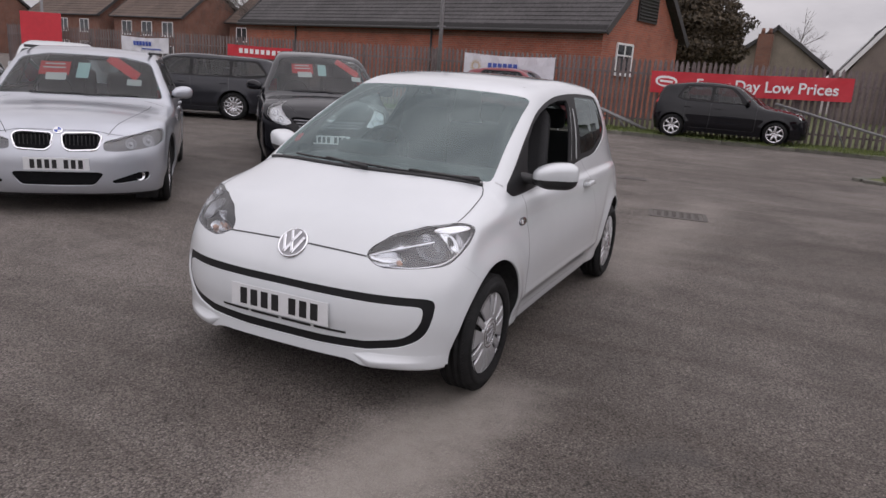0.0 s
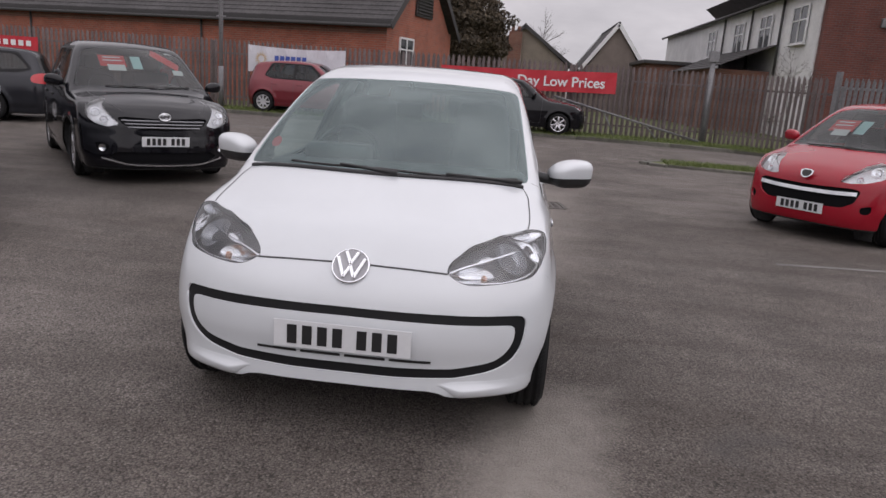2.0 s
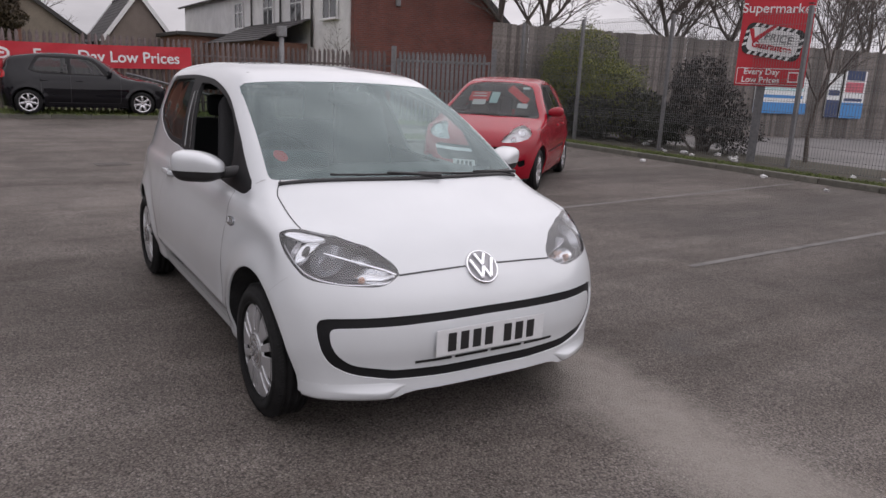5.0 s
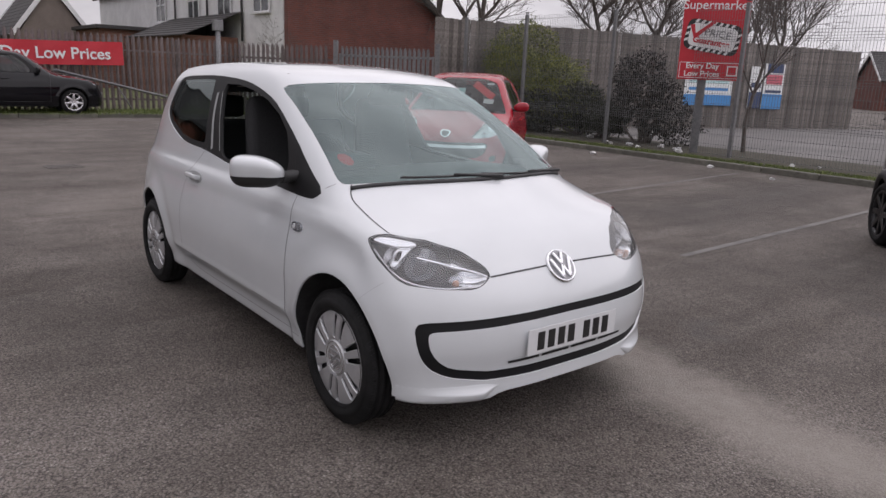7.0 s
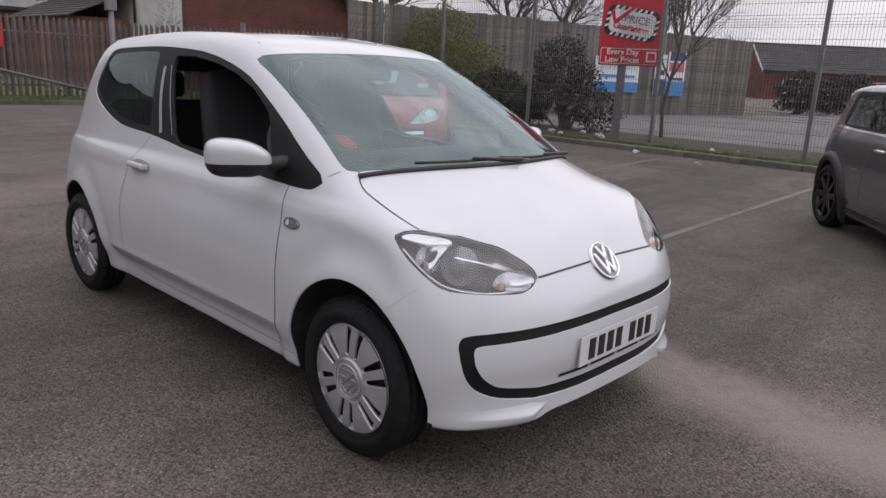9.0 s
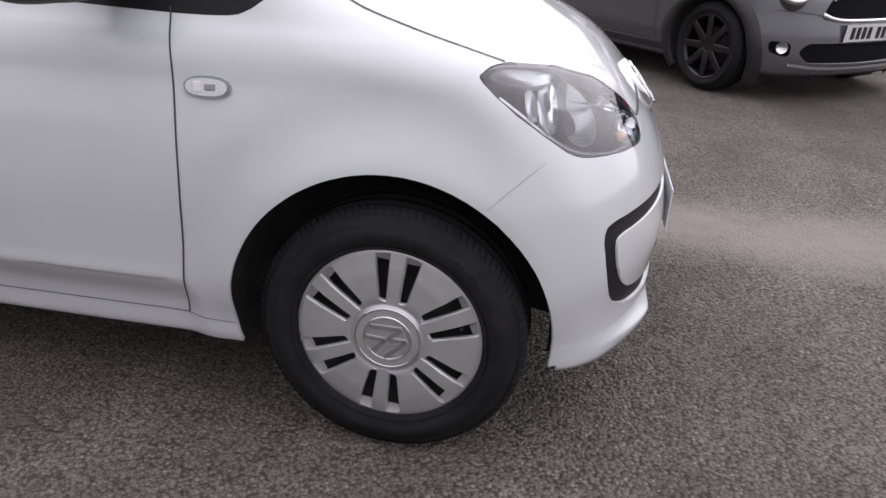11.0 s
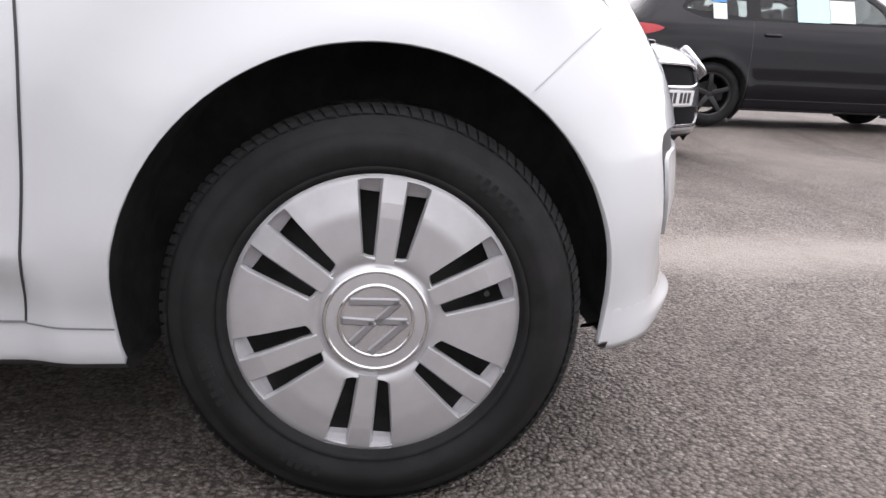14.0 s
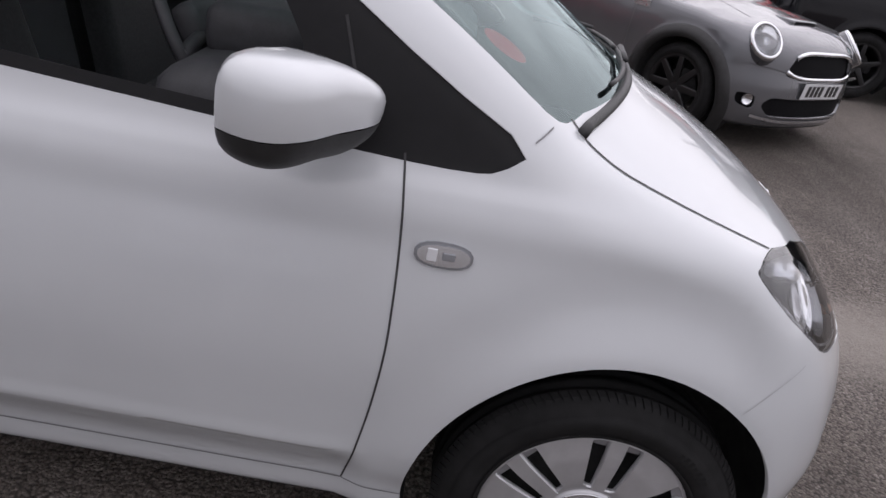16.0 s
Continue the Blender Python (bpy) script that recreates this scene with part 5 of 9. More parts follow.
def grid_sheet(xs, ys, zf):
    b = bmesh.new()
    vs = [[b.verts.new((x, y, zf(x, y))) for x in xs] for y in ys]
    for p, q in zip(vs, vs[1:]):
        for i in range(len(xs) - 1):
            b.faces.new((p[i], p[i + 1], q[i + 1], q[i]))
    return b


ys_ground = [-400, -100, -30, -10, -5, -4, -3.7, -3.4, -3.1, -2.8, -2.5, -2.2, 0, 9.5] + [9.5 + 0.5 * i for i in range(1, 16)] + [25, 60, 150, 400]
single("ground", grid_sheet([-400, -60, -20, -8, 0, 4.2, 4.6, 5.0, 5.4, 5.8, 8, 20, 60, 400], ys_ground, ground_z), asphalt, "worn grey asphalt of a car sales lot", "ground", None, "", "structure", True)


def sheet(name, outline, z, thick, mat, label, category):
    """A raised flat area with a thickness, from an outline in x, y."""
    b = prism(outline, thick)
    bmesh.ops.translate(b, vec=(0, 0, z), verts=b.verts)
    return single(name, b, mat, label, category, None, "", "structure")


KERB = None


def kerb_run(name, points, z, label, length=0.915, wide=0.125, high=0.16):
    """Kerb stones end to end along a line; each stone is a part."""
    global KERB
    run = thing(name, label, "kerb", None, "", "structure")
    if KERB is None:
        KERB = part("kerb_stone", box(length - 0.008, wide, high, 0, 0, 0, 0.018), kerb_mat, run)
        mesh = KERB.data
        KERB.matrix_basis = Matrix.Translation((0, 0, -5))
        first = KERB
        KERB = mesh
    else:
        first = None
    for (x1, y1), (x2, y2) in zip(points, points[1:]):
        ln = math.hypot(x2 - x1, y2 - y1)
        k = max(1, round(ln / length))
        for i in range(k):
            s = (i + 0.5) / k
            x, y = x1 + (x2 - x1) * s, y1 + (y2 - y1) * s
            m = Matrix.Translation((x, y, z + ground_z(x, y) + random.uniform(-0.004, 0.004) - high / 2)) @ Matrix.Rotation(math.atan2(y2 - y1, x2 - x1), 4, "Z") @ Matrix.Diagonal((ln / k / length, 1, 1, 1))
            ob = first or part("kerb_stone", KERB, kerb_mat, run)
            first = None
            ob.matrix_basis = m
    return run


# verge along the palisade fence, the island, and the strip under the mesh fence
verge_line = [(-26, 16.4), (-12, 16.6), (-3, 16.75), (3, 16.85), (6.2, 16.3), (8.0, 14.9), (9.4, 13.2)]
sheet("verge", verge_line + [(14, 13.2), (14, 60), (-26, 60)], 0.0, 0.19, grass_mat, "rough winter grass along the palisade fence", "grass")
kerb_run("kerb_verge", verge_line, 0.10, "weathered concrete kerb stones along the grass verge")
island = [(3.25, 12.0), (3.5, 11.75), (5.2, 11.5), (7.4, 11.2), (9.8, 10.9), (9.8, 12.6), (7.2, 12.7), (4.6, 12.55), (3.5, 12.3)]
sheet("island", island, 0.0, 0.075, grass_mat, "small grass island with a concrete kerb", "grass")
kerb_run("kerb_island", island + island[:1], 0.055, "concrete kerb stones round a small grass island", 0.5)
strip_line = [(9.95, 13.0), (10.05, 10.0), (10.1, 5.0), (10.2, 0.0), (10.7, -6.0), (12.5, -16.0)]
sheet("fence_strip", strip_line + [(14.5, -16), (13.2, 0), (12.9, 13.0)], 0.0, 0.085, soil_mat, "bare soil strip with moss under the mesh fence", "soil")
kerb_run("kerb_strip", strip_line, 0.10, "mossy concrete kerb stones below the mesh fence")
sheet("side_road", [(12.9, 13.0), (13.2, 0), (14.5, -16), (60, -30), (60, 6), (30, 9.6)], 0.0, 0.06, concrete_mat, "pale concrete side road behind the mesh fence", "road")


def line_strip(name, x1, y1, x2, y2, wide, label):
    a = math.atan2(y2 - y1, x2 - x1)
    ln = math.hypot(x2 - x1, y2 - y1)
    b = grid_sheet([ln * i / 20 for i in range(21)], [-wide / 2, wide / 2], lambda x, y: 0)
    c, s = math.cos(a), math.sin(a)
    for v in b.verts:
        x, y = x1 + v.co.x * c - v.co.y * s, y1 + v.co.x * s + v.co.y * c
        v.co = (x, y, ground_z(x, y) + 0.004)
    return single(name, b, line_mat, label, "road marking", None, "", "structure")


for x1, y1, x2, y2 in ((3.0, 3.45, 9.6, 4.15), (3.2, 0.99, 9.7, 1.3)):
    line_strip("bay_line", x1, y1, x2, y2, 0.07, "faded white parking bay line on asphalt")
for x1, y1, x2, y2 in ((-8.5, 12.3, -3.1, 13.93), (-7.5, 10.3, -2.9, 11.6)):
    line_strip("bay_line", x1, y1, x2, y2, 0.13, "white parking bay line on asphalt")


def manhole(x, y, turn, sx=0.62, sy=0.46):
    c = thing("manhole_cover", "rusty cast-iron manhole cover set in the asphalt", "manhole cover", Matrix.Translation((x, y, ground_z(x, y))) @ Matrix.Rotation(turn, 4, "Z"), "", "structure")
    b = box(sx, 0.05, 0.016, 0, sy / 2, 0, 0.004)
    box(sx, 0.05, 0.016, 0, -sy / 2, 0, 0.004, b)
    box(0.05, sy, 0.016, sx / 2, 0, 0, 0.004, b)
    box(0.05, sy, 0.016, -sx / 2, 0, 0, 0.004, b)
    part("frame", b, iron_mat, c)
    b = box(sx - 0.07, sy - 0.07, 0.012, 0, 0, 0, 0.003)
    for i in range(6):
        for k in range(5):
            box(0.05, 0.035, 0.008, -sx / 2 + 0.1 + i * (sx - 0.2) / 5, -sy / 2 + 0.09 + k * (sy - 0.18) / 4, 0.008, 0.003, b)
    part("lid", b, iron_mat, c)


manhole(0.9, 5.7, 0.15)
manhole(-0.2, 8.6, 0.1, 0.4, 0.3)


# ---- palisade fence, gate, mesh fence, banners, sign ----
steel_weathered = material("weathered_palisade_steel", (0.165, 0.135, 0.132), 0.75, metal=0.15, vary=0.25, grain=12, stain=0.3, stain_scale=2, per_piece=0.22, bump=0.1)
steel_grey = material("galvanised_steel", (0.21, 0.21, 0.215), 0.6, metal=0.3, vary=0.2, grain=18, stain=0.2, per_piece=0.15)
mesh_wire = material("grey_fence_wire", (0.16, 0.165, 0.165), 0.6, metal=0.3, vary=0.15)
banner_red = material("red_banner_vinyl", (0.50, 0.022, 0.035), 0.5, vary=0.06, grain=6, stain=0.1, stain_scale=1.2)
banner_white = material("white_banner_vinyl", (0.62, 0.62, 0.66), 0.5, vary=0.05, grain=6, stain=0.12, stain_scale=1.0)
ink_white = material("white_print", (0.72, 0.72, 0.72), 0.5)
ink_blue = material("blue_print", (0.05, 0.09, 0.35), 0.5)
ink_gold = material("gold_print", (0.5, 0.33, 0.12), 0.5)
ink_black = material("black_print", (0.02, 0.02, 0.02), 0.5)


def pale_mesh(height):
    """A rolled steel pale with a ridge and a three-pointed top, base at z = 0, facing -y."""
    b = bmesh.new()
    prof = [(-0.046, 0.010), (-0.03, 0.0), (-0.012, -0.02), (0.012, -0.02), (0.03, 0.0), (0.046, 0.010)]
    tops = [0.0, -0.05, 0.0, 0.0, -0.05, 0.0]
    rows = []
    for d in (0.0, 0.003):
        low = [b.verts.new((x, y + d, 0)) for x, y in prof]
        mid = [b.verts.new((x, y + d, height - 0.1)) for x, y in prof]
        top = [b.verts.new((x * (0.75 if abs(x) > 0.03 else 1), y + d, height + t + (0.03 if t == 0 else 0))) for (x, y), t in zip(prof, tops)]
        rows.append((low, mid, top))
    for low, mid, top in rows:
        for i in range(5):
            b.faces.new((low[i], low[i + 1], mid[i + 1], mid[i]))
            b.faces.new((mid[i], mid[i + 1], top[i + 1], top[i]))
    bmesh.ops.recalc_face_normals(b, faces=b.faces[:])
    me = bpy.data.meshes.new("pale")
    b.to_mesh(me)
    b.free()
    me.materials.append(steel_weathered)
    return me


def palisade(name, label, points, height, pitch, mat, base, post_every=2.75):
    """Pales on two rails between posts, along a line."""
    f = thing(name, label, "fence", None, "palisade fencing")
    pale = pale_mesh(height)
    if mat is not steel_weathered:
        pale.materials.clear()
        pale.materials.append(mat)
    post_mesh = None
    for (x1, y1), (x2, y2) in zip(points, points[1:]):
        ln, a = math.hypot(x2 - x1, y2 - y1), math.atan2(y2 - y1, x2 - x1)
        turn = Matrix.Rotation(a, 4, "Z")
        for i in range(int(ln / pitch)):
            s = (i + 0.5) * pitch
            ob = part("pale", pale, mat, f)
            ob.matrix_basis = Matrix.Translation((x1 + math.cos(a) * s, y1 + math.sin(a) * s, base + random.uniform(-0.012, 0.012))) @ turn @ Matrix.Rotation(random.uniform(-0.006, 0.006), 4, "Y")
        for z in (0.3, height - 0.38):
            b = box(ln, 0.045, 0.05, ln / 2, 0.035, z, 0.004)
            box(ln, 0.005, 0.05, ln / 2, 0.0125, z, 0, b)
            part("rail", b, mat, f, "", False, Matrix.Translation((x1, y1, base)) @ turn)
        for i in range(int(ln / post_every) + 1):
            s = min(ln, i * post_every)
            if post_mesh is None:
                ob = part("post", box(0.055, 0.1, height, 0, 0.1, height / 2 - 0.02, 0.005), mat, f)
                post_mesh = ob.data
            else:
                ob = part("post", post_mesh, mat, f)
            ob.matrix_basis = Matrix.Translation((x1 + math.cos(a) * s, y1 + math.sin(a) * s, base)) @ turn
    return f


palisade("palisade_fence", "weathered brown-grey steel palisade fence with spiked pales", [(-31.0, 18.99), (6.2, 18.6)], 1.98, 0.15, steel_weathered, 0.17)
palisade("side_fence", "weathered steel palisade fence panel beside the gate", [(6.2, 18.6), (8.25, 16.05)], 1.95, 0.15, steel_weathered, 0.17)


def palisade_gate():
    g = thing("palisade_gate", "closed grey steel palisade gate between square posts", "gate", None, "palisade fencing")
    x1, y1, x2, y2 = 8.3, 15.95, 10.25, 13.75
    ln, a = math.hypot(x2 - x1, y2 - y1), math.atan2(y2 - y1, x2 - x1)
    base = Matrix.Translation((x1, y1, 0.15)) @ Matrix.Rotation(a, 4, "Z")
    for s in (0, ln):
        part("post", box(0.12, 0.12, 2.15, s, 0, 1.07, 0.008), steel_grey, g, "", False, base)
    b = box(ln - 0.2, 0.05, 0.06, ln / 2, 0, 0.2, 0.004)
    for z in (0.95, 1.75):
        box(ln - 0.2, 0.05, 0.06, ln / 2, 0, z, 0.004, b)
    for s in (0.13, ln - 0.13):
        box(0.05, 0.05, 1.7, s, 0, 0.95, 0.004, b)
    part("gate_frame", b, steel_grey, g, "", False, base)
    pale = pale_mesh(1.95)
    pale.materials.clear()
    pale.materials.append(steel_grey)
    for i in range(int((ln - 0.3) / 0.13)):
        ob = part("pale", pale, steel_grey, g)
        ob.matrix_basis = base @ Matrix.Translation((0.2 + 0.13 * i, -0.03, 0.02))
    part("lock_box", box(0.16, 0.09, 0.2, 0.3, -0.02, 1.0, 0.01), steel_grey, g, "", False, base)


palisade_gate()


def words(name, text, size, mat, parent, m, extrude=0.0015, bold=0.0, align="CENTER", label=""):
    c = bpy.data.curves.new(name, "FONT")
    c.body, c.size, c.extrude, c.align_x, c.align_y, c.offset = text, size, extrude, align, "CENTER", bold
    c.materials.append(mat)
    ob = new(name, c)
    ob.parent, ob.matrix_basis = parent, m
    return tagged(ob, label)


def wavy_board(w, h, thick=0.006, sag=0.02, nx=24):
    """A hung banner in the x, z plane about its centre, a little slack."""
    b = bmesh.new()
    vs = []
    for d in (0, thick):
        vs.append([[b.verts.new((w * (i / nx - 0.5), d + sag * 0.4 * math.sin(i * 1.3) * math.cos(k * 2.0), h * (k / 3 - 0.5) - sag * math.sin(math.pi * i / nx) * (0.5 + k / 6))) for i in range(nx + 1)] for k in range(4)])
    for g, flip in ((vs[0], False), (vs[1], True)):
        for k in range(3):
            for i in range(nx):
                q = (g[k][i], g[k][i + 1], g[k + 1][i + 1], g[k + 1][i])
                b.faces.new(q[::-1] if flip else q)
    for k in range(3):
        for i in (0, nx):
            b.faces.new((vs[0][k][i], vs[0][k + 1][i], vs[1][k + 1][i], vs[1][k][i]))
    for i in range(nx):
        for k in (0, 3):
            b.faces.new((vs[0][k][i], vs[0][k][i + 1], vs[1][k][i + 1], vs[1][k][i]))
    bmesh.ops.recalc_face_normals(b, faces=b.faces[:])
    return b


FACE = Matrix.Rotation(math.pi / 2, 4, "X")


def red_banner(x1, x2, y, z1, z2, high, text, size, marks=True):
    w = math.hypot(x2 - x1, z2 - z1)
    m = Matrix.Translation(((x1 + x2) / 2, y, (z1 + z2) / 2 - high / 2)) @ Matrix.Rotation(-math.atan2(z2 - z1, x2 - x1), 4, "Y")
    t = thing("red_banner", "red vinyl banner with white lettering tied to the palisade fence", "banner", m)
    part("vinyl", wavy_board(w, high), banner_red, t)
    if text:
        words("lettering", text, size, ink_white, t, Matrix.Translation((w * 0.09, -0.022, -0.03)) @ FACE, 0.002, 0.006)
    else:
        for i in range(9):
            part("lettering_bar", box(w * 0.055, 0.004, high * 0.4, -w * 0.28 + i * w * 0.085, -0.02, 0, 0.001), ink_white, t)
    if marks:
        # a plain round-cornered mark with a tick
        part("mark", prism(chaikin([(-0.3, -0.13), (0.3, -0.17), (0.3, 0.13), (-0.3, 0.17)], 2), 0.003), ink_white, t, "", False, Matrix.Translation((-w * 0.415, -0.018, 0.02)) @ FACE)
        part("mark_band", prism(chaikin([(-0.24, -0.09), (0.24, -0.12), (0.24, 0.07), (-0.24, 0.1)], 2), 0.003), banner_red, t, "", False, Matrix.Translation((-w * 0.415, -0.022, 0.02)) @ FACE)
        part("mark_bar", box(0.36, 0.004, 0.06, -w * 0.415, -0.027, 0.02, 0.001, None, Matrix.Rotation(radians(4), 4, "Y")), ink_white, t)
    return t


red_banner(-1.85, 3.25, 18.48, 1.86, 1.97, 0.60, "Every Day Low Prices", 0.40)
red_banner(-17.6, -14.6, 18.6, 1.88, 1.84, 0.42, "", 0.2, False)


def white_banner(x1, x2, y, z, high, sun_mark):
    w = x2 - x1
    t = thing("white_banner", "slack white vinyl banner with a sunburst mark, tied to the fence", "banner", Matrix.Translation(((x1 + x2) / 2, y, z - high / 2)))
    part("vinyl", wavy_board(w, high, 0.006, 0.05), banner_white, t)
    if sun_mark:
        for i in range(14):
            a = 2 * math.pi * i / 14
            ray = prism([(0.1, -0.02), (0.21, 0.0), (0.1, 0.02)], 0.003)
            part("sun_ray", ray, ink_gold, t, "", False, Matrix.Translation((-w * 0.36, -0.035, 0)) @ FACE @ Matrix.Rotation(a, 4, "Z"))
    for i in range(6):
        part("lettering_bar", box(0.13, 0.004, 0.17, -w * 0.2 + i * 0.17, -0.04, 0.03, 0.001), ink_blue, t)
    part("underline_bar", box(w * 0.4, 0.004, 0.05, w * 0.15, -0.04, -0.17, 0.001), ink_blue, t)
    return t


white_banner(-7.75, -4.75, 18.5, 2.06, 0.78, True)
white_banner(-23.2, -20.6, 18.6, 1.95, 0.6, False)


def mesh_panel(name, x1, y1, x2, y2, base, high):
    """A welded wire panel with folded stiffening rows; wires are one part each way."""
    ln, a = math.hypot(x2 - x1, y2 - y1), math.atan2(y2 - y1, x2 - x1)
    m = Matrix.Translation((x1, y1, base)) @ Matrix.Rotation(a, 4, "Z")
    p = thing(name, "tall grey welded-mesh fence panel on steel posts", "fence", m, "mesh fence panels")
    v, f = [], []

    def bar(ax, az, bx, bz, r, y):
        k = len(v)
        if abs(ax - bx) < 1e-6:
            for z in (az, bz):
                v.extend([(ax - r, y - r, z), (ax + r, y - r, z), (ax + r, y + r, z), (ax - r, y + r, z)])
        else:
            for x in (ax, bx):
                v.extend([(x, y - r, az - r), (x, y + r, az - r), (x, y + r, az + r), (x, y - r, az + r)])
        for i in range(4):
            j = (i + 1) % 4
            f.append((k + i, k + j, k + 4 + j, k + 4 + i))

    for i in range(int(ln / 0.055)):
        bar(0.03 + i * 0.055, 0.05, 0.03 + i * 0.055, high, 0.0024, 0)
    me = bpy.data.meshes.new("wire_mesh")
    me.from_pydata(v, [], f)
    tagged(part("wire_mesh", me, mesh_wire, p), "", "", "", "stuff")
    v.clear(), f.clear()
    for i in range(int(high / 0.2) + 1):
        bar(0, 0.06 + i * 0.2, ln, 0, 0.0032, 0.006)
    for z in (0.7, 1.5, 2.3):
        for d in (0.0, 0.05, 0.1):
            bar(0, z + d, ln, 0, 0.0032, 0.012)
    me = bpy.data.meshes.new("wire_mesh")
    me.from_pydata(v, [], f)
    tagged(part("wire_mesh", me, mesh_wire, p), "", "", "", "stuff")
    b = box(0.07, 0.07, high + 0.06, 0, 0.045, high / 2, 0.006)
    part("post", b, steel_grey, p)
    part("post_cap", box(0.078, 0.078, 0.02, 0, 0.045, high + 0.07, 0.004), black_plastic, p)
    return p


mesh_posts = [(10.9, 13.4), (11.05, 11.2), (11.1, 8.42), (11.15, 5.3), (11.2, 2.35), (11.25, -0.6), (11.3, -3.55), (11.6, -6.5), (12.0, -9.5)]
for (x1, y1), (x2, y2) in zip(mesh_posts, mesh_posts[1:]):
    mesh_panel("mesh_fence_panel", x1, y1, x2, y2, 0.06, 2.95)


def price_sign():
    """A tall red sign board on a square post."""
    x, y = 11.36, 6.06
    toward = math.atan2(-2.4 - y, -2.2 - x)
    m = Matrix.Translation((x, y, 0.06)) @ Matrix.Rotation(toward + math.pi / 2 + radians(4), 4, "Z")
    s = thing("price_sign", "red advertising sign board with white lettering on a grey post", "sign", m)
    part("post", box(0.16, 0.12, 4.2, -0.13, 0.1, 2.1, 0.01), steel_grey, s)
    part("board", box(1.26, 0.05, 2.2, 0, 0, 2.62, 0.008), banner_red, s)
    part("lower_panel", box(1.2, 0.01, 0.29, 0, -0.03, 1.71, 0.003), banner_red, s)
    for z in (1.86, 1.56):
        part("white_line", box(1.2, 0.006, 0.012, 0, -0.034, z), ink_white, s)
    for q in (-0.597, 0.597):
        part("white_line", box(0.012, 0.006, 0.3, q, -0.034, 1.71), ink_white, s)
    words("lettering", "Every Day\nLow Prices", 0.155, ink_white, s, Matrix.Translation((-0.16, -0.04, 1.715)) @ FACE, 0.002, 0.003)
    part("square_mark", box(0.2, 0.006, 0.2, 0.42, -0.038, 1.71, 0.002), ink_white, s)
    part("square_inner", box(0.15, 0.006, 0.15, 0.42, -0.042, 1.71, 0.002), banner_red, s)
    words("lettering", "Car\nSupermarket", 0.25, ink_white, s, Matrix.Translation((0, -0.03, 3.1)) @ FACE, 0.002, 0.002)
    # striped badge
    tilt = Matrix.Rotation(radians(-9), 4, "Z")
    mid = Matrix.Translation((-0.03, -0.03, 2.36)) @ FACE @ tilt
    part("badge_edge", prism(soft([(-0.53, -0.30), (0.53, -0.30), (0.53, 0.30), (-0.53, 0.30)], 0.16), 0.008), ink_black, s, "", False, mid)
    for i in range(7):
        for sy in (-1, 1):
            x = -0.36 + i * 0.115
            part("badge_stripe", prism([(x - 0.045, sy * 0.263 - 0.034), (x + 0.01, sy * 0.263 - 0.034), (x + 0.045, sy * 0.263 + 0.034), (x - 0.01, sy * 0.263 + 0.034)], 0.004), ink_white, s, "", False, mid @ Matrix.Translation((0, 0, 0.009)))
    for i in range(3):
        for sx in (-1, 1):
            z = -0.13 + i * 0.12
            part("badge_stripe", prism([(sx * 0.494 - 0.033, z - 0.04), (sx * 0.494 + 0.033, z), (sx * 0.494 + 0.033, z + 0.05), (sx * 0.494 - 0.033, z + 0.01)], 0.004), ink_white, s, "", False, mid @ Matrix.Translation((0, 0, 0.009)))
    part("badge_face", prism(soft([(-0.455, -0.225), (0.455, -0.225), (0.455, 0.225), (-0.455, 0.225)], 0.12), 0.012), ink_white, s, "", False, mid @ Matrix.Translation((0, 0, 0.006)))
    words("lettering", "PRICE", 0.2, steel_grey, s, mid @ Matrix.Translation((0.08, 0.07, 0.022)), 0.002, 0.001)
    words("lettering", "Guarantee", 0.17, banner_red, s, mid @ Matrix.Translation((0, -0.1, 0.022)), 0.002, 0.005)
    part("tick", prism([(-0.48, 0.16), (-0.40, 0.19), (-0.34, 0.02), (-0.02, 0.36), (0.06, 0.36), (-0.34, -0.1)], 0.004), banner_red, s, "", False, mid @ Matrix.Translation((0, 0, 0.02)))


price_sign()


def lamp_post(x, y, z):
    p = thing("lamp_post", "tall galvanised steel lamp post behind the parked cars", "lamp post", Matrix.Translation((x, y, z)))
    part("pole", rod((0, 0, 0), (0, 0, 7.5), 0.07, 0.05, 14), steel_grey, p, "", True)
    part("base_section", rod((0, 0, 0), (0, 0, 1.2), 0.08, 0.08, 14), steel_grey, p, "", True)
    part("arm", rod((0, 0, 7.45), (0, -1.0, 7.7), 0.035, 0.03, 10), steel_grey, p, "", True)
    part("lantern", box(0.25, 0.6, 0.14, 0, -1.2, 7.72, 0.04), steel_grey, p)
    part("camera_bracket", rod((-0.14, 0, 2.62), (0.14, 0, 2.62), 0.02), steel_grey, p)


lamp_post(-8.35, 17.9, 0.17)


def steel_post(x, y, z, high):
    p = thing("steel_post", "galvanised steel post with a box on top by the fence", "post", Matrix.Translation((x, y, z)))
    part("pole", rod((0, 0, 0), (0, 0, high), 0.075, 0.07, 14), steel_grey, p, "", True)
    part("top_box", box(0.26, 0.2, 0.3, 0, 0, high + 0.12, 0.02), steel_grey, p)


steel_post(5.85, 18.42, 0.17, 2.3)


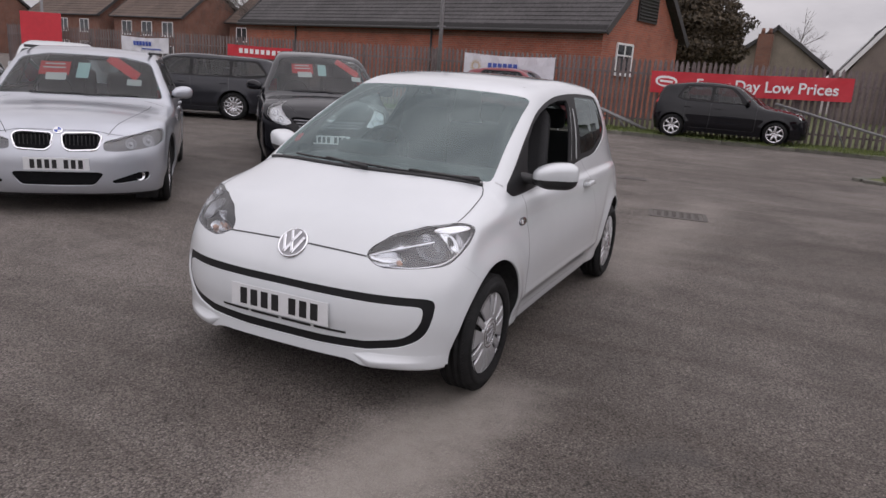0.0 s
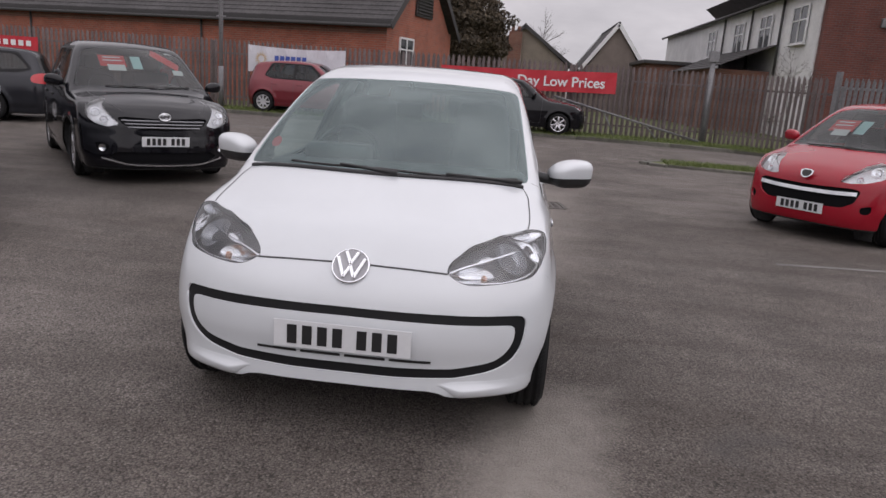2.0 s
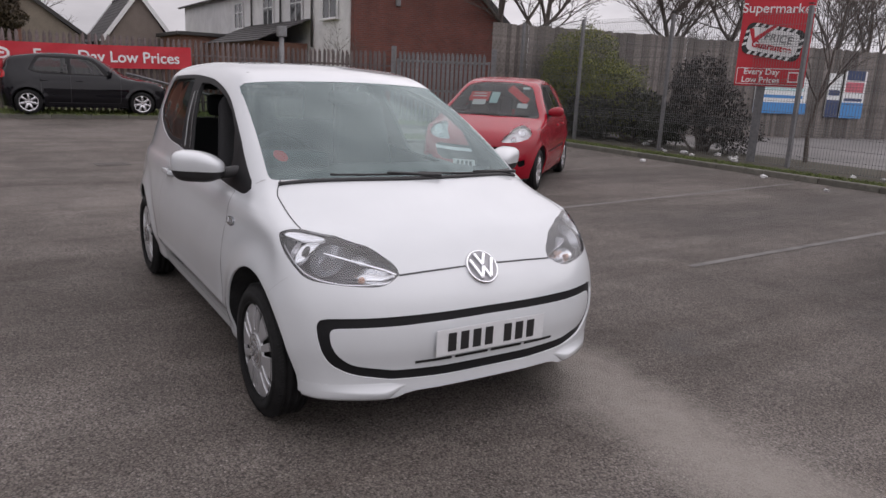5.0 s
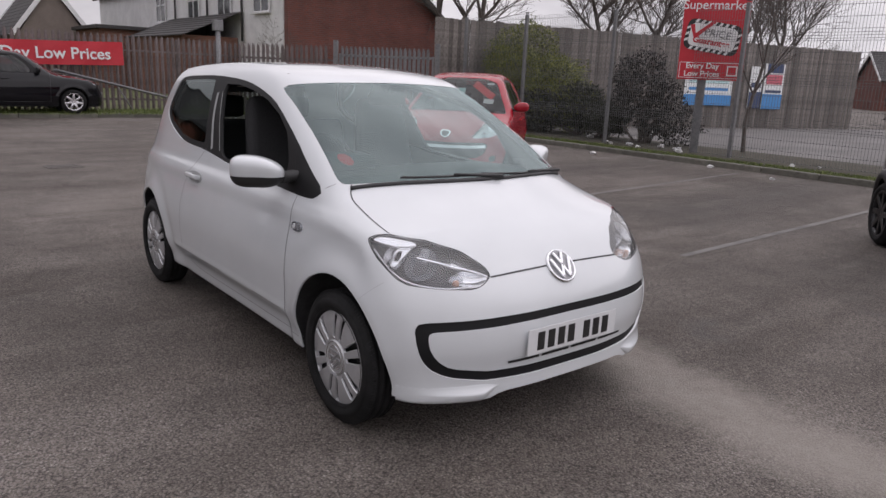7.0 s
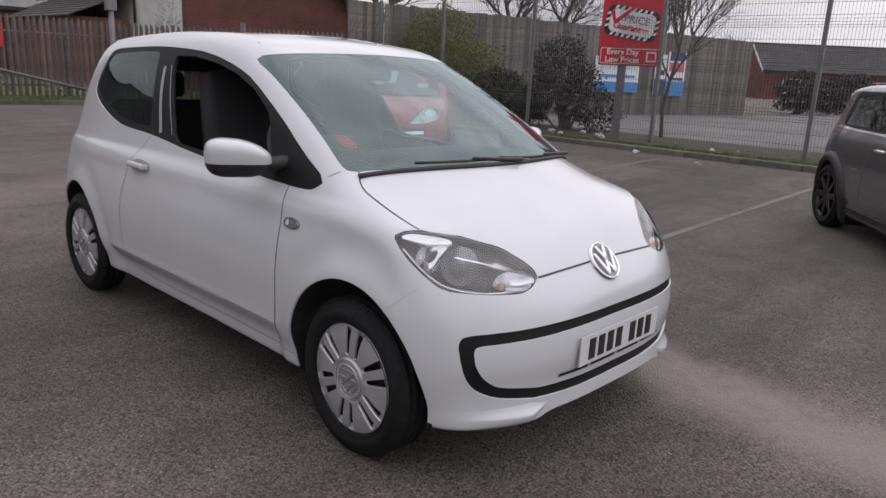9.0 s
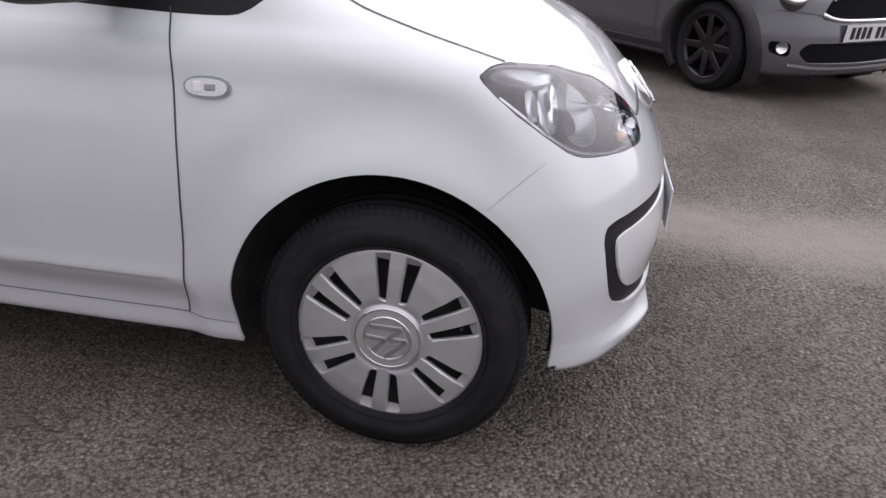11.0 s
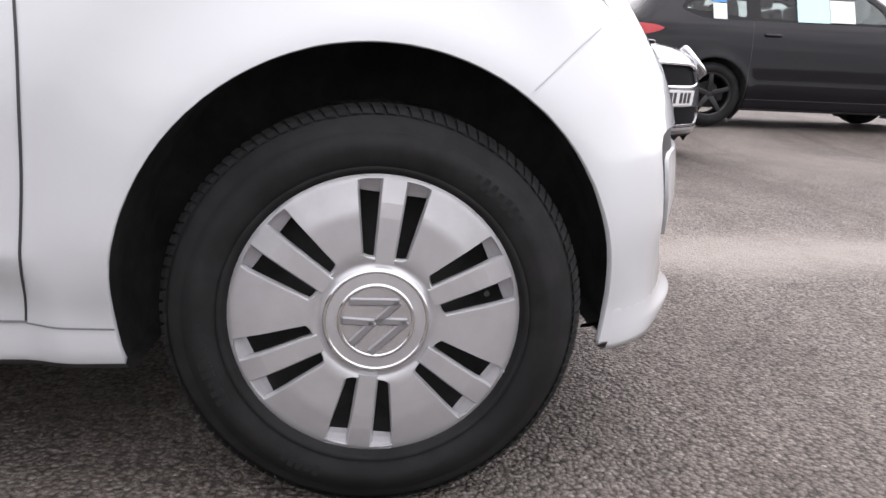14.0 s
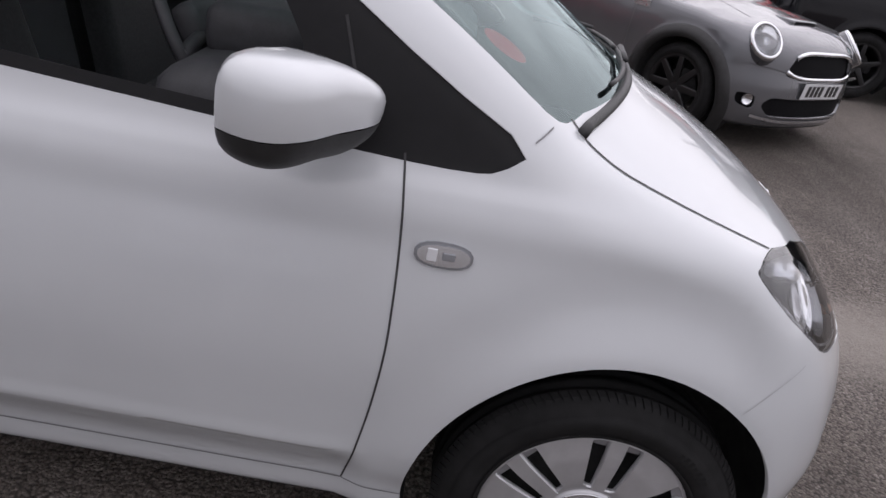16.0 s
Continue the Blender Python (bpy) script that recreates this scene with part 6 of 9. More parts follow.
def leaning_frame(x1, z1, x2, y):
    """A long steel ladder frame that leans against the fence, one end up."""
    f = thing("steel_ladder_frame", "galvanised steel ladder frame leaning along the fence on grass", "ladder")
    z2 = 0.22
    for d in (0.0, 0.3):
        part("rail", rod((x1, y - d, z1), (x2, y - d, z2), 0.03, None, 8), steel_grey, f, "", True)
    k = 7
    for i in range(k):
        s = (i + 0.4) / k
        x, z = x1 + (x2 - x1) * s, z1 + (z2 - z1) * s
        part("rung", rod((x, y, z), (x, y - 0.3, z), 0.016, None, 8), steel_grey, f, "", True)
        if z > 0.45 and i % 2 == 0:
            part("strut", rod((x, y - 0.15, z), (x + 0.35, y - 0.3, 0.19), 0.02, None, 8), steel_grey, f, "", True)


leaning_frame(1.5, 1.2, 5.7, 18.25)
leaning_frame(-4.1, 1.05, -1.75, 18.25)


def red_board():
    """A red sales board on a pole by the far end of the fence."""
    t = thing("red_board", "plain red sales board on a grey pole by the fence", "sign", Matrix.Translation((-27.1, 17.9, ground_z(-27, 17.9))) @ Matrix.Rotation(radians(35), 4, "Z"))
    part("pole", rod((0.05, 0.06, 0), (0.05, 0.06, 4.2), 0.06), steel_grey, t, "", True)
    part("board", box(1.6, 0.04, 1.45, 0, 0, 1.85, 0.01), banner_red, t)


red_board()


# ---- the other cars ----
def paint(name, colour, metal=0.4, rough=0.35, coat=0.7, spec=0.5):
    return material(name, colour, rough, metal=metal, coat=coat, spec=spec, vary=0.04, grain=300, stain=0.06, stain_scale=3)


silver_paint = paint("silver_car_paint", (0.44, 0.46, 0.50), 0.65, 0.32, 0.8)
black_paint = paint("black_car_paint", (0.006, 0.006, 0.008), 0.0, 0.08, 0.0, 0.38)
char_paint = paint("charcoal_car_paint", (0.022, 0.023, 0.028), 0.2, 0.16, 0.0, 0.5)
dark_red_paint = paint("dark_red_car_paint", (0.16, 0.012, 0.02), 0.25, 0.3)
red_paint = paint("bright_red_car_paint", (0.29, 0.007, 0.018), 0.0, 0.25, 0.3, 0.35)
grey_paint = paint("grey_car_paint", (0.15, 0.153, 0.165), 0.6, 0.26, 0.9)
pale_paint = paint("pale_silver_car_paint", (0.52, 0.54, 0.58), 0.5, 0.3)
tail_red = material("red_lamp_lens", (0.45, 0.02, 0.025), 0.12, coat=0.5)
black_rim = material("black_alloy", (0.007, 0.007, 0.008), 0.3)
car_glass = glass("car_window_glass", (0.30, 0.34, 0.345), 0.0, 0.0, 0.9)
screen_glass = glass("clear_screen_glass", (0.52, 0.57, 0.56), 0.0, 0.0, 0.8)
grille_black = material("grille_black", (0.006, 0.006, 0.007), 0.8, vary=0.2, spec=0.1)


def alloy_wheel(radius, width, rim, spokes, mat, double=False):
    """A spoked alloy wheel on a tyre, outer face to +x."""
    root = new("wheel")
    part("tyre", tyre_mesh(radius, width, rim, 48), rubber, root, "black rubber tyre", True)
    h = width / 2
    w = part("rim", lathe([(rim + 0.004, h * 0.86), (rim - 0.01, h * 0.88), (rim - 0.022, h * 0.55), (rim - 0.03, -h * 0.6)], 48), mat, root, "", True)
    part("brake_disc", lathe([(0.13, -0.01), (0.13, 0.005), (0.0, 0.005)], 28), under_black, w, "", True)
    part("hub", lathe([(0.055, h * 0.55), (0.05, h * 0.72), (0.03, h * 0.76), (0.0, h * 0.76)], 24), mat, w, "", True)
    first = None
    for i in range(spokes):
        for s in ((-0.16, 0.16) if double else (0.0,)):
            a = 2 * math.pi * i / spokes
            if first is None:
                b = box(0.022, 0.034 if double else 0.05, rim - 0.035, 0, 0, (rim + 0.02) / 2, 0.006)
                for v in b.verts:
                    v.co.x += h * (0.66 + 0.1 * v.co.z / rim)
                    v.co.y *= 1.25 - 0.4 * v.co.z / rim
                ob = part("spoke", b, mat, w, "", True)
                first = ob.data
            else:
                ob = part("spoke", first, mat, w)
            ob.matrix_basis = Matrix.Rotation(a + s, 4, "X")
    return root


def car_hull(c):
    """A hull from a car's main sizes: fo, ro overhangs, wb wheelbase, w half width, roof, hood and belt heights."""
    fo, wb, ro, w, roof, belt = c["fo"], c["wb"], c["ro"], c["w"], c["roof"], c["belt"]
    nz, cy, cz, hy, ry = c["nose_z"], c["cowl"][0], c["cowl"][1], c["head_y"], c["rear_y"]
    end = wb + ro
    top = [(-fo - 0.2, nz - 0.25), (-fo + 0.06, nz), (-fo + 0.25, nz + 0.36 * (cz - 0.03 - nz)), ((cy - fo) * 0.5 + 0.1, nz + 0.74 * (cz - 0.03 - nz)), (cy - 0.1, cz - 0.03), (cy, cz + 0.012), (cy + (hy - cy) * 0.5, cz + (roof - 0.06 - cz) * 0.55), (hy, roof - 0.06), (hy + 0.3, roof - 0.012), ((hy + ry) / 2 + 0.1, roof), (ry, roof - c.get("drop", 0.05)), (end + 0.1, roof - c.get("drop", 0.05) - 0.12)]
    t = c.get("tumble", 0.42)
    side = [(0.12, w - 0.085), (0.22, w - 0.045), (0.3, w - 0.03), (0.36, w - 0.01), (0.5, w - 0.003), (0.62, w), (belt - 0.14, w - 0.018), (belt - 0.04, w - 0.042), (belt + 0.05, w - 0.078), (belt + 0.2, w - 0.08 - 0.15 * t), (roof, w - 0.08 - (roof - belt - 0.05) * t), (roof + 0.2, w - 0.18 - (roof - belt) * t)]
    plan = [(-fo - 0.1, -0.17), (-fo + 0.2, -0.07), (-0.2, -0.025), (0.1, 0.0), (wb * 0.8, 0.0), (wb + 0.1, -0.02), (end - 0.1, -0.1), (end + 0.1, -0.16)]
    nose = [(0.1, -fo + 0.08), (0.22, -fo + 0.015), (0.42, -fo), (0.55, -fo + 0.015), (nz - 0.06, -fo + 0.06), (nz + 0.03, -fo + 0.14), (nz + 0.2, -fo + 0.3), (1.8, -fo + 0.4)]
    lean = c.get("lean", 0.3)
    tail = [(0.2, end - 0.07), (0.5, end), (0.75, end - 0.02), (belt, end - 0.06), (belt + 0.15, end - 0.06 - 0.15 * lean), (roof, end - 0.06 - (roof - belt) * lean), (roof + 0.3, end - 0.2 - (roof + 0.2 - belt) * lean)]
    flare = c.get("flare", 0.012)

    def extra(y, z):
        s = 0
        for q in (0.0, wb):
            r = np.hypot(y - q, z - c["wheel"])
            s = s + flare * np.exp(-((r - c["arch"] - 0.01) / 0.045) ** 2)
        return s

    return Hull(top, side, plan, nose, tail, c.get("bow", 0.28), (cy - 0.3, cy + 0.1), [(-fo, c.get("bonnet_crown", 0.12)), (cy, 0.1), (hy, 0.07), (end, 0.07)], c.get("nose_bow", (0.5, 3.2)), (0.3, 3.0), 0.17, lambda y: np.interp(y, [cy, cy + 0.5], [c.get("edge", 0.05), 0.08]), c.get("edge_nose", 0.06), extra)


def mirror_pod(sx, x, y, z):
    """A door mirror's housing: a rounded pod, flat behind and tapered towards the car."""
    b = bmesh.new()
    bmesh.ops.create_uvsphere(b, u_segments=20, v_segments=12, radius=1)
    for v in b.verts:
        p = [math.copysign(abs(k) ** 0.7, k) for k in v.co]
        inward = max(0, -p[0])
        v.co = (sx * (p[0] * 0.108) + sx * x, y + min(0.02, p[1] * 0.07 + 0.03 * p[0]), z + p[2] * 0.068 * (1 - 0.35 * inward**2) - 0.012 * inward)
    bmesh.ops.recalc_face_normals(b, faces=b.faces[:])
    return b


def oval_lamp(hull, body, sx, x, z, rx, rz):
    """A round headlight in a chrome ring, standing a little proud of the wing."""
    q = hull.meet(np.array([[x, 0.1, z]]), np.array([[0.0, -1.0, 0.0]]))[0]
    n = hull.normal(q[None])[0]
    n = Vector((sx * n[0], n[1], n[2]))
    m = Matrix.Translation(Vector((sx * q[0], q[1], q[2])) - n * 0.016) @ n.to_track_quat("X", "Z").to_matrix().to_4x4() @ Matrix.Diagonal((1, rx / rz, 1, 1))
    shape = lambda pts, sides=40: lathe([(k * rz, d) for k, d in pts], sides)
    lens = part("headlight", shape(((0.98, 0.026), (0.8, 0.036), (0.5, 0.044), (0.0, 0.048))), lamp_glass, body, "round clear headlight in a chrome ring", True, m)
    lens.visible_shadow = False
    part("bowl", shape(((0.98, 0.024), (0.8, 0.012), (0.55, 0.004), (0.28, 0.002), (0.25, 0.02), (0.0, 0.024))), reflector, lens, "", True)
    part("chrome_ring", shape(((0.96, 0.022), (0.98, 0.034), (1.06, 0.038), (1.17, 0.028), (1.2, 0.01))), chrome, lens, "chrome headlight ring", True)
    part("housing", shape(((1.19, 0.02), (1.21, -0.07))), grey_paint, lens, "", True)


def build_car(name, label, c, body_paint, wheel, m, coarse=1.0):
    """A parked car from its sizes and outlines. Front at -y, front axle over the origin, car's right at -x."""
    hull = car_hull(c)
    fo, wb, ro, w, roof, belt = c["fo"], c["wb"], c["ro"], c["w"], c["roof"], c["belt"]
    car = thing(name, label, "car", m, "parked cars")
    bm = skin(hull, 0.15, wb - 0.1, 0.62, int(84 * coarse), int(60 * coarse), int(42 * coarse))
    for y in (0, wb):
        take(bm, arch_outline(y, c["arch"], c["wheel"]), 90, lambda q: q.x > 0.4)
    cy, hy, cz = c["cowl"][0], c["head_y"], c["cowl"][1]
    panes = []
    lo, hi = belt + 0.035, roof - 0.115
    front = cy + 0.42
    slope = (hy + 0.12 - front) / (hi - lo)
    splits = c["splits"]
    for i, (a, b) in enumerate(splits):
        la = [(a, lo + 0.01 * i), (b, lo + 0.012 * (i + 1)), (b, hi), (a, hi)]
        if i == 0:
            la = [(front + 0.12, lo), (b, lo + 0.012), (b, hi), (front + slope * (hi - lo) + 0.1, hi - 0.005), (front + slope * (hi - lo) * 0.5 + 0.05, lo + (hi - lo) * 0.5)]
        if i == len(splits) - 1:
            k = c.get("rear_cut", 0.12)
            la[1], la[2] = (b, la[1][1] + c.get("kick", 0.04)), (b - k, hi - 0.01)
        panes.append(take(bm, soft(la, 0.05), 90, lambda q: q.x > 0.4 and q.z > belt - 0.05))
    last = splits[-1][1]
    dlo = [(front - 0.08, lo - 0.03), (last - 0.2, lo - 0.015), (last + 0.06, lo + 0.02 + c.get("kick", 0.04)), (last - c.get("rear_cut", 0.12) + 0.06, hi + 0.03), (front + slope * (hi - lo) + 0.05, hi + 0.03), (front + slope * (hi - lo) * 0.5 - 0.02, lo + (hi - lo) * 0.55)]
    trim = take(bm, soft(dlo, 0.07), 90, lambda q: q.x > 0.4 and q.z > belt - 0.08)
    sw, tw = w - 0.135, w - 0.075 - (roof - belt) * c.get("tumble", 0.42)
    scr = [(-0.2, cz - 0.012), (sw * 0.6, cz - 0.018), (sw, cz - 0.035), (sw + 0.005, cz), (tw + 0.02, roof - 0.125), (tw * 0.6, roof - 0.075), (-0.2, roof - 0.066)]
    screen = take(bm, soft(scr, 0.06), 0, lambda q: cy - 0.3 < q.y < hy + 0.35 and q.z > cz - 0.1)
    lamp = take(bm, soft(c["lamp"], 0.035), 45, lambda q: q.y < 0.12 and q.x > 0.2) if c["lamp"] else (np.zeros((0, 3)), [])
    grilles = [take(bm, soft(o, 0.035), 0, lambda q: q.y < -fo + 0.45) for o in c["grilles"]]
    tail = take(bm, chaikin(c["tail_lamp"], 2), 90, lambda q: q.y > wb and q.x > 0.3)
    rear = take(bm, soft([(-0.2, belt + 0.02), (w - 0.22, belt + 0.02), (w - 0.32, roof - 0.14), (-0.2, roof - 0.12)], 0.07), 0, lambda q: q.y > wb + 0.1 and q.z > belt - 0.05)
    floor = take(bm, [(-2, 0.05), (6, 0.05), (6, 0.192), (-2, 0.192)], 90, lambda q: True)
    body = shell("body", rest(bm), hull, body_paint, car, c["body_label"], "both", 0, 0.02)
    shell("underbody", floor, hull, under_black, car, "", "both")
    for nm, p in (("windscreen", screen), ("rear_window", rear)):
        o = shell(nm, p, hull, screen_glass if nm == "windscreen" else car_glass, car, "", "both", -0.003)
        if o:
            o.visible_shadow = False
    for i, g in enumerate(grilles):
        for nm in (("left", "right") if len(g[0]) and g[0][:, 0].min() > 0.02 else ("both",)):
            shell("grille", g, hull, grille_black, body, "black grille opening", nm, -0.022)
    for nm in ("left", "right"):
        sx = 1 if nm == "left" else -1
        for p in panes:
            shell("side_window", p, hull, c.get("glass", car_glass), car, "", nm, -0.006)
        shell("window_trim", trim, hull, black_trim, car, "", nm, -0.003, 0.015)
        o = shell("headlight", lamp, hull, lamp_glass, car, "clear headlight with chrome reflector", nm, -0.001)
        if o:
            o.visible_shadow = False
            shell("reflector", lamp, hull, c.get("lamp_back", lamp_mid), o, "", nm, -0.045)
            mid = np.array(c["lamp"]).mean(0)
            for du, dz, r in c.get("bowls", ((0.0, 0.0, 1.0),)):
                u = mid[0] + du
                v = hull.meet(np.array([[u * 0.7071 - 0.25, u * 0.7071 + 0.25, mid[1] + dz]]), np.array([[0.7071, -0.7071, 0.0]]))[0]
                n = hull.normal(v[None])[0]
                q = v - n * 0.012
                n = (n + np.array([0, -0.7, 0])) / np.linalg.norm(n + np.array([0, -0.7, 0]))
                bowl = lathe([(k * r, d) for k, d in ((0.062, -0.012), (0.059, -0.006), (0.05, -0.010), (0.034, -0.02), (0.018, -0.023), (0.014, -0.014), (0.0, -0.012))], 24)
                part("bulb_bowl", bowl, c.get("bowl", reflector), o, "", True, Matrix.Translation((q[0] * sx, q[1], q[2])) @ Vector((n[0] * sx, n[1], n[2])).to_track_quat("X", "Z").to_matrix().to_4x4())
        shell("tail_lamp", tail, hull, tail_red, car, "red tail lamp", nm, 0.002)
        # door mirror
        y0 = front + 0.02
        x0 = float(hull.width(np.array(y0), np.array(belt + 0.03)))
        mo = part("door_mirror", mirror_pod(sx, x0 + 0.11, y0, belt + 0.09), c.get("mirror_paint", body_paint), car, "", True)
        part("foot", box(0.12, 0.05, 0.035, sx * (x0 + 0.02), y0 + 0.02, belt + 0.045, 0.012), black_plastic, mo, "", True)
        for hy_ in c["handles"]:
            xh = float(hull.width(np.array(hy_), np.array(belt - 0.12)))
            part("door_handle", box(0.03, 0.17, 0.032, sx * (xh + 0.006), hy_, belt - 0.12, 0.012), c.get("handle_paint", body_paint), car, "", True)
    # housings, wheels
    for y in (0, wb):
        for sx in (1, -1):
            b = bmesh.new()
            angles = [radians(a) for a in range(-40, 221, 13)]
            rows = []
            for k, (dx, r) in enumerate(((-0.015, c["arch"] + 0.01), (-0.3, c["arch"] + 0.015), (-0.32, 0.05))):
                row = []
                for a in angles:
                    yy, zz = y + (c["arch"] + 0.01) * math.cos(a), c["wheel"] + (c["arch"] + 0.01) * math.sin(a)
                    x = float(hull.width(np.array(yy), np.array(zz))) if k == 0 else w - 0.03
                    row.append(b.verts.new((sx * (x + dx), y + r * math.cos(a), c["wheel"] + r * math.sin(a))))
                rows.append(row)
            for p, q in zip(rows, rows[1:]):
                for i in range(len(angles) - 1):
                    b.faces.new((p[i], p[i + 1], q[i + 1], q[i]))
            part("wheel_housing", b, under_black, car, "", True)
    track = c["track"]
    fit_wheels(wheel, car, [(sx * track, y, c["wheel"]) for y in (0, wb) for sx in (1, -1)], 0)
    # gaps, plate, cabin
    def gap(line, beta, wd=0.006):
        for nm in ("left", "right"):
            ribbon("panel_gap", hull, line, beta, wd, seam_dark, body, nm)

    for y in c["doors"]:
        gap([(y, belt + 0.0), (y + 0.01, 0.6), (y + 0.02, 0.3)], 90)
    gap([(c["doors"][0] + 0.02, 0.29), (c["doors"][-1], 0.285)], 90)
    gap(c["bonnet_plan"], None) if "bonnet_plan" in c else gap(c["bonnet"], 45)
    if c.get("moulding"):
        for nm in ("left", "right"):
            ribbon("side_moulding", hull, [(c["doors"][0] + 0.05, 0.5), (c["doors"][-1] - 0.05, 0.52)], 90, 0.05, black_plastic, body, nm, 0.006)
    pz = c["plate_z"]
    py = float(hull.meet(np.array([[0.0, 0.0, pz]]), np.array([[0.0, -1.0, 0.0]]))[0][1])
    number_plate(car, Matrix.Translation((0, py - 0.012, pz)) @ Matrix.Rotation(radians(4), 4, "X"))
    part("cabin_floor", box(2 * w - 0.3, wb * 0.85, 0.1, 0, wb * 0.55, 0.3, 0.02), cabin_dark, car)
    part("dashboard", box(2 * w - 0.3, 0.5, 0.22, 0, cy + 0.42, belt - 0.1, 0.07), cabin_dark, car, "", True)
    for sx in (-0.36, 0.36):
        for yy in (hy + 0.5, hy + 1.35):
            s = part("seat", box(0.48, 0.16, 0.72, sx, yy, belt - 0.12, 0.06, None, Matrix.Rotation(radians(-14), 4, "X"), 3), cloth_dark, car, "", True)
            part("headrest", box(0.25, 0.1, 0.18, sx, yy + 0.12, belt + 0.33, 0.04, None, None, 3), cloth_dark, s, "", True)
    part("steering_wheel", lathe([(0.185, -0.012), (0.197, 0.0), (0.185, 0.012), (0.173, 0.0)], 28, "z", None, True), cabin_dark, car, "", True, pose(-0.36, cy + 0.72, belt + 0.02, 62, 0, 0))
    for line in c.get("wipers", [(0.05, 0.55), (-0.45, 0.1)]):
        xs = np.linspace(line[0], line[1], 9)
        zs = [cz - 0.012 + 0.012 * i / 8 for i in range(9)]
        q = hull.meet(np.stack([xs, np.full(9, hy), zs], -1), np.tile([0, -1.0, 0], (9, 1)))
        b = bmesh.new()
        tube(q + [0, -0.006, 0.008], 0.009, 6, b)
        part("wiper", b, black_plastic, car)
    for k, (sx, sz, wd, hg, mat, rot) in enumerate(c.get("stickers", ())):
        g = screen_patch(hull, sx, sz, wd, hg, rot, hy, 0.016 - 0.0012 * k)
        part("sticker", g, mat, car, "", True)
    return car, body, hull


def screen_patch(hull, x, z, w, h, rot, back_y, deep):
    """A sticker that lies just inside the windscreen."""
    b = bmesh.new()
    n = 6
    u, v = np.meshgrid(np.linspace(-w / 2, w / 2, n + 1), np.linspace(-h / 2, h / 2, n + 1))
    c, s = math.cos(rot), math.sin(rot)
    xs, zs = (x + u * c - v * s).ravel(), (z + (u * s + v * c)).ravel()
    q = hull.meet(np.stack([xs, np.full(len(xs), back_y + 0.3), zs], -1), np.tile([0, -1.0, 0], (len(xs), 1)))
    q = q - hull.normal(q) * deep
    vs = [b.verts.new(p) for p in q]
    for i in range(n):
        for k in range(n):
            a = i * (n + 1) + k
            b.faces.new((vs[a], vs[a + 1], vs[a + n + 2], vs[a + n + 1]))
    return b


def stickers(top, w=1.0):
    """Price cards and a red corner flash behind a windscreen."""
    return [(-0.28 * w, top - 0.19, 0.30, 0.13, sticker_red, 0.03), (-0.25 * w, top - 0.27, 0.2, 0.07, sticker_white, 0.03), (0.0, top - 0.2, 0.12, 0.15, sticker_cyan, 0.0), (0.38 * w, top - 0.15, 0.36, 0.09, sticker_red, -0.55), (0.5 * w, top - 0.30, 0.14, 0.06, sticker_white, -0.05), (0.47 * w, top - 0.06, 0.1, 0.03, sticker_white, 0.0), (-0.28 * w, top - 0.155, 0.2, 0.012, sticker_white, 0.03), (-0.28 * w, top - 0.192, 0.22, 0.012, sticker_white, 0.03)]


def placed(x, y, hx, hy, z=None):
    """The pose of a car whose front axle is over (x, y), headed along (hx, hy)."""
    return Matrix.Translation((x, y, ground_z(x, y) if z is None else z)) @ Matrix.Rotation(math.atan2(hx, -hy), 4, "Z")


SPEC = dict(fo=0.78, wb=2.76, ro=0.98, w=0.908, roof=1.45, belt=0.95, nose_z=0.72, cowl=(0.48, 1.0), head_y=1.12, rear_y=3.3, wheel=0.318, arch=0.365, track=0.77, splits=[(0.9, 1.72), (1.79, 2.62), (2.69, 3.35)], doors=[0.52, 1.75, 2.62], handles=[1.55, 2.5], bonnet_plan=[(0.69, 0.40), (0.64, 0.0), (0.54, -0.4), (0.40, -0.66)], bonnet_crown=0.06, edge=0.04, edge_nose=0.05, lamp_back=lamp_dark, bowl=lamp_mid, bowls=((-0.10, -0.022, 0.85), (0.08, 0.0, 0.95)), lamp=[(-0.26, 0.575), (-0.24, 0.655), (-0.05, 0.70), (0.15, 0.738), (0.33, 0.765), (0.37, 0.742), (0.33, 0.655), (0.2, 0.612), (0.0, 0.582), (-0.15, 0.568)], grilles=[[(0.035, 0.715), (0.29, 0.724), (0.35, 0.705), (0.355, 0.665), (0.32, 0.582), (0.09, 0.572), (0.045, 0.61)], [(-0.2, 0.388), (0.33, 0.388), (0.37, 0.372), (0.29, 0.268), (-0.2, 0.262)], [(0.43, 0.31), (0.66, 0.385), (0.75, 0.38), (0.73, 0.31), (0.45, 0.278)]], tail_lamp=[(3.4, 0.72), (3.8, 0.72), (3.8, 0.92), (3.45, 0.92)], plate_z=0.458, lean=0.35, drop=0.06, body_label="metallic silver body", stickers=stickers(1.43))
car, body, hull = build_car("silver_estate_car", "silver estate car with price stickers behind its windscreen", SPEC, silver_paint, alloy_wheel(0.318, 0.225, 0.225, 10, alloy_silver), placed(-4.31, 1.72, 0.68, -0.73), 1.1)
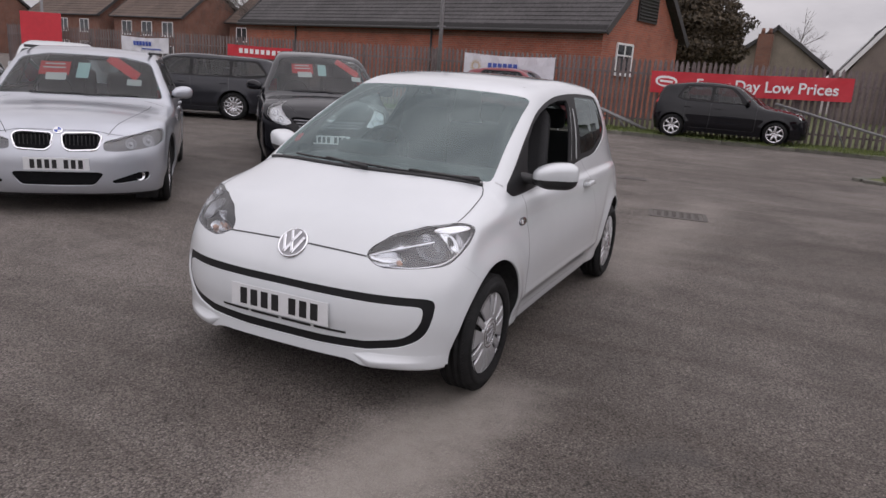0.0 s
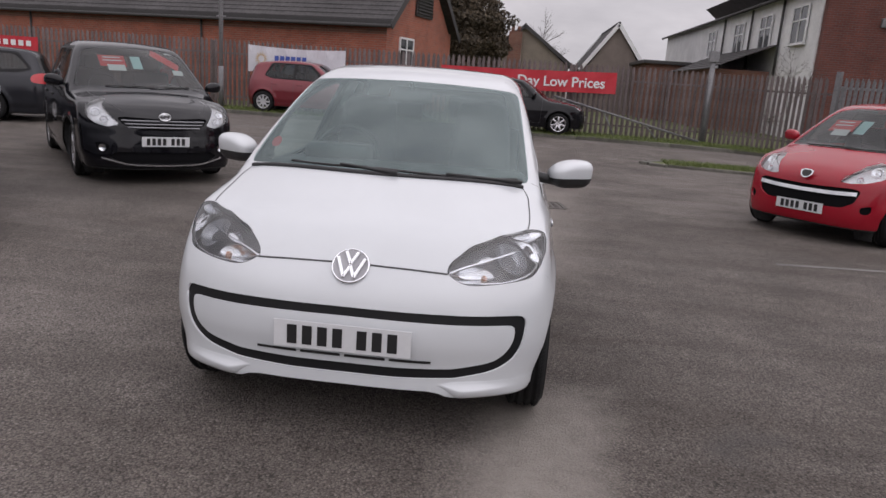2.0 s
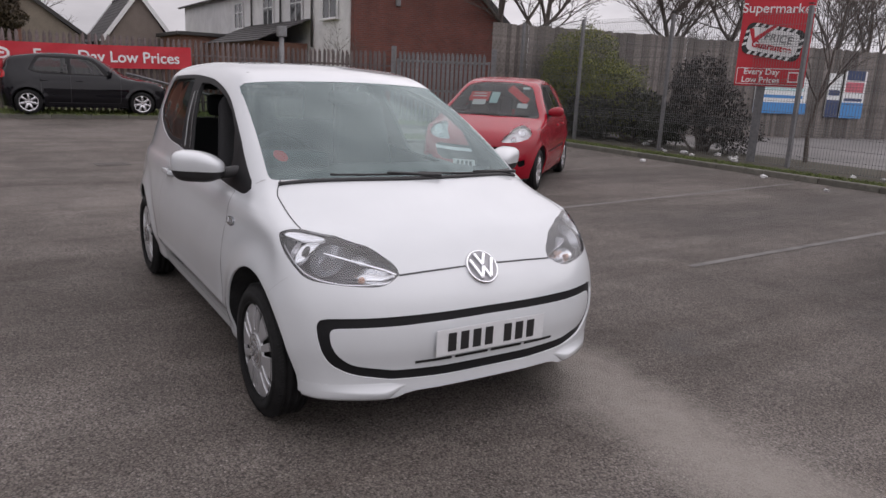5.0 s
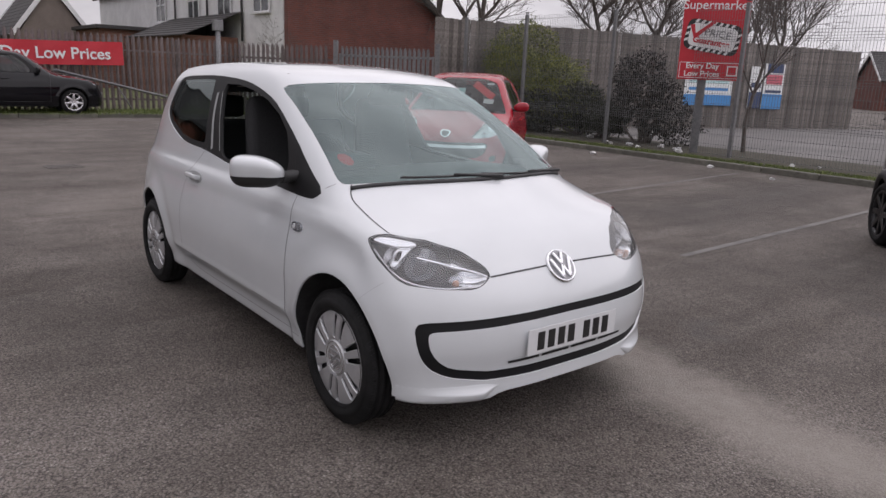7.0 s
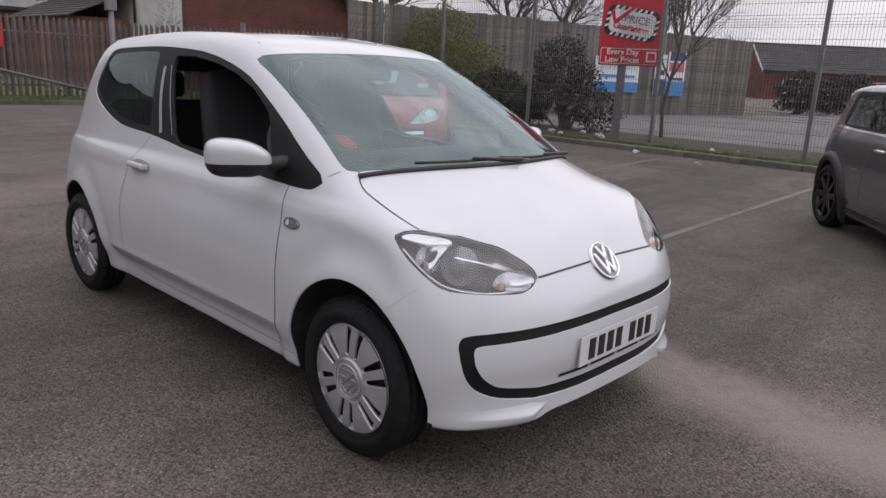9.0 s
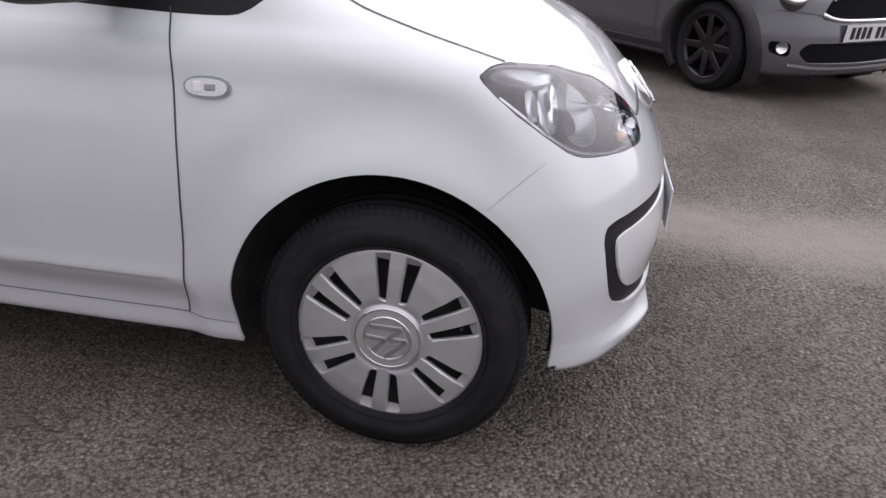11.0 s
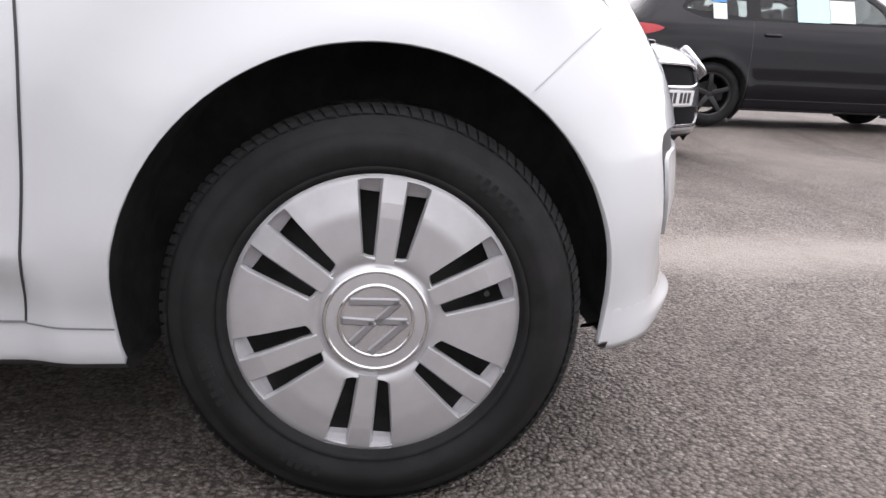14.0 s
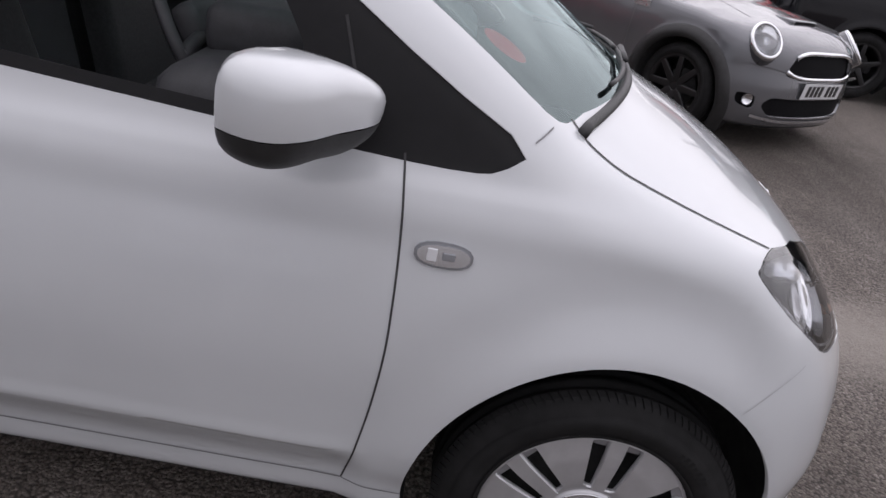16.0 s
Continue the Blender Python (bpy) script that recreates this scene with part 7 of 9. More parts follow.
for sx in (1, -1):
    # chrome rim round each nostril of the grille
    out = soft([(sx * x, z) for x, z in SPEC["grilles"][0]], 0.035)
    q = hull.meet(np.stack([out[:, 0], np.zeros(len(out)), out[:, 1]], -1), np.tile([0, -1.0, 0], (len(out), 1)))
    b = bmesh.new()
    tube(np.vstack([q, q[:2]]), 0.011, 6, b)
    part("grille_surround", b, chrome, body, "chrome grille surround")
    for i in range(9):
        xx = sx * (0.07 + i * 0.032)
        part("grille_bar", box(0.006, 0.02, 0.11, xx, float(hull.meet(np.array([[xx, 0, 0.645]]), np.array([[0, -1.0, 0]]))[0][1]) + 0.02, 0.645), black_plastic, body)
    part("fog_lamp", lathe([(0.045, 0.0), (0.035, -0.015), (0.0, -0.02)], 20), reflector, body, "", True, Matrix.Translation((sx * 0.66, -0.64, 0.345)) @ Matrix.Rotation(-math.pi / 2 + sx * 0.5, 4, "Z"))
    part("roof_rail", rod((sx * 0.62, 1.25, 1.43), (sx * 0.62, 3.2, 1.42), 0.015), black_plastic, car, "", True)
    ribbon("bonnet_edge", hull, [(0.0, 0.738), (0.3, 0.742), (0.42, 0.715), (0.55, 0.70)], 0, 0.006, seam_dark, body, "left" if sx > 0 else "right")
q = hull.meet(np.array([[0.0, -0.4, 0.5]]), np.array([[0.0, -0.72, 0.694]]))[0]
n = Vector(hull.normal(q[None])[0])
roundel = part("emblem", lathe([(0.041, -0.004), (0.041, 0.003), (0.036, 0.005), (0.0, 0.005)], 28), chrome, body, "small round emblem of plain blue and white quarters", True, Matrix.Translation(q) @ n.to_track_quat("X", "Z").to_matrix().to_4x4())
for k in range(4):
    fan = [(0.0, 0.0)] + [(0.03 * math.cos(a), 0.03 * math.sin(a)) for a in np.linspace(k * math.pi / 2, (k + 1) * math.pi / 2, 7)]
    part("emblem_quarter", prism(fan, 0.002), ink_blue if k % 2 else ink_white, roundel, "", False, Matrix.Translation((0.005, 0, 0)) @ Matrix.Rotation(math.pi / 2, 4, "Y"))

SPEC = dict(fo=0.93, wb=2.78, ro=0.74, w=0.895, roof=1.60, belt=1.0, nose_z=0.80, cowl=(0.12, 1.07), head_y=0.98, rear_y=3.1, wheel=0.318, arch=0.37, track=0.755, splits=[(0.7, 1.7), (1.77, 2.65), (2.72, 3.15)], doors=[0.5, 1.73, 2.65], handles=[1.5, 2.5], bonnet_plan=[(0.66, 0.05), (0.63, -0.3), (0.52, -0.62), (0.42, -0.76)], lamp_back=lamp_pale, edge=0.045, edge_nose=0.07, bonnet_crown=0.09, bowls=((0.05, 0.03, 0.85), (-0.08, -0.05, 0.7)), lamp=[(-0.27, 0.685), (-0.2, 0.745), (-0.04, 0.85), (0.12, 0.94), (0.175, 0.945), (0.165, 0.84), (0.09, 0.74), (-0.02, 0.68), (-0.16, 0.65)], grilles=[[(-0.2, 0.735), (0.40, 0.765), (0.50, 0.755), (0.44, 0.68), (0.3, 0.635), (-0.2, 0.605)], [(-0.2, 0.37), (0.5, 0.38), (0.6, 0.33), (0.45, 0.25), (-0.2, 0.24)], [(0.58, 0.46), (0.72, 0.48), (0.7, 0.38), (0.6, 0.38)]], tail_lamp=[(3.2, 0.85), (3.6, 0.85), (3.5, 1.15), (3.25, 1.1)], plate_z=0.50, lean=0.25, drop=0.08, body_label="glossy black body", mirror_paint=black_paint, stickers=stickers(1.56))
car, body, hull = build_car("black_people_carrier", "black people carrier with chrome emblem and windscreen price stickers", SPEC, black_paint, alloy_wheel(0.318, 0.205, 0.205, 7, alloy_silver, True), placed(-3.99, 5.46, 0.64, -0.77), 1.15)
for i in range(3):
    xs = np.linspace(-0.45 + 0.03 * i, 0.45 - 0.03 * i, 13)
    z = 0.725 - i * 0.036
    q = hull.meet(np.stack([xs, np.zeros(13), np.full(13, z)], -1), np.tile([0, -1.0, 0], (13, 1)))
    b = bmesh.new()
    tube(q, 0.011, 6, b)
    part("grille_bar", b, grey_paint, body)
b = bmesh.new()
for r, sx, sz in ((0.06, 1.0, 0.68), (0.045, 0.5, 0.68)):
    ring = [(r * sx * math.cos(a), r * sz * math.sin(a)) for a in np.linspace(0, 2 * math.pi, 25)]
    tube([(x, 0, z) for x, z in ring], 0.007, 6, b)
ribbon("bumper_trim", hull, [(0.0, 0.225), (0.4, 0.235), (0.66, 0.31)], 0, 0.018, alloy_silver, body, "both", 0.004, label="thin silver strip along the bumper")
part("emblem", b, chrome, body, "chrome emblem of two plain ovals", False, Matrix.Translation((0, -0.90, 0.775)))
for sx in (1, -1):
    part("fog_lamp", lathe([(0.04, 0.0), (0.03, -0.012), (0.0, -0.016)], 20), reflector, body, "", True, Matrix.Translation((sx * 0.65, -0.80, 0.42)) @ Matrix.Rotation(-math.pi / 2 + sx * 0.55, 4, "Z"))

SPEC = dict(fo=0.58, wb=2.34, ro=0.50, w=0.82, roof=1.50, belt=0.96, nose_z=0.74, cowl=(0.14, 0.985), head_y=0.86, rear_y=2.3, wheel=0.283, arch=0.335, track=0.72, tumble=0.52, edge=0.05, edge_nose=0.07, splits=[(0.7, 1.40), (1.47, 2.05)], doors=[0.45, 1.45, 1.98], handles=[1.3, 1.9], bonnet_plan=[(0.60, 0.08), (0.58, -0.15), (0.5, -0.34), (0.36, -0.47)], bowls=((0.07, 0.035, 1.0), (-0.1, -0.05, 0.6)), lamp=[(-0.13, 0.665), (0.0, 0.755), (0.16, 0.835), (0.32, 0.88), (0.36, 0.865), (0.34, 0.79), (0.26, 0.72), (0.1, 0.672), (-0.05, 0.652)], lamp_back=lamp_pale, grilles=[[(-0.2, 0.585), (0.5, 0.605), (0.565, 0.585), (0.53, 0.46), (0.42, 0.395), (-0.2, 0.375)], [(0.58, 0.42), (0.68, 0.45), (0.68, 0.36), (0.6, 0.345)]], tail_lamp=[(2.55, 0.8), (2.85, 0.8), (2.8, 1.1), (2.6, 1.1)], plate_z=0.355, lean=0.42, drop=0.09, kick=0.1, rear_cut=0.2, glass=side_glass, body_label="bright red body", stickers=stickers(1.42, 0.85))
car, body, hull = build_car("red_city_hatchback", "bright red city hatchback with price stickers, parked by the fence", SPEC, red_paint, alloy_wheel(0.283, 0.165, 0.19, 9, alloy_silver), placed(4.15, 5.4, -0.76, -0.65), 1.15)
ribbon("grille_bar", hull, [(0.0, 0.533), (0.3, 0.537), (0.535, 0.552)], 0, 0.04, chrome, body, "both", 0.006, label="broad chrome grille bar")
for sx in (1, -1):
    ribbon("side_moulding", hull, [(0.52, 0.50), (1.2, 0.515), (1.95, 0.53)], 90, 0.022, black_plastic, body, "left" if sx > 0 else "right", 0.006, label="thin black side moulding")
part("emblem_plate", prism(chaikin([(-0.075, 0.05), (0.075, 0.05), (0.06, -0.03), (0.0, -0.06), (-0.06, -0.03)], 1), 0.012), chrome, body, "", False, Matrix.Translation((0, -0.545, 0.700)) @ Matrix.Rotation(radians(62), 4, "X"))
part("emblem_field", prism(chaikin([(-0.055, 0.038), (0.055, 0.038), (0.044, -0.022), (0.0, -0.045), (-0.044, -0.022)], 1), 0.014), ink_black, body, "", False, Matrix.Translation((0, -0.548, 0.700)) @ Matrix.Rotation(radians(62), 4, "X"))
part("aerial", rod((0, 1.0, 1.43), (0, 1.15, 1.6), 0.004), black_plastic, car)

SPEC = dict(fo=0.64, wb=2.467, ro=0.58, edge=0.06, edge_nose=0.08, w=0.842, roof=1.405, belt=0.95, nose_z=0.80, cowl=(0.38, 0.98), head_y=0.86, rear_y=2.75, wheel=0.308, arch=0.355, track=0.735, splits=[(0.85, 1.62), (1.69, 2.5)], doors=[0.5, 1.72], handles=[1.52], bonnet=[(0.2, 0.86), (0.45, 0.93), (0.66, 0.97)], lamp=[], grilles=[[(-0.2, 0.715), (0.33, 0.71), (0.39, 0.66), (0.44, 0.56), (0.40, 0.545), (-0.2, 0.54)], [(-0.2, 0.40), (0.5, 0.40), (0.56, 0.34), (0.48, 0.27), (-0.2, 0.26)], [(0.60, 0.40), (0.72, 0.41), (0.71, 0.33), (0.6, 0.30)]], tail_lamp=[(2.85, 0.72), (3.1, 0.72), (3.05, 0.95), (2.9, 0.95)], plate_z=0.465, lean=0.15, drop=0.06, kick=0.0, rear_cut=0.06, flare=0.02, tumble=0.3, body_label="dark grey metallic body", mirror_paint=chrome, handle_paint=chrome, bow=0.18, nose_bow=(0.55, 3.0))
car, body, hull = build_car("grey_retro_hatchback", "dark grey retro hatchback with round headlights and black wheels", SPEC, grey_paint, alloy_wheel(0.308, 0.205, 0.222, 8, black_rim), placed(3.99, -1.84, -0.79, -0.61), 1.2)
for sx in (1, -1):
    for y in (0, SPEC["wb"]):
        # black wheel-arch cladding
        b = bmesh.new()
        ang = [radians(a) for a in range(-30, 211, 8)]
        rows = []
        for r, d in ((SPEC["arch"] - 0.012, -0.01), (SPEC["arch"] - 0.004, 0.016), (SPEC["arch"] + 0.03, 0.022), (SPEC["arch"] + 0.07, 0.014), (SPEC["arch"] + 0.078, 0.0)):
            rows.append([b.verts.new((sx * (float(hull.width(np.array(y + r * math.cos(a)), np.array(SPEC["wheel"] + r * math.sin(a)))) + d), y + r * math.cos(a), SPEC["wheel"] + r * math.sin(a))) for a in ang])
        for p, q in zip(rows, rows[1:]):
            for i in range(len(ang) - 1):
                b.faces.new((p[i], p[i + 1], q[i + 1], q[i]))
        part("arch_cladding", b, black_plastic, body, "black wheel-arch cladding", True)
    oval_lamp(hull, body, sx, 0.60, 0.752, 0.098, 0.122)
    ribbon("bumper_gap", hull, [(0.43, 0.575), (0.55, 0.59), (0.70, 0.60)], 0, 0.006, seam_dark, body, "left" if sx > 0 else "right")
    ribbon("chin_strip", hull, [(0.0, 0.235), (0.4, 0.238), (0.6, 0.26)], 0, 0.022, alloy_silver, body, "left" if sx > 0 else "right", 0.008, label="silver strip along the chin")
    part("fog_lamp", lathe([(0.04, 0.0), (0.03, -0.012), (0.0, -0.016)], 20), reflector, body, "", True, Matrix.Translation((sx * 0.66, -0.50, 0.37)) @ Matrix.Rotation(-math.pi / 2 + sx * 0.5, 4, "Z"))
    ribbon("chrome_waistline", hull, [(0.62, 0.965), (1.2, 0.962), (2.0, 0.965), (2.62, 0.985)], 90, 0.022, chrome, body, "left" if sx > 0 else "right", 0.004)
    part("side_scuttle", box(0.02, 0.15, 0.06, sx * 0.845, 0.46, 0.80, 0.008), alloy_silver, body)
    ribbon("sill_trim", hull, [(0.4, 0.245), (1.2, 0.24), (2.05, 0.245)], 90, 0.045, black_plastic, body, "left" if sx > 0 else "right", 0.006)
out = chaikin(SPEC["grilles"][0][1:-1] + [(0.0, 0.55)], 2)
xs = np.r_[np.linspace(-0.42, 0.42, 15)]
for z, x0 in ((0.715, 0.37), (0.542, 0.43)):
    xs = np.linspace(-x0, x0, 17)
    q = hull.meet(np.stack([xs, np.zeros(17), z - 0.04 * (xs / x0) ** 6 if z > 0.6 else z + 0.04 * (xs / x0) ** 6], -1), np.tile([0, -1.0, 0], (17, 1)))
    b = bmesh.new()
    tube(q, 0.016, 8, b)
    part("grille_surround", b, chrome, body, "chrome grille surround", True)
q = hull.meet(np.array([[0.0, -0.3, 0.5]]), np.array([[0.0, 0.0, 1.0]]))[0]
lean = Matrix.Translation(q) @ Matrix.Rotation(math.atan2(-hull.normal(q[None])[0][1], hull.normal(q[None])[0][2]), 4, "X")
scoop = box(0.34, 0.16, 0.05, 0, 0.04, -0.006, 0.02, None, None, 3)
for v in scoop.verts:
    v.co.z -= 0.16 * max(0, v.co.y - 0.0)
part("bonnet_scoop", scoop, grey_paint, body, "", True, lean)
part("scoop_mouth", box(0.27, 0.02, 0.02, 0, -0.036, 0.004, 0.006), grille_black, body, "", False, lean)

SPEC = dict(fo=0.86, wb=2.71, ro=1.15, w=0.91, roof=1.46, belt=0.95, nose_z=0.76, cowl=(0.35, 1.0), head_y=1.05, rear_y=3.5, wheel=0.318, arch=0.365, track=0.765, splits=[(0.85, 1.7), (1.77, 2.6), (2.67, 3.45)], doors=[0.5, 1.73, 2.6], handles=[1.52, 2.48], bonnet=[(0.1, 0.8), (0.4, 0.92), (0.65, 0.98)], lamp=[(-0.2, 0.68), (-0.1, 0.73), (0.1, 0.76), (0.16, 0.72), (0.05, 0.65), (-0.12, 0.64)], grilles=[[(-0.2, 0.72), (0.4, 0.72), (0.38, 0.6), (-0.2, 0.58)]], tail_lamp=[(3.45, 0.78), (3.9, 0.78), (3.9, 0.98), (3.5, 0.98)], plate_z=0.45, lean=0.45, drop=0.06, rear_cut=0.25, body_label="charcoal body")
build_car("charcoal_estate_car", "charcoal estate car with silver alloy wheels and red tail lamps", SPEC, char_paint, alloy_wheel(0.318, 0.225, 0.215, 12, alloy_silver), placed(-12.6, 9.63, -0.88, -0.47), 0.8)

HATCH = dict(fo=0.76, wb=2.49, ro=0.58, w=0.825, roof=1.44, belt=0.92, nose_z=0.74, cowl=(0.3, 0.97), head_y=0.95, rear_y=2.6, wheel=0.288, arch=0.34, track=0.72, splits=[(0.8, 1.55), (1.62, 2.4)], doors=[0.48, 1.58, 2.2], handles=[1.4, 2.15], bonnet=[(0.15, 0.8), (0.4, 0.9), (0.6, 0.96)], lamp=[(-0.12, 0.66), (0.0, 0.72), (0.15, 0.78), (0.22, 0.76), (0.15, 0.68), (0.0, 0.62)], grilles=[[(-0.2, 0.66), (0.3, 0.66), (0.28, 0.59), (-0.2, 0.58)], [(-0.2, 0.38), (0.5, 0.38), (0.45, 0.27), (-0.2, 0.26)]], tail_lamp=[(2.9, 0.82), (3.2, 0.82), (3.2, 1.06), (2.93, 1.05)], plate_z=0.45, lean=0.4, drop=0.09, rear_cut=0.2, body_label="black body")
build_car("black_hatchback", "black five-door hatchback on the grass in front of a banner", HATCH, black_paint, alloy_wheel(0.288, 0.185, 0.2, 7, alloy_silver), placed(1.6, 17.55, 1.0, 0.03, 0.19), 0.8)
HATCH = dict(HATCH, body_label="dark red body", roof=1.47, wb=2.46)
build_car("dark_red_hatchback", "dark red five-door hatchback on the grass by the fence", HATCH, dark_red_paint, alloy_wheel(0.288, 0.175, 0.19, 8, cover_silver), placed(-4.25, 17.75, 1.0, 0.02, 0.19), 0.8)
TALL = dict(HATCH, body_label="glossy black body", glass=screen_glass, fo=0.85, wb=2.65, ro=1.0, w=0.9, roof=1.52, belt=1.04, nose_z=0.82, cowl=(0.3, 1.08), head_y=1.0, rear_y=3.1, wheel=0.32, arch=0.365, track=0.77, splits=[(0.9, 2.2), (2.34, 2.97)], doors=[0.5, 2.28], handles=[2.08], bonnet=[(0.1, 0.86), (0.35, 0.98), (0.55, 1.06)], tail_lamp=[(3.12, 0.955), (3.4, 0.87), (3.75, 0.86), (3.75, 1.0), (3.4, 1.0)], rear_cut=0.3, kick=0.06, lean=0.95, drop=0.12)
car, body, hull = build_car("black_tall_hatchback", "glossy black three-door car with blue and white window cards", TALL, black_paint, alloy_wheel(0.32, 0.215, 0.215, 5, black_rim), placed(6.2, -6.15, -0.05, -1.0), 1.0)
for y, z, w_, h_, mat in ((2.62, 1.14, 0.14, 0.17, sticker_white), (2.62, 1.255, 0.14, 0.06, poster_blue), (1.66, 1.20, 0.34, 0.3, sticker_cyan), (1.36, 1.18, 0.26, 0.24, sticker_white)):
    hi, lo = (float(hull.meet(np.array([[0.1, y, q]]), np.array([[1.0, 0, 0]]))[0][0]) for q in (z + h_ / 2, z - h_ / 2))
    part("window_card", box(0.004, w_, h_, -(hi + lo) / 2 - 0.003, y, z, 0.001, None, Matrix.Rotation(math.atan2(lo - hi, h_), 4, "Y")), mat, car)
HATCH = dict(HATCH, body_label="pale silver body", roof=1.45, wb=2.5, splits=[(0.8, 1.55), (1.62, 2.4)], doors=[0.48, 1.58, 2.2], handles=[1.4, 2.15], lean=0.3, kick=0.05, rear_cut=0.2)
build_car("pale_silver_hatchback", "pale silver hatchback with red tail lamps beside the estate car", HATCH, pale_paint, alloy_wheel(0.29, 0.185, 0.19, 7, alloy_silver), placed(-10.9, 4.6, -0.8, 0.6), 0.7)
build_car("white_hatchback", "white hatchback behind the silver estate car", dict(HATCH, body_label="white body", roof=1.5), white_paint, alloy_wheel(0.29, 0.185, 0.19, 7, alloy_silver), placed(-11.9, 7.5, -0.75, 0.66), 0.7)


# ---- buildings ----
def brick_material(name, a, b_, mortar, scale=1.0):
    m = bpy.data.materials.new(name)
    m.use_nodes = True
    n, l = m.node_tree.nodes, m.node_tree.links
    p = n["Principled BSDF"]
    p.inputs["Roughness"].default_value = 0.88
    c, sep, comb = n.new("ShaderNodeTexCoord"), n.new("ShaderNodeSeparateXYZ"), n.new("ShaderNodeCombineXYZ")
    l.new(c.outputs["Object"], sep.inputs["Vector"])
    add = n.new("ShaderNodeMath")
    l.new(sep.outputs["X"], add.inputs[0])
    l.new(sep.outputs["Y"], add.inputs[1])
    l.new(add.outputs["Value"], comb.inputs["X"])
    l.new(sep.outputs["Z"], comb.inputs["Y"])
    t = n.new("ShaderNodeTexBrick")
    for k, v in (("Color1", (*a, 1)), ("Color2", (*b_, 1)), ("Mortar", (*mortar, 1)), ("Scale", 1.0), ("Mortar Size", 0.006), ("Brick Width", 0.225), ("Row Height", 0.075)):
        t.inputs[k].default_value = v
    l.new(comb.outputs["Vector"], t.inputs["Vector"])
    s = n.new("ShaderNodeTexNoise")
    s.inputs["Scale"].default_value, s.inputs["Detail"].default_value = 1.1, 5
    l.new(c.outputs["Object"], s.inputs["Vector"])
    r = n.new("ShaderNodeMapRange")
    r.inputs["From Min"].default_value, r.inputs["From Max"].default_value, r.inputs["To Min"].default_value, r.inputs["To Max"].default_value = 0.3, 0.7, 0.75, 1.12
    l.new(s.outputs["Fac"], r.inputs["Value"])
    x = n.new("ShaderNodeMixRGB")
    x.blend_type, x.inputs["Fac"].default_value = "MULTIPLY", 1
    l.new(t.outputs["Color"], x.inputs["Color1"])
    l.new(r.outputs["Result"], x.inputs["Color2"])
    l.new(x.outputs["Color"], p.inputs["Base Color"])
    u = n.new("ShaderNodeBump")
    u.inputs["Strength"].default_value, u.inputs["Distance"].default_value, u.invert = 0.5, 0.006, True
    l.new(t.outputs["Fac"], u.inputs["Height"])
    l.new(u.outputs["Normal"], p.inputs["Normal"])
    return m


red_brick = brick_material("red_brick", (0.36, 0.105, 0.06), (0.27, 0.085, 0.052), (0.26, 0.19, 0.16))
brown_brick = brick_material("brown_brick", (0.20, 0.085, 0.055), (0.15, 0.065, 0.045), (0.18, 0.15, 0.13))
dark_brick = brick_material("dark_red_brick", (0.17, 0.055, 0.04), (0.13, 0.045, 0.036), (0.14, 0.11, 0.1))
roof_tile = material("grey_roof_tile", (0.062, 0.058, 0.058), 0.85, vary=0.3, grain=8, stain=0.3, stain_scale=0.8, bump=0.3)
roof_brown = material("brown_roof_tile", (0.10, 0.07, 0.055), 0.85, vary=0.3, grain=8, stain=0.3, stain_scale=0.8)
white_board = material("white_weatherboard", (0.78, 0.78, 0.78), 0.6, vary=0.06, grain=10, stain=0.15, stain_scale=1.2)
upvc_white = material("white_frame", (0.7, 0.7, 0.7), 0.4, vary=0.04)
dark_wood = material("dark_barge_board", (0.04, 0.038, 0.038), 0.6, vary=0.2)
render_grey = material("grey_brown_render", (0.20, 0.165, 0.145), 0.9, vary=0.12, grain=20, stain=0.15)
render_cream = material("cream_render", (0.24, 0.205, 0.165), 0.9, vary=0.1, grain=12, stain=0.15)
pane_mat = material("house_window_glass", (0.05, 0.055, 0.06), 0.06, spec=0.8, vary=0.3, grain=2)
timber_grey = material("weathered_timber", (0.185, 0.165, 0.152), 0.9, vary=0.3, grain=14, stain=0.3, stain_scale=1.5, per_piece=0.42, bump=0.3, bump_scale=60)


def window(parent, m, w, h, bars_x=1, bars_z=1, recess=0.06):
    """A framed window in the x, z plane, facing -y, centred on m."""
    b = box(w, 0.06, 0.07, 0, 0, h / 2, 0.006)
    box(w, 0.06, 0.07, 0, 0, -h / 2, 0.006, b)
    for s in (-1, 1):
        box(0.07, 0.06, h, s * w / 2, 0, 0, 0.006, b)
    f = part("window", b, upvc_white, parent, "", False, m)
    for i in range(bars_x):
        part("bar", box(0.05, 0.05, h, w * ((i + 1) / (bars_x + 1) - 0.5), 0, 0), upvc_white, f)
    for i in range(bars_z):
        part("bar", box(w, 0.05, 0.05, 0, 0, h * ((i + 1) / (bars_z + 1) - 0.5) + h * 0.12), upvc_white, f)
    part("pane", box(w, 0.01, h, 0, 0.012, 0), pane_mat, f)
    part("sill", box(w + 0.14, 0.14, 0.05, 0, -0.04, -h / 2 - 0.05, 0.008), upvc_white, f)
    return f


def roof_part(bm, mat, parent, label="", smooth=False, m=None):
    """A roof of joined tile courses."""
    return tagged(part("roof", bm, mat, parent, label, smooth, m), label, "", "", "stuff")


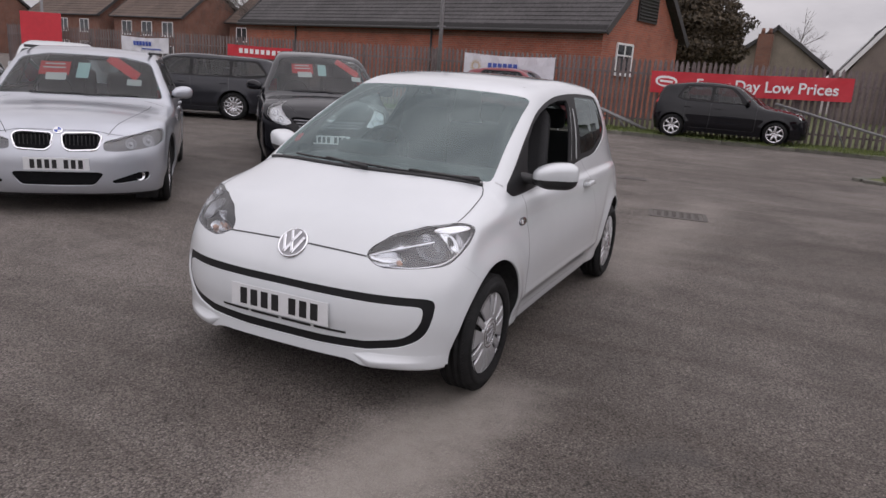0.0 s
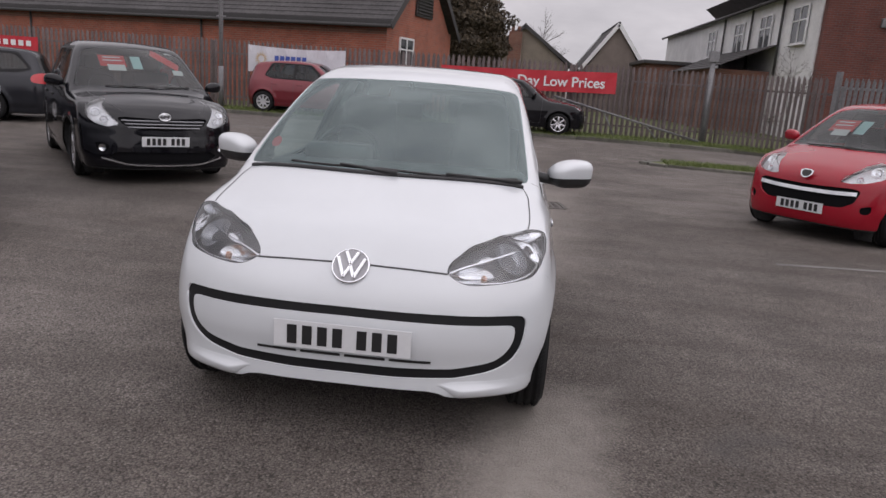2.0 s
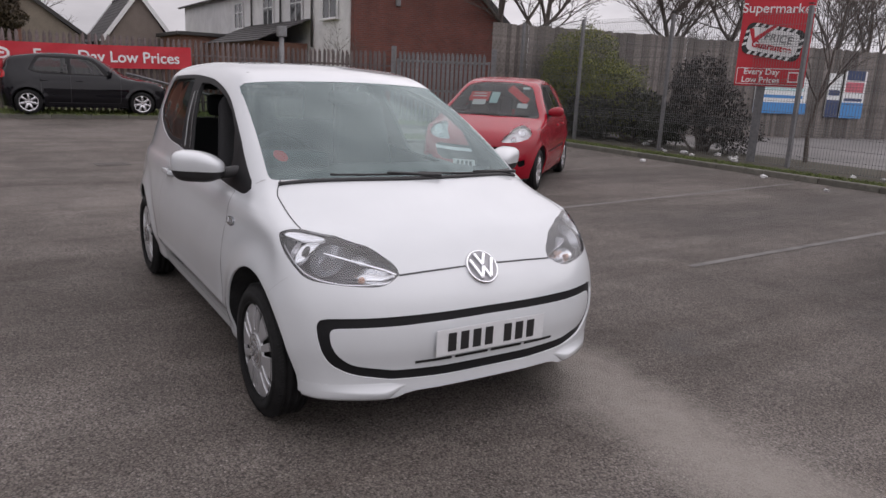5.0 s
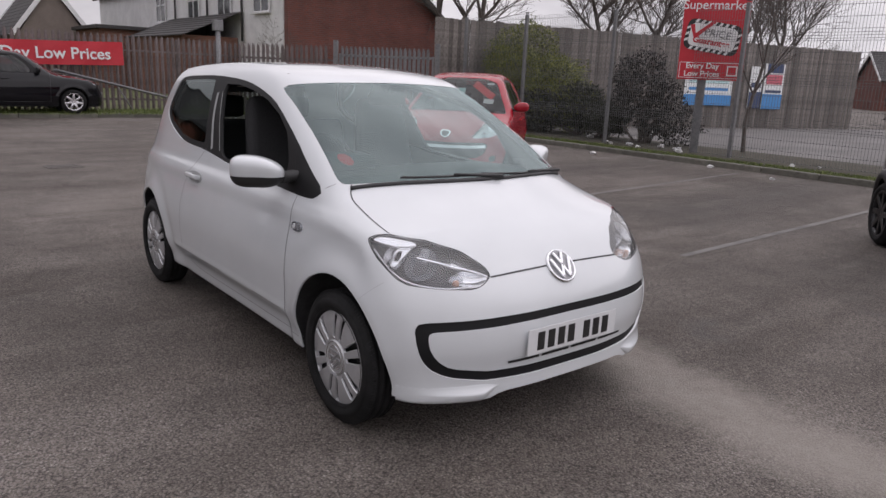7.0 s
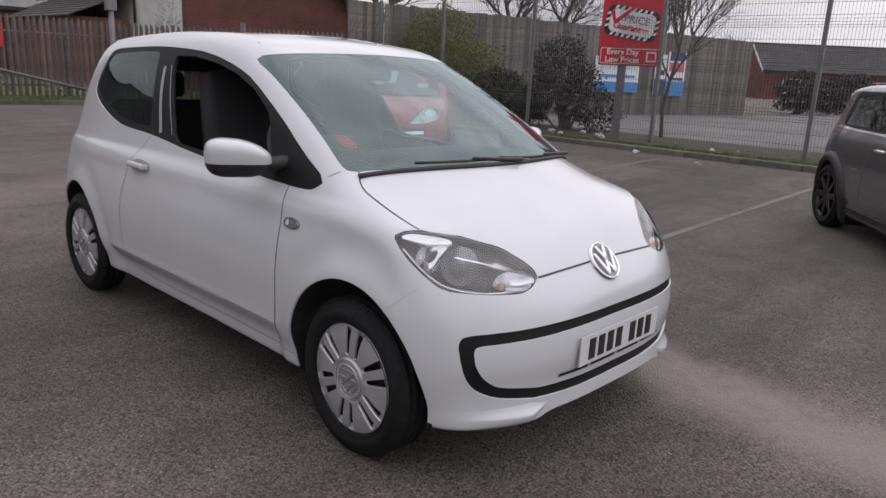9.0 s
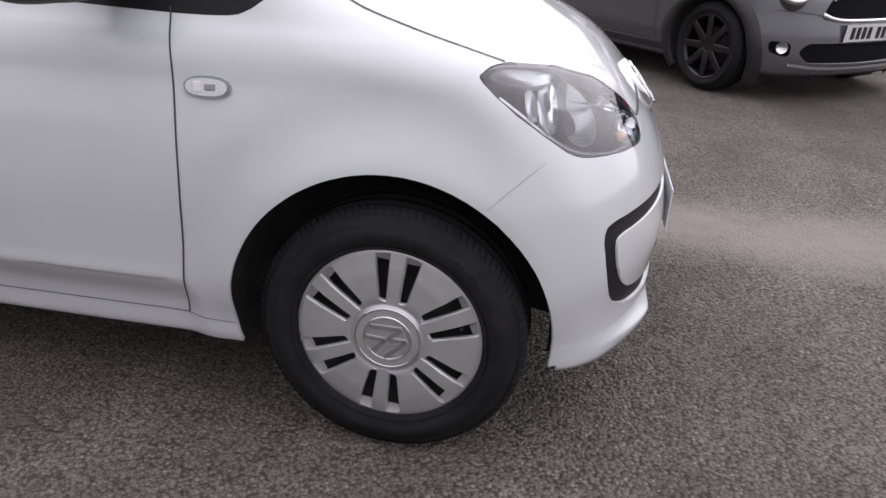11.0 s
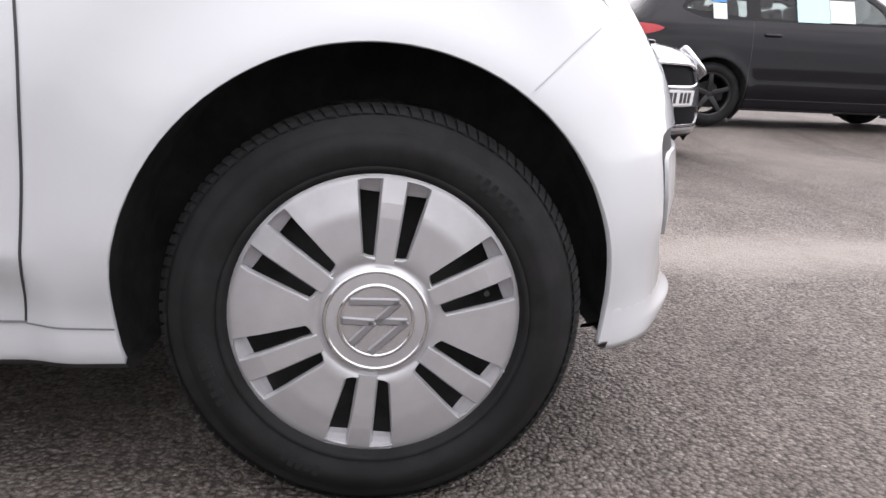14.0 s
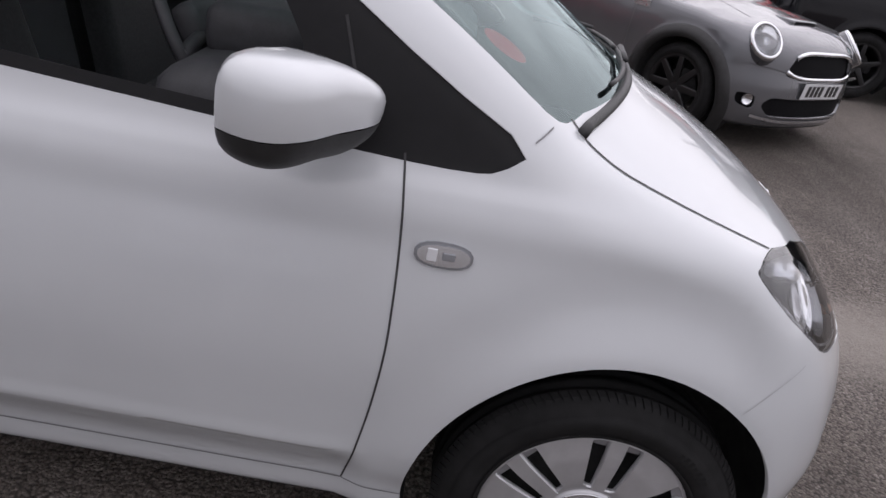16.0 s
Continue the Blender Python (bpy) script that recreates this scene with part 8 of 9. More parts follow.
def roof_slope(length, run, rise, mat, courses):
    """One pitch of a tiled roof: stepped courses, rising along +y from the eave at y = 0."""
    b = bmesh.new()
    for i in range(courses):
        y1, y2 = run * i / courses, run * (i + 1) / courses + 0.04
        z1, z2 = rise * i / courses, rise * (i + 1) / courses + 0.04 * rise / run
        v = [b.verts.new(q) for q in ((0, y1, z1), (length, y1, z1), (length, y2, z2), (0, y2, z2), (0, y1, z1 + 0.05), (length, y1, z1 + 0.05), (length, y2, z2 + 0.015), (0, y2, z2 + 0.015))]
        for f in ((0, 1, 5, 4), (4, 5, 6, 7), (1, 2, 6, 5), (3, 0, 4, 7), (0, 3, 2, 1)):
            b.faces.new([v[k] for k in f])
    return b


def gabled(name, label, origin, turn, length, depth, eave, ridge, wall, roof, courses=14, over=0.25, barge=None, z0=0.15):
    """A gabled building: x along the eaves, y into depth, gables at both ends."""
    h = thing(name, label, "building", Matrix.Translation((origin[0], origin[1], z0)) @ Matrix.Rotation(turn, 4, "Z"))
    b = box(length, 0.25, eave, length / 2, 0.125, eave / 2)
    part("wall", b, wall, h)
    part("wall", box(length, 0.25, eave, length / 2, depth - 0.125, eave / 2), wall, h)
    for x in (0.0, length - 0.25):
        g = prism([(0.25, 0), (depth - 0.25, 0), (depth - 0.25, eave), (depth / 2, ridge - 0.06), (0.25, eave)], 0.25)
        bmesh.ops.transform(g, matrix=Matrix(((0, 0, 1, x), (1, 0, 0, 0), (0, 1, 0, 0), (0, 0, 0, 1))), verts=g.verts)
        bmesh.ops.recalc_face_normals(g, faces=g.faces[:])
        part("gable_wall", g, wall, h)
    rise = ridge - eave
    s = over / (depth / 2) * rise
    roof_part(roof_slope(length + 2 * over, depth / 2 + over, rise + s, roof, courses), roof, h, "", False, Matrix.Translation((-over, -over, eave - s + 0.06)))
    roof_part(roof_slope(length + 2 * over, depth / 2 + over, rise + s, roof, courses), roof, h, "", False, Matrix.Translation((length + over, depth + over, eave - s + 0.06)) @ Matrix.Rotation(math.pi, 4, "Z"))
    part("ridge_tile", rod((-over, depth / 2, ridge + 0.09), (length + over, depth / 2, ridge + 0.09), 0.09, None, 8), roof, h, "", True)
    part("gutter", rod((-over, -over - 0.03, eave - s + 0.03), (length + over, -over - 0.03, eave - s + 0.03), 0.06, None, 8), dark_wood, h, "", True)
    if barge:
        ln = math.hypot(depth / 2 + over, rise + s)
        a = math.atan2(rise + s, depth / 2 + over)
        for x in (-over, length + over):
            for sgn in (1, -1):
                q = box(0.04, ln, 0.22, 0, ln / 2, 0)
                mm = Matrix.Translation((x, -over if sgn > 0 else depth + over, eave - s + 0.02)) @ (Matrix() if sgn > 0 else Matrix.Rotation(math.pi, 4, "Z")) @ Matrix.Rotation(a, 4, "X")
                part("barge_board", q, barge, h, "", False, mm)
    return h


# long brick building behind the fence: eaves towards the lot, gable to the right
AXIS = math.atan2(-4.9, 18.5)
LONG = 20.0
bx, by = -4.07 - math.cos(AXIS) * LONG, 21.3 - math.sin(AXIS) * LONG
hall = gabled("brick_hall", "long red brick building with a low grey tiled roof", (bx, by), AXIS, LONG, 6.0, 3.1, 5.7, red_brick, roof_tile, 18, 0.3, dark_wood)
side_turn = Matrix.Rotation(math.pi / 2, 4, "Z")
window(hall, Matrix.Translation((LONG + 0.03, 1.6, 2.1)) @ side_turn, 1.15, 1.0, 1, 1)
part("louvre", box(0.08, 1.5, 1.1, LONG + 0.04, 3.0, 4.0, 0.01), dark_wood, hall, "dark louvred panel in the gable")
for i in range(9):
    part("louvre_slat", box(0.05, 1.4, 0.05, LONG + 0.09, 3.0, 3.55 + i * 0.11, 0.0, None, Matrix.Rotation(radians(35), 4, "Y")), black_plastic, hall)
part("fascia", box(LONG + 0.6, 0.03, 0.2, LONG / 2, -0.3, 2.96), dark_wood, hall)
part("soffit_band", box(LONG, 0.02, 0.15, LONG / 2, -0.012, 2.7), brown_brick, hall)
for x in (4.0, 12.5):
    part("downpipe", rod((x, -0.08, 0), (x, -0.08, 2.9), 0.04), dark_wood, hall, "", True)

# house with a brick gable and white weatherboarded front
HX, HY = 10.68, 23.8
house = thing("brick_house", "house with a dark brick gable and white weatherboarded front wall", "building", Matrix.Translation((HX, HY, 0.15)))
g = prism([(0, 0), (7.4, 0), (7.4, 3.55), (2.6, 7.4), (0, 5.5)], 0.3)
bmesh.ops.transform(g, matrix=Matrix(((1, 0, 0, 0), (0, 0, 1, 0), (0, 1, 0, 0), (0, 0, 0, 1))), verts=g.verts)
bmesh.ops.recalc_face_normals(g, faces=g.faces[:])
part("gable_wall", g, dark_brick, house)
part("front_wall", box(0.28, 28.0, 5.4, 0.16, 14.3, 2.7), dark_brick, house)
for i in range(34):
    part("weatherboard", box(0.05, 27.9, 0.165, -0.0, 14.3, 0.1 + i * 0.158, 0.0, None, Matrix.Rotation(radians(-8), 4, "Y")), white_board, house)
b = roof_slope(29.0, 3.2, 0.9, roof_tile, 16)
roof_part(b, roof_tile, house, "", False, Matrix.Translation((-0.35, 28.7, 5.3)) @ Matrix.Rotation(-math.pi / 2, 4, "Z"))
b = roof_slope(29.0, 5.4, 4.3, roof_tile, 24)
roof_part(b, roof_tile, house, "", False, Matrix.Translation((7.9, -0.3, 3.2)) @ Matrix.Rotation(math.pi / 2, 4, "Z"))
ln = math.hypot(5.4, 4.3)
part("barge_board", box(ln, 0.05, 0.24, 0, 0, 0), dark_wood, house, "", False, Matrix.Translation((5.2, -0.3, 5.35)) @ Matrix.Rotation(math.atan2(4.3, 5.4), 4, "Y"))
part("gutter", rod((-0.36, -0.2, 5.32), (-0.36, 28.5, 5.32), 0.07), dark_wood, house, "", True)
part("wall_lamp", box(0.2, 0.12, 0.3, 1.9, -0.05, 4.2, 0.03), steel_grey, house)
face_w = Matrix.Rotation(-math.pi / 2, 4, "Z")
for y in (2.2, 6.1, 10.0, 15.0):
    window(house, Matrix.Translation((-0.09, y, 4.2)) @ face_w, 1.5, 1.35, 1, 1)
for y in (4.1, 8.1, 12.6):
    part("downpipe", rod((-0.12, y, 2.4), (-0.12, y, 5.3), 0.05), dark_wood, house, "", True)
porch = thing("brick_porch", "brick porch with a dark lean-to roof", "building", Matrix.Translation((8.2, 28.5, 0.15)))
part("wall", box(2.4, 8.0, 2.55, 1.2, 4.0, 1.27), brown_brick, porch)
roof_part(roof_slope(9.0, 2.6, 1.1, roof_tile, 8), roof_tile, porch, "", False, Matrix.Translation((-0.15, 8.5, 2.5)) @ Matrix.Rotation(-math.pi / 2, 4, "Z"))
ut = thing("brick_shed", "low brick outbuilding with a dark flat roof", "building", Matrix.Translation((6.9, 36.5, 0.15)))
part("wall", box(3.2, 5.0, 2.9, 1.6, 2.5, 1.45), brown_brick, ut)
roof_part(box(3.6, 5.4, 0.18, 1.6, 2.5, 2.98, 0.02), dark_wood, ut)

# rendered gable with white barge boards
gabled("gable_house", "small rendered house gable with white barge boards", (7.75, 42.0), math.pi / 2, 9.0, 3.7, 2.7, 5.2, render_grey, roof_tile, 12, 0.2, upvc_white)
gabled("cream_house", "distant cream rendered house with a tiled gable", (3.4, 46.0), math.pi / 2, 9.0, 6.0, 2.9, 5.1, render_cream, roof_tile, 12, 0.25, dark_wood)
chim = thing("chimney_stack", "brick chimney stack on a distant house", "chimney", Matrix.Translation((-0.2, 45.7, 0.15)))
part("brick_shaft", box(0.85, 0.6, 4.7, 0, 0, 2.35, 0.02), brown_brick, chim)
for i in (-0.2, 0.2):
    part("chimney_pot", rod((i, 0, 4.7), (i, 0, 5.05), 0.12, 0.1, 12), brown_brick, chim, "", True)
for i, (x, y, ln, tn) in enumerate(((-82, 42, 12, -0.12), (-66, 45, 11, -0.12), (-53.5, 44, 9, -0.1), (-43, 47, 8, -0.15), (-33, 52, 9, -0.1))):
    hs = gabled("terrace_house", "distant brown brick house with a brown tiled roof", (x, y), tn, ln, 7.0, 4.3, 7.0, brown_brick, roof_brown, 12, 0.3, dark_wood, 0.0)
    for k in range(3):
        window(hs, Matrix.Translation((ln * (0.2 + 0.3 * k), -0.04, 3.2)), 1.3, 1.1, 1, 0)
        window(hs, Matrix.Translation((ln * (0.2 + 0.3 * k), -0.04, 1.2)), 1.4, 1.2, 1, 0)
for x, y, ln, tn in ((64, 23, 12, -0.9), (70, 9, 11, -1.1), (68, -14, 12, -1.3), (54, 33, 10, -0.7)):
    hs = gabled("suburban_house", "distant brick house with a dark tiled roof beyond the side road", (x, y), tn, ln, 7.0, 2.7, 4.9, dark_brick, roof_tile, 12, 0.3, upvc_white, 0.0)
    for k in range(3):
        window(hs, Matrix.Translation((ln * (0.2 + 0.3 * k), -0.04, 1.3)), 1.5, 1.2, 1, 0)


def timber_fence(points, height, board=0.14):
    f = thing("timber_fence", "tall weathered grey close-board timber fence", "fence")
    me = None
    for (x1, y1), (x2, y2) in zip(points, points[1:]):
        ln, a = math.hypot(x2 - x1, y2 - y1), math.atan2(y2 - y1, x2 - x1)
        for i in range(int(ln / board)):
            s = (i + 0.5) * board
            if me is None:
                ob = part("board", box(board + 0.012, 0.022, height, 0, 0, height / 2, 0.004), timber_grey, f)
                me = ob.data
            else:
                ob = part("board", me, timber_grey, f)
            ob.matrix_basis = Matrix.Translation((x1 + math.cos(a) * s, y1 + math.sin(a) * s + (0.012 if i % 2 else 0), 0.04 + random.uniform(-0.03, 0.02))) @ Matrix.Rotation(a, 4, "Z") @ Matrix.Rotation(random.uniform(-0.006, 0.006), 4, "Y")
        for z in (0.4, height * 0.55, height - 0.3):
            part("rail", box(ln, 0.06, 0.09, ln / 2, 0.06, z), timber_grey, f, "", False, Matrix.Translation((x1, y1, 0.04)) @ Matrix.Rotation(a, 4, "Z"))
    return f


timber_fence([(10.6, 14.35), (29.4, 10.61)], 3.02)
poster_navy = material("poster_navy", (0.03, 0.05, 0.12), 0.5, vary=0.2, grain=6)
poster_pink = material("poster_pink", (0.55, 0.12, 0.16), 0.5, vary=0.3, grain=5)
for s, w_, z1, z2, bands in ((0.4714, 2.3, 0.82, 2.05, ((0.0, 0.3, poster_blue), (0.42, 0.5, poster_blue), (0.62, 0.9, sticker_cyan))), (0.575, 0.62, 0.75, 2.25, ((0.0, 0.4, poster_navy), (0.5, 0.62, poster_navy))), (0.616, 1.05, 0.74, 2.38, ((0.0, 0.33, poster_blue), (0.36, 0.42, poster_navy), (0.55, 0.76, poster_pink), (0.8, 1.0, poster_navy)))):
    x, y = 10.6 + 22.4 * s, 14.35 - 4.45 * s
    m = Matrix.Translation((x, y - 0.08, z1)) @ Matrix.Rotation(math.atan2(-4.45, 22.4), 4, "Z")
    t = thing("poster", "blue and white poster board on the timber fence", "poster", m)
    h_ = z2 - z1
    part("board", box(w_, 0.03, h_, 0, 0, h_ / 2, 0.005), sticker_white, t)
    for a, b, mt in bands:
        part("printed_band", box(w_ * (1.0 if a == 0 else 0.82), 0.01, h_ * (b - a), 0, -0.018, h_ * (a + b) / 2), mt, t)


# ---- plants ----
bark = material("grey_bark", (0.10, 0.085, 0.075), 0.95, vary=0.3, grain=30, bump=0.5)



def tube_mesh(name, segments, sides=5):
    """Tapered tubes from (a, b, ra, rb) as one mesh."""
    v, f = [], []
    ring = [(math.cos(2 * math.pi * i / sides), math.sin(2 * math.pi * i / sides)) for i in range(sides)]
    for a, b, ra, rb in segments:
        d = (b - a).normalized()
        u = d.orthogonal().normalized()
        w = d.cross(u)
        k = len(v)
        for p, r in ((a, ra), (b, rb)):
            v.extend(tuple(p + (u * c + w * s) * r) for c, s in ring)
        f.extend((k + i, k + (i + 1) % sides, k + sides + (i + 1) % sides, k + sides + i) for i in range(sides))
    me = bpy.data.meshes.new(name)
    me.from_pydata(v, [], f)
    me.polygons.foreach_set("use_smooth", [True] * len(me.polygons))
    return me


def bare_tree(x, y, height, seed, label, mat=None, levels=5, spread=0.55, trunk_r=None):
    """A leafless tree: a tapered trunk, limbs, and a fine net of twigs."""
    rng = random.Random(seed)
    t = thing("bare_tree", label, "tree", Matrix.Translation((x, y, 0.1)), "trees")
    big, fine = [], []
    r0 = trunk_r or height * 0.022

    def grow(p, d, ln, r, level):
        n = 3 if level < 3 else 2
        for i in range(n):
            d2 = (d + Vector((rng.gauss(0, 0.1), rng.gauss(0, 0.1), rng.gauss(0.03, 0.06)))).normalized()
            q = p + d2 * ln / n
            r2 = r * 0.86
            (big if level < 2 else fine).append((p, q, r, r2))
            p, d, r = q, d2, r2
            if level < levels and (level > 0 or i > 0):
                for _ in range(rng.choice((1, 2)) if level < levels - 1 else 2):
                    s = Vector((rng.gauss(0, 1), rng.gauss(0, 1), rng.gauss(0.25, 0.5))).normalized()
                    grow(p, (d * (1 - spread) + s * spread).normalized(), ln * rng.uniform(0.5, 0.72), r * 0.6, level + 1)
        if level < levels:
            grow(p, d, ln * 0.7, r * 0.85, level + 1)

    grow(Vector((0, 0, 0)), Vector((0, 0, 1)), height * 0.42, r0, 0)
    part("trunk", tube_mesh("trunk", big, 7), mat or bark, t)
    part("crown", tube_mesh("crown", [(a, b, max(ra, 0.004), max(rb, 0.003)) for a, b, ra, rb in fine], 4), mat or bark, t, "net of bare twigs")
    return t


def leaf_crown(name, blobs, count, size, seed, squash=1.0):
    """Many small leaves on uneven clumps; blobs are (x, y, z, rx, ry, rz)."""
    rng = np.random.RandomState(seed)
    b = np.array(blobs, float)
    vol = b[:, 3] * b[:, 4] * b[:, 5]
    k = rng.choice(len(b), count, p=vol / vol.sum())
    d = rng.normal(size=(count, 3))
    d /= np.linalg.norm(d, axis=1)[:, None]
    r = rng.uniform(0.35, 1.0, count) ** 0.4
    bump = 1 + 0.16 * np.sin(d[:, 0] * 7 + k) * np.sin(d[:, 1] * 6 + 2 * k) + 0.12 * np.sin(d[:, 2] * 9 + k)
    p = b[k, :3] + d * b[k, 3:] * (r * bump)[:, None]
    u = rng.normal(size=(count, 3)) + d * 0.3
    u /= np.linalg.norm(u, axis=1)[:, None]
    w = np.cross(u, d + rng.normal(size=(count, 3)) * 0.6)
    w /= np.linalg.norm(w, axis=1)[:, None]
    s = size * rng.uniform(0.6, 1.3, count)[:, None]
    v = np.stack([p - u * s, p + w * s * 0.45, p + u * s, p - w * s * 0.45], 1).reshape(-1, 3)
    me = bpy.data.meshes.new(name)
    me.from_pydata([tuple(q) for q in v], [], [(4 * i, 4 * i + 1, 4 * i + 2, 4 * i + 3) for i in range(count)])
    return me


def leaf_material(name, a, b_):
    m = bpy.data.materials.new(name)
    m.use_nodes = True
    n, l = m.node_tree.nodes, m.node_tree.links
    p = n["Principled BSDF"]
    p.inputs["Roughness"].default_value = 0.7
    g = n.new("ShaderNodeNewGeometry")
    r = n.new("ShaderNodeValToRGB")
    r.color_ramp.elements[0].color, r.color_ramp.elements[1].color = (*a, 1), (*b_, 1)
    l.new(g.outputs["Random Per Island"], r.inputs["Fac"])
    t = n.new("ShaderNodeTexNoise")
    t.inputs["Scale"].default_value = 1.2
    c = n.new("ShaderNodeTexCoord")
    l.new(c.outputs["Object"], t.inputs["Vector"])
    k = n.new("ShaderNodeMapRange")
    k.inputs["To Min"].default_value, k.inputs["To Max"].default_value = 0.6, 1.35
    l.new(t.outputs["Fac"], k.inputs["Value"])
    x = n.new("ShaderNodeMixRGB")
    x.blend_type, x.inputs["Fac"].default_value = "MULTIPLY", 1
    l.new(r.outputs["Color"], x.inputs["Color1"])
    l.new(k.outputs["Result"], x.inputs["Color2"])
    l.new(x.outputs["Color"], p.inputs["Base Color"])
    return m


leaf_dark = leaf_material("dark_evergreen_leaf", (0.03, 0.023, 0.014), (0.095, 0.068, 0.038))
leaf_yellow = leaf_material("yellow_green_leaf", (0.03, 0.045, 0.008), (0.20, 0.21, 0.025))
leaf_olive = leaf_material("dark_olive_leaf", (0.010, 0.013, 0.008), (0.035, 0.036, 0.018))
leaf_brown = leaf_material("brown_winter_leaf", (0.012, 0.010, 0.009), (0.035, 0.029, 0.026))


def bush(name, label, x, y, blobs, count, size, mat, seed, category="shrub", z=0.08, stems=7):
    t = thing(name, label, category, Matrix.Translation((x, y, z)), "shrubs and trees")
    rng = random.Random(seed)
    seg = []
    for i in range(stems):
        bl = blobs[rng.randrange(len(blobs))]
        a, q = Vector((rng.gauss(0, 0.1), rng.gauss(0, 0.1), 0)), Vector(bl[:3])
        mid = (a + q) / 2 + Vector((rng.gauss(0, 0.08), rng.gauss(0, 0.08), 0))
        seg += [(a, mid, 0.035, 0.025), (mid, q, 0.025, 0.012)]
        for _ in range(4):
            e = q + Vector((rng.gauss(0, bl[3] * 0.5), rng.gauss(0, bl[4] * 0.5), rng.gauss(0, bl[5] * 0.5)))
            seg.append((mid.lerp(q, rng.random()), e, 0.01, 0.004))
    part("trunk", tube_mesh("trunk", seg, 5), bark, t)
    part("crown", leaf_crown("crown", blobs, count, size, seed), mat, t)
    return t


bush("evergreen_tree", "dense dark brown-green evergreen tree behind the fence", -2.45, 30.0, [(0, 0, 2.6, 2.1, 1.9, 1.7), (0.3, 0, 3.9, 1.85, 1.7, 1.3), (-0.7, 0, 3.8, 1.4, 1.4, 1.2), (0.9, 0.2, 3.0, 1.3, 1.3, 1.3), (-0.1, 0, 4.7, 1.1, 1.1, 0.6), (-1.5, 0, 3.2, 1.3, 1.3, 1.5)], 56000, 0.085, leaf_dark, 3, "tree", 0.15, 14)
bush("conifer_shrub", "broad yellow-green conifer shrub behind the mesh fence", 12.55, 12.0, [(0, 0.6, 1.5, 1.1, 1.2, 1.35), (0.1, -0.5, 1.05, 1.0, 1.0, 1.0), (0.0, 1.3, 1.3, 1.0, 0.9, 1.25), (0.1, -1.3, 0.65, 0.8, 0.8, 0.6)], 46000, 0.034, leaf_yellow, 5)
bush("dark_shrub", "dark olive shrub against the timber fence", 12.4, 10.4, [(0, 0, 0.7, 0.6, 0.9, 0.6), (0, -0.8, 0.5, 0.5, 0.7, 0.45), (-0.5, 1.2, 0.6, 0.5, 1.0, 0.6)], 12000, 0.05, leaf_olive, 6)
bush("winter_shrub", "sparse brown winter shrub behind the mesh fence", 12.3, 8.2, [(0, 0.2, 1.2, 0.6, 0.8, 0.9), (0.1, -0.4, 0.8, 0.5, 0.6, 0.7), (0, 0.6, 1.5, 0.4, 0.45, 0.55), (0, -0.9, 0.5, 0.5, 0.6, 0.5), (0.1, 0.9, 0.7, 0.3, 0.5, 0.6), (0, -0.1, 1.9, 0.25, 0.3, 0.3)], 7000, 0.042, leaf_brown, 7, "shrub", 0.08, 16)
bush("garden_hedge", "dark brown garden hedge beyond the side road", 34.0, 10.0, [(0, 0, 0.9, 1.6, 1.0, 1.0), (2.6, -0.4, 0.8, 1.6, 1.0, 0.9), (5.0, -0.8, 1.0, 1.5, 1.0, 1.1)], 8000, 0.08, leaf_brown, 17)
bush("low_shrub", "low dark shrub at the foot of the mesh fence", 12.2, 9.3, [(0, 0, 0.45, 0.5, 0.6, 0.4)], 3500, 0.045, leaf_olive, 8)
for i, (x, y, h) in enumerate(((13.2, 17.6, 7.5), (17.0, 19.5, 8.5), (20.5, 17.0, 7.5), (25.0, 18.5, 8.5), (30.0, 15.0, 7.5), (36.0, 18.0, 8.0))):
    bare_tree(x, y, h, 20 + i, "tall leafless tree behind the timber fence", None, 5, 0.5)
bare_tree(12.6, 5.8, 4.4, 41, "slim young leafless tree with pale bark by the sign", bark, 4, 0.36, 0.05)
bare_tree(24.0, 4.0, 5.0, 43, "slim leafless street tree beyond the mesh fence", bark, 4, 0.5, 0.06)
bare_tree(1.5, 52.0, 6.2, 45, "distant leafless tree between the houses", bark, 4, 0.55)
bare_tree(-37.0, 44.0, 8.5, 47, "distant leafless tree among the brick houses", bark, 5, 0.55)
bare_tree(8.6, 60.0, 5.5, 48, "distant leafless tree behind the gable house", bark, 4, 0.55)
bare_tree(9.4, 22.0, 2.9, 50, "small leafless shrub in front of the house", bark, 4, 0.6, 0.025)

# litter and tufts on the soil strip
tuft_mat = leaf_material("grass_blade", (0.05, 0.085, 0.015), (0.16, 0.19, 0.05))


